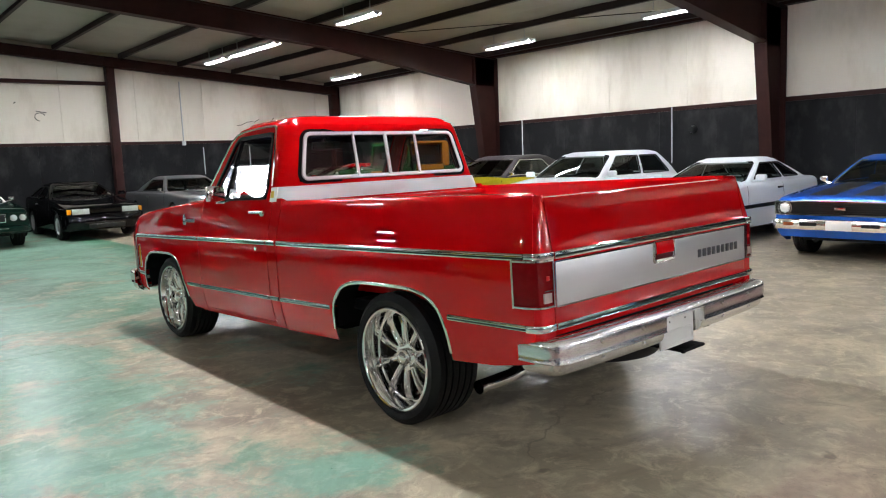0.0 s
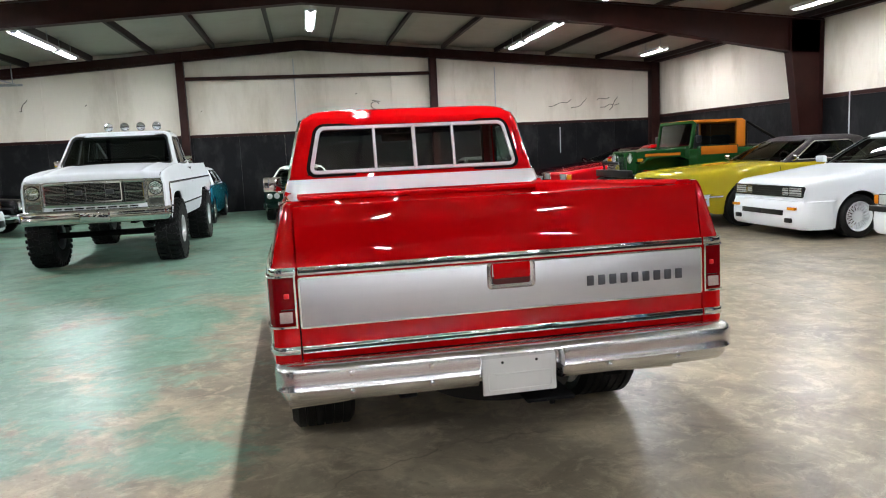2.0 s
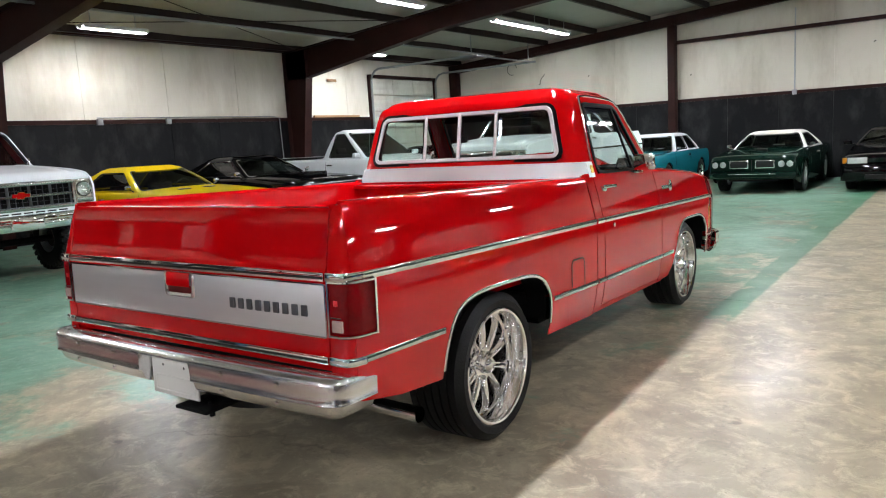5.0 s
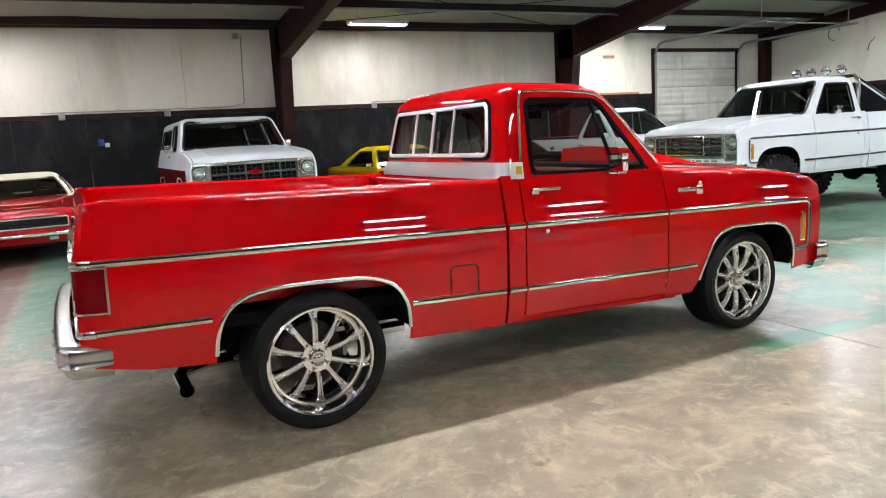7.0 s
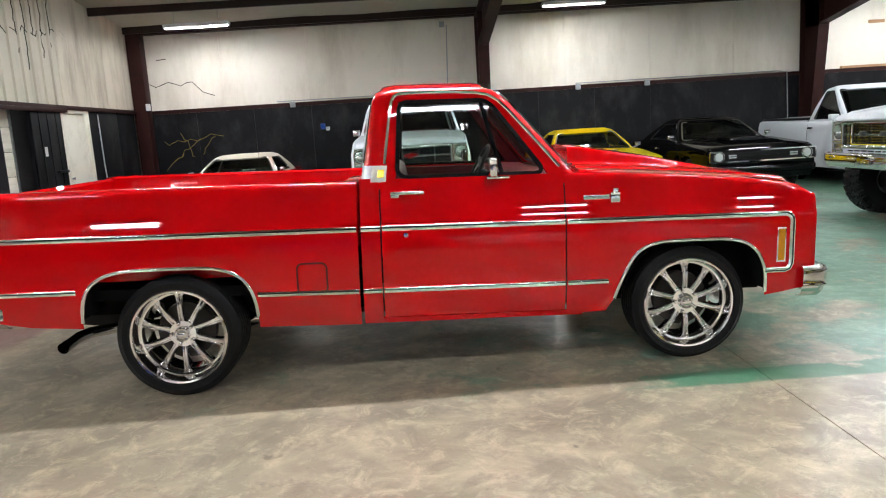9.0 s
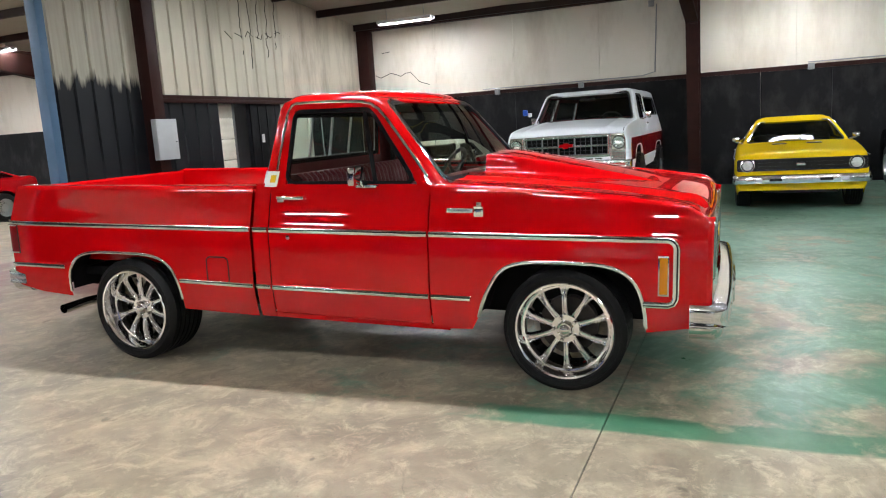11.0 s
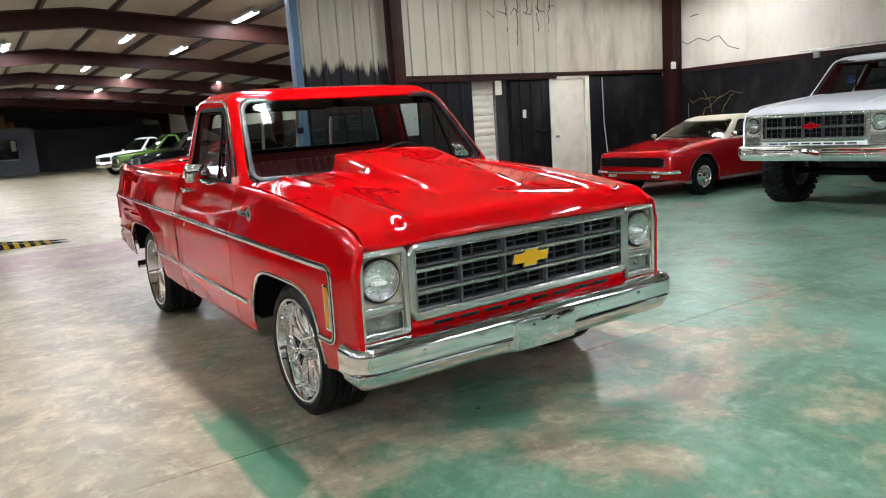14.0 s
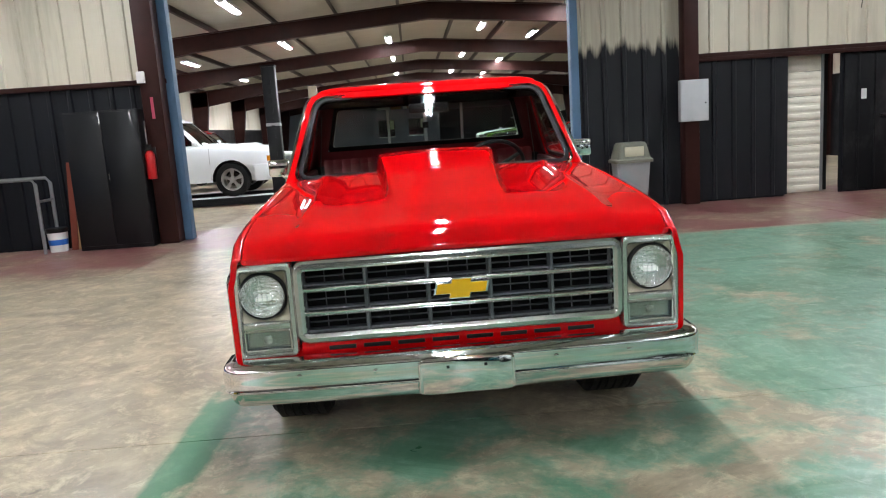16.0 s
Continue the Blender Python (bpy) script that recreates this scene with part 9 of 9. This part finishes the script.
for k, y in enumerate((-3.25, -3.6)):
    rp = part("ramp", prism(bmesh.new(), [(4.0, 0.005), (5.35, 0.13), (5.35, 0.005)], "y", y - 0.05, y + 0.05), M_LIFT, lifting)
    for i in range(8):
        x = 4.25 + i * 0.14
        part("hazard_band", prism(bmesh.new(), [(x, 0.006), (x + 0.07, 0.006), (x + 0.07 + 0.02, 0.01 + (x - 4.0 + 0.07) * 0.085), (x + 0.02, 0.01 + (x - 4.0) * 0.085)], "y", y + 0.051, y + 0.056), M_TAPE_Y, rp)

# office at the far end
of = fitting("office", "grey painted office block with two windows at the far end", "office", kind="structure")
OY = -48.0
part("front_wall", boxed(0.9, 6.7, OY - 0.1, OY, 0, 3.12), M_GREY, of)
part("roof_deck", boxed(0.9, 6.7, YF, OY - 0.1, 3.0, 3.12), M_GREY, of)
part("tall_wall", boxed(6.7, XE, OY + 0.6, OY + 0.75, 0, 4.0), M_GREY, of)
part("fence_wall", boxed(XW, 0.9, OY - 2.2, OY - 2.0, 0, 2.9), mat("dark_grey_boarding", rgb("33363b"), 0.6), of)
for x0, x1, mt in ((4.39, 5.63, G_DARK), (2.0, 3.31, G_DARK)):
    w = part("window", boxed(x0, x1, OY + 0.002, OY + 0.012, 1.05, 2.33), mat("office_dark_pane", rgb("15181a"), 0.1, 0, 0.5), of)
    part("window_sill", boxed(x0 - 0.05, x1 + 0.05, OY, OY + 0.06, 0.98, 1.05), M_PANEL, of)
    part("blind", boxed(x0 + 0.05, x0 + 0.35, OY + 0.013, OY + 0.016, 1.6, 2.28), mat("pale_blind", rgb("a9b59a"), 0.6), of)
for i, (x, w, h) in enumerate(((2.9, 0.9, 0.9), (3.4, 0.5, 0.5), (4.2, 0.8, 0.35), (5.2, 1.0, 0.3), (2.2, 0.6, 0.45))):
    bx = thing("storage_box", pose(x, OY - 0.7, 3.12), "cardboard box stored on the office roof", "box", "stored boxes")
    part("carton", boxed(-w / 2, w / 2, -0.3, 0.3, 0, h, 0.01), mat("cardboard", rgb("8f6e4c"), 0.7) if i % 2 == 0 else M_PLATE, bx)
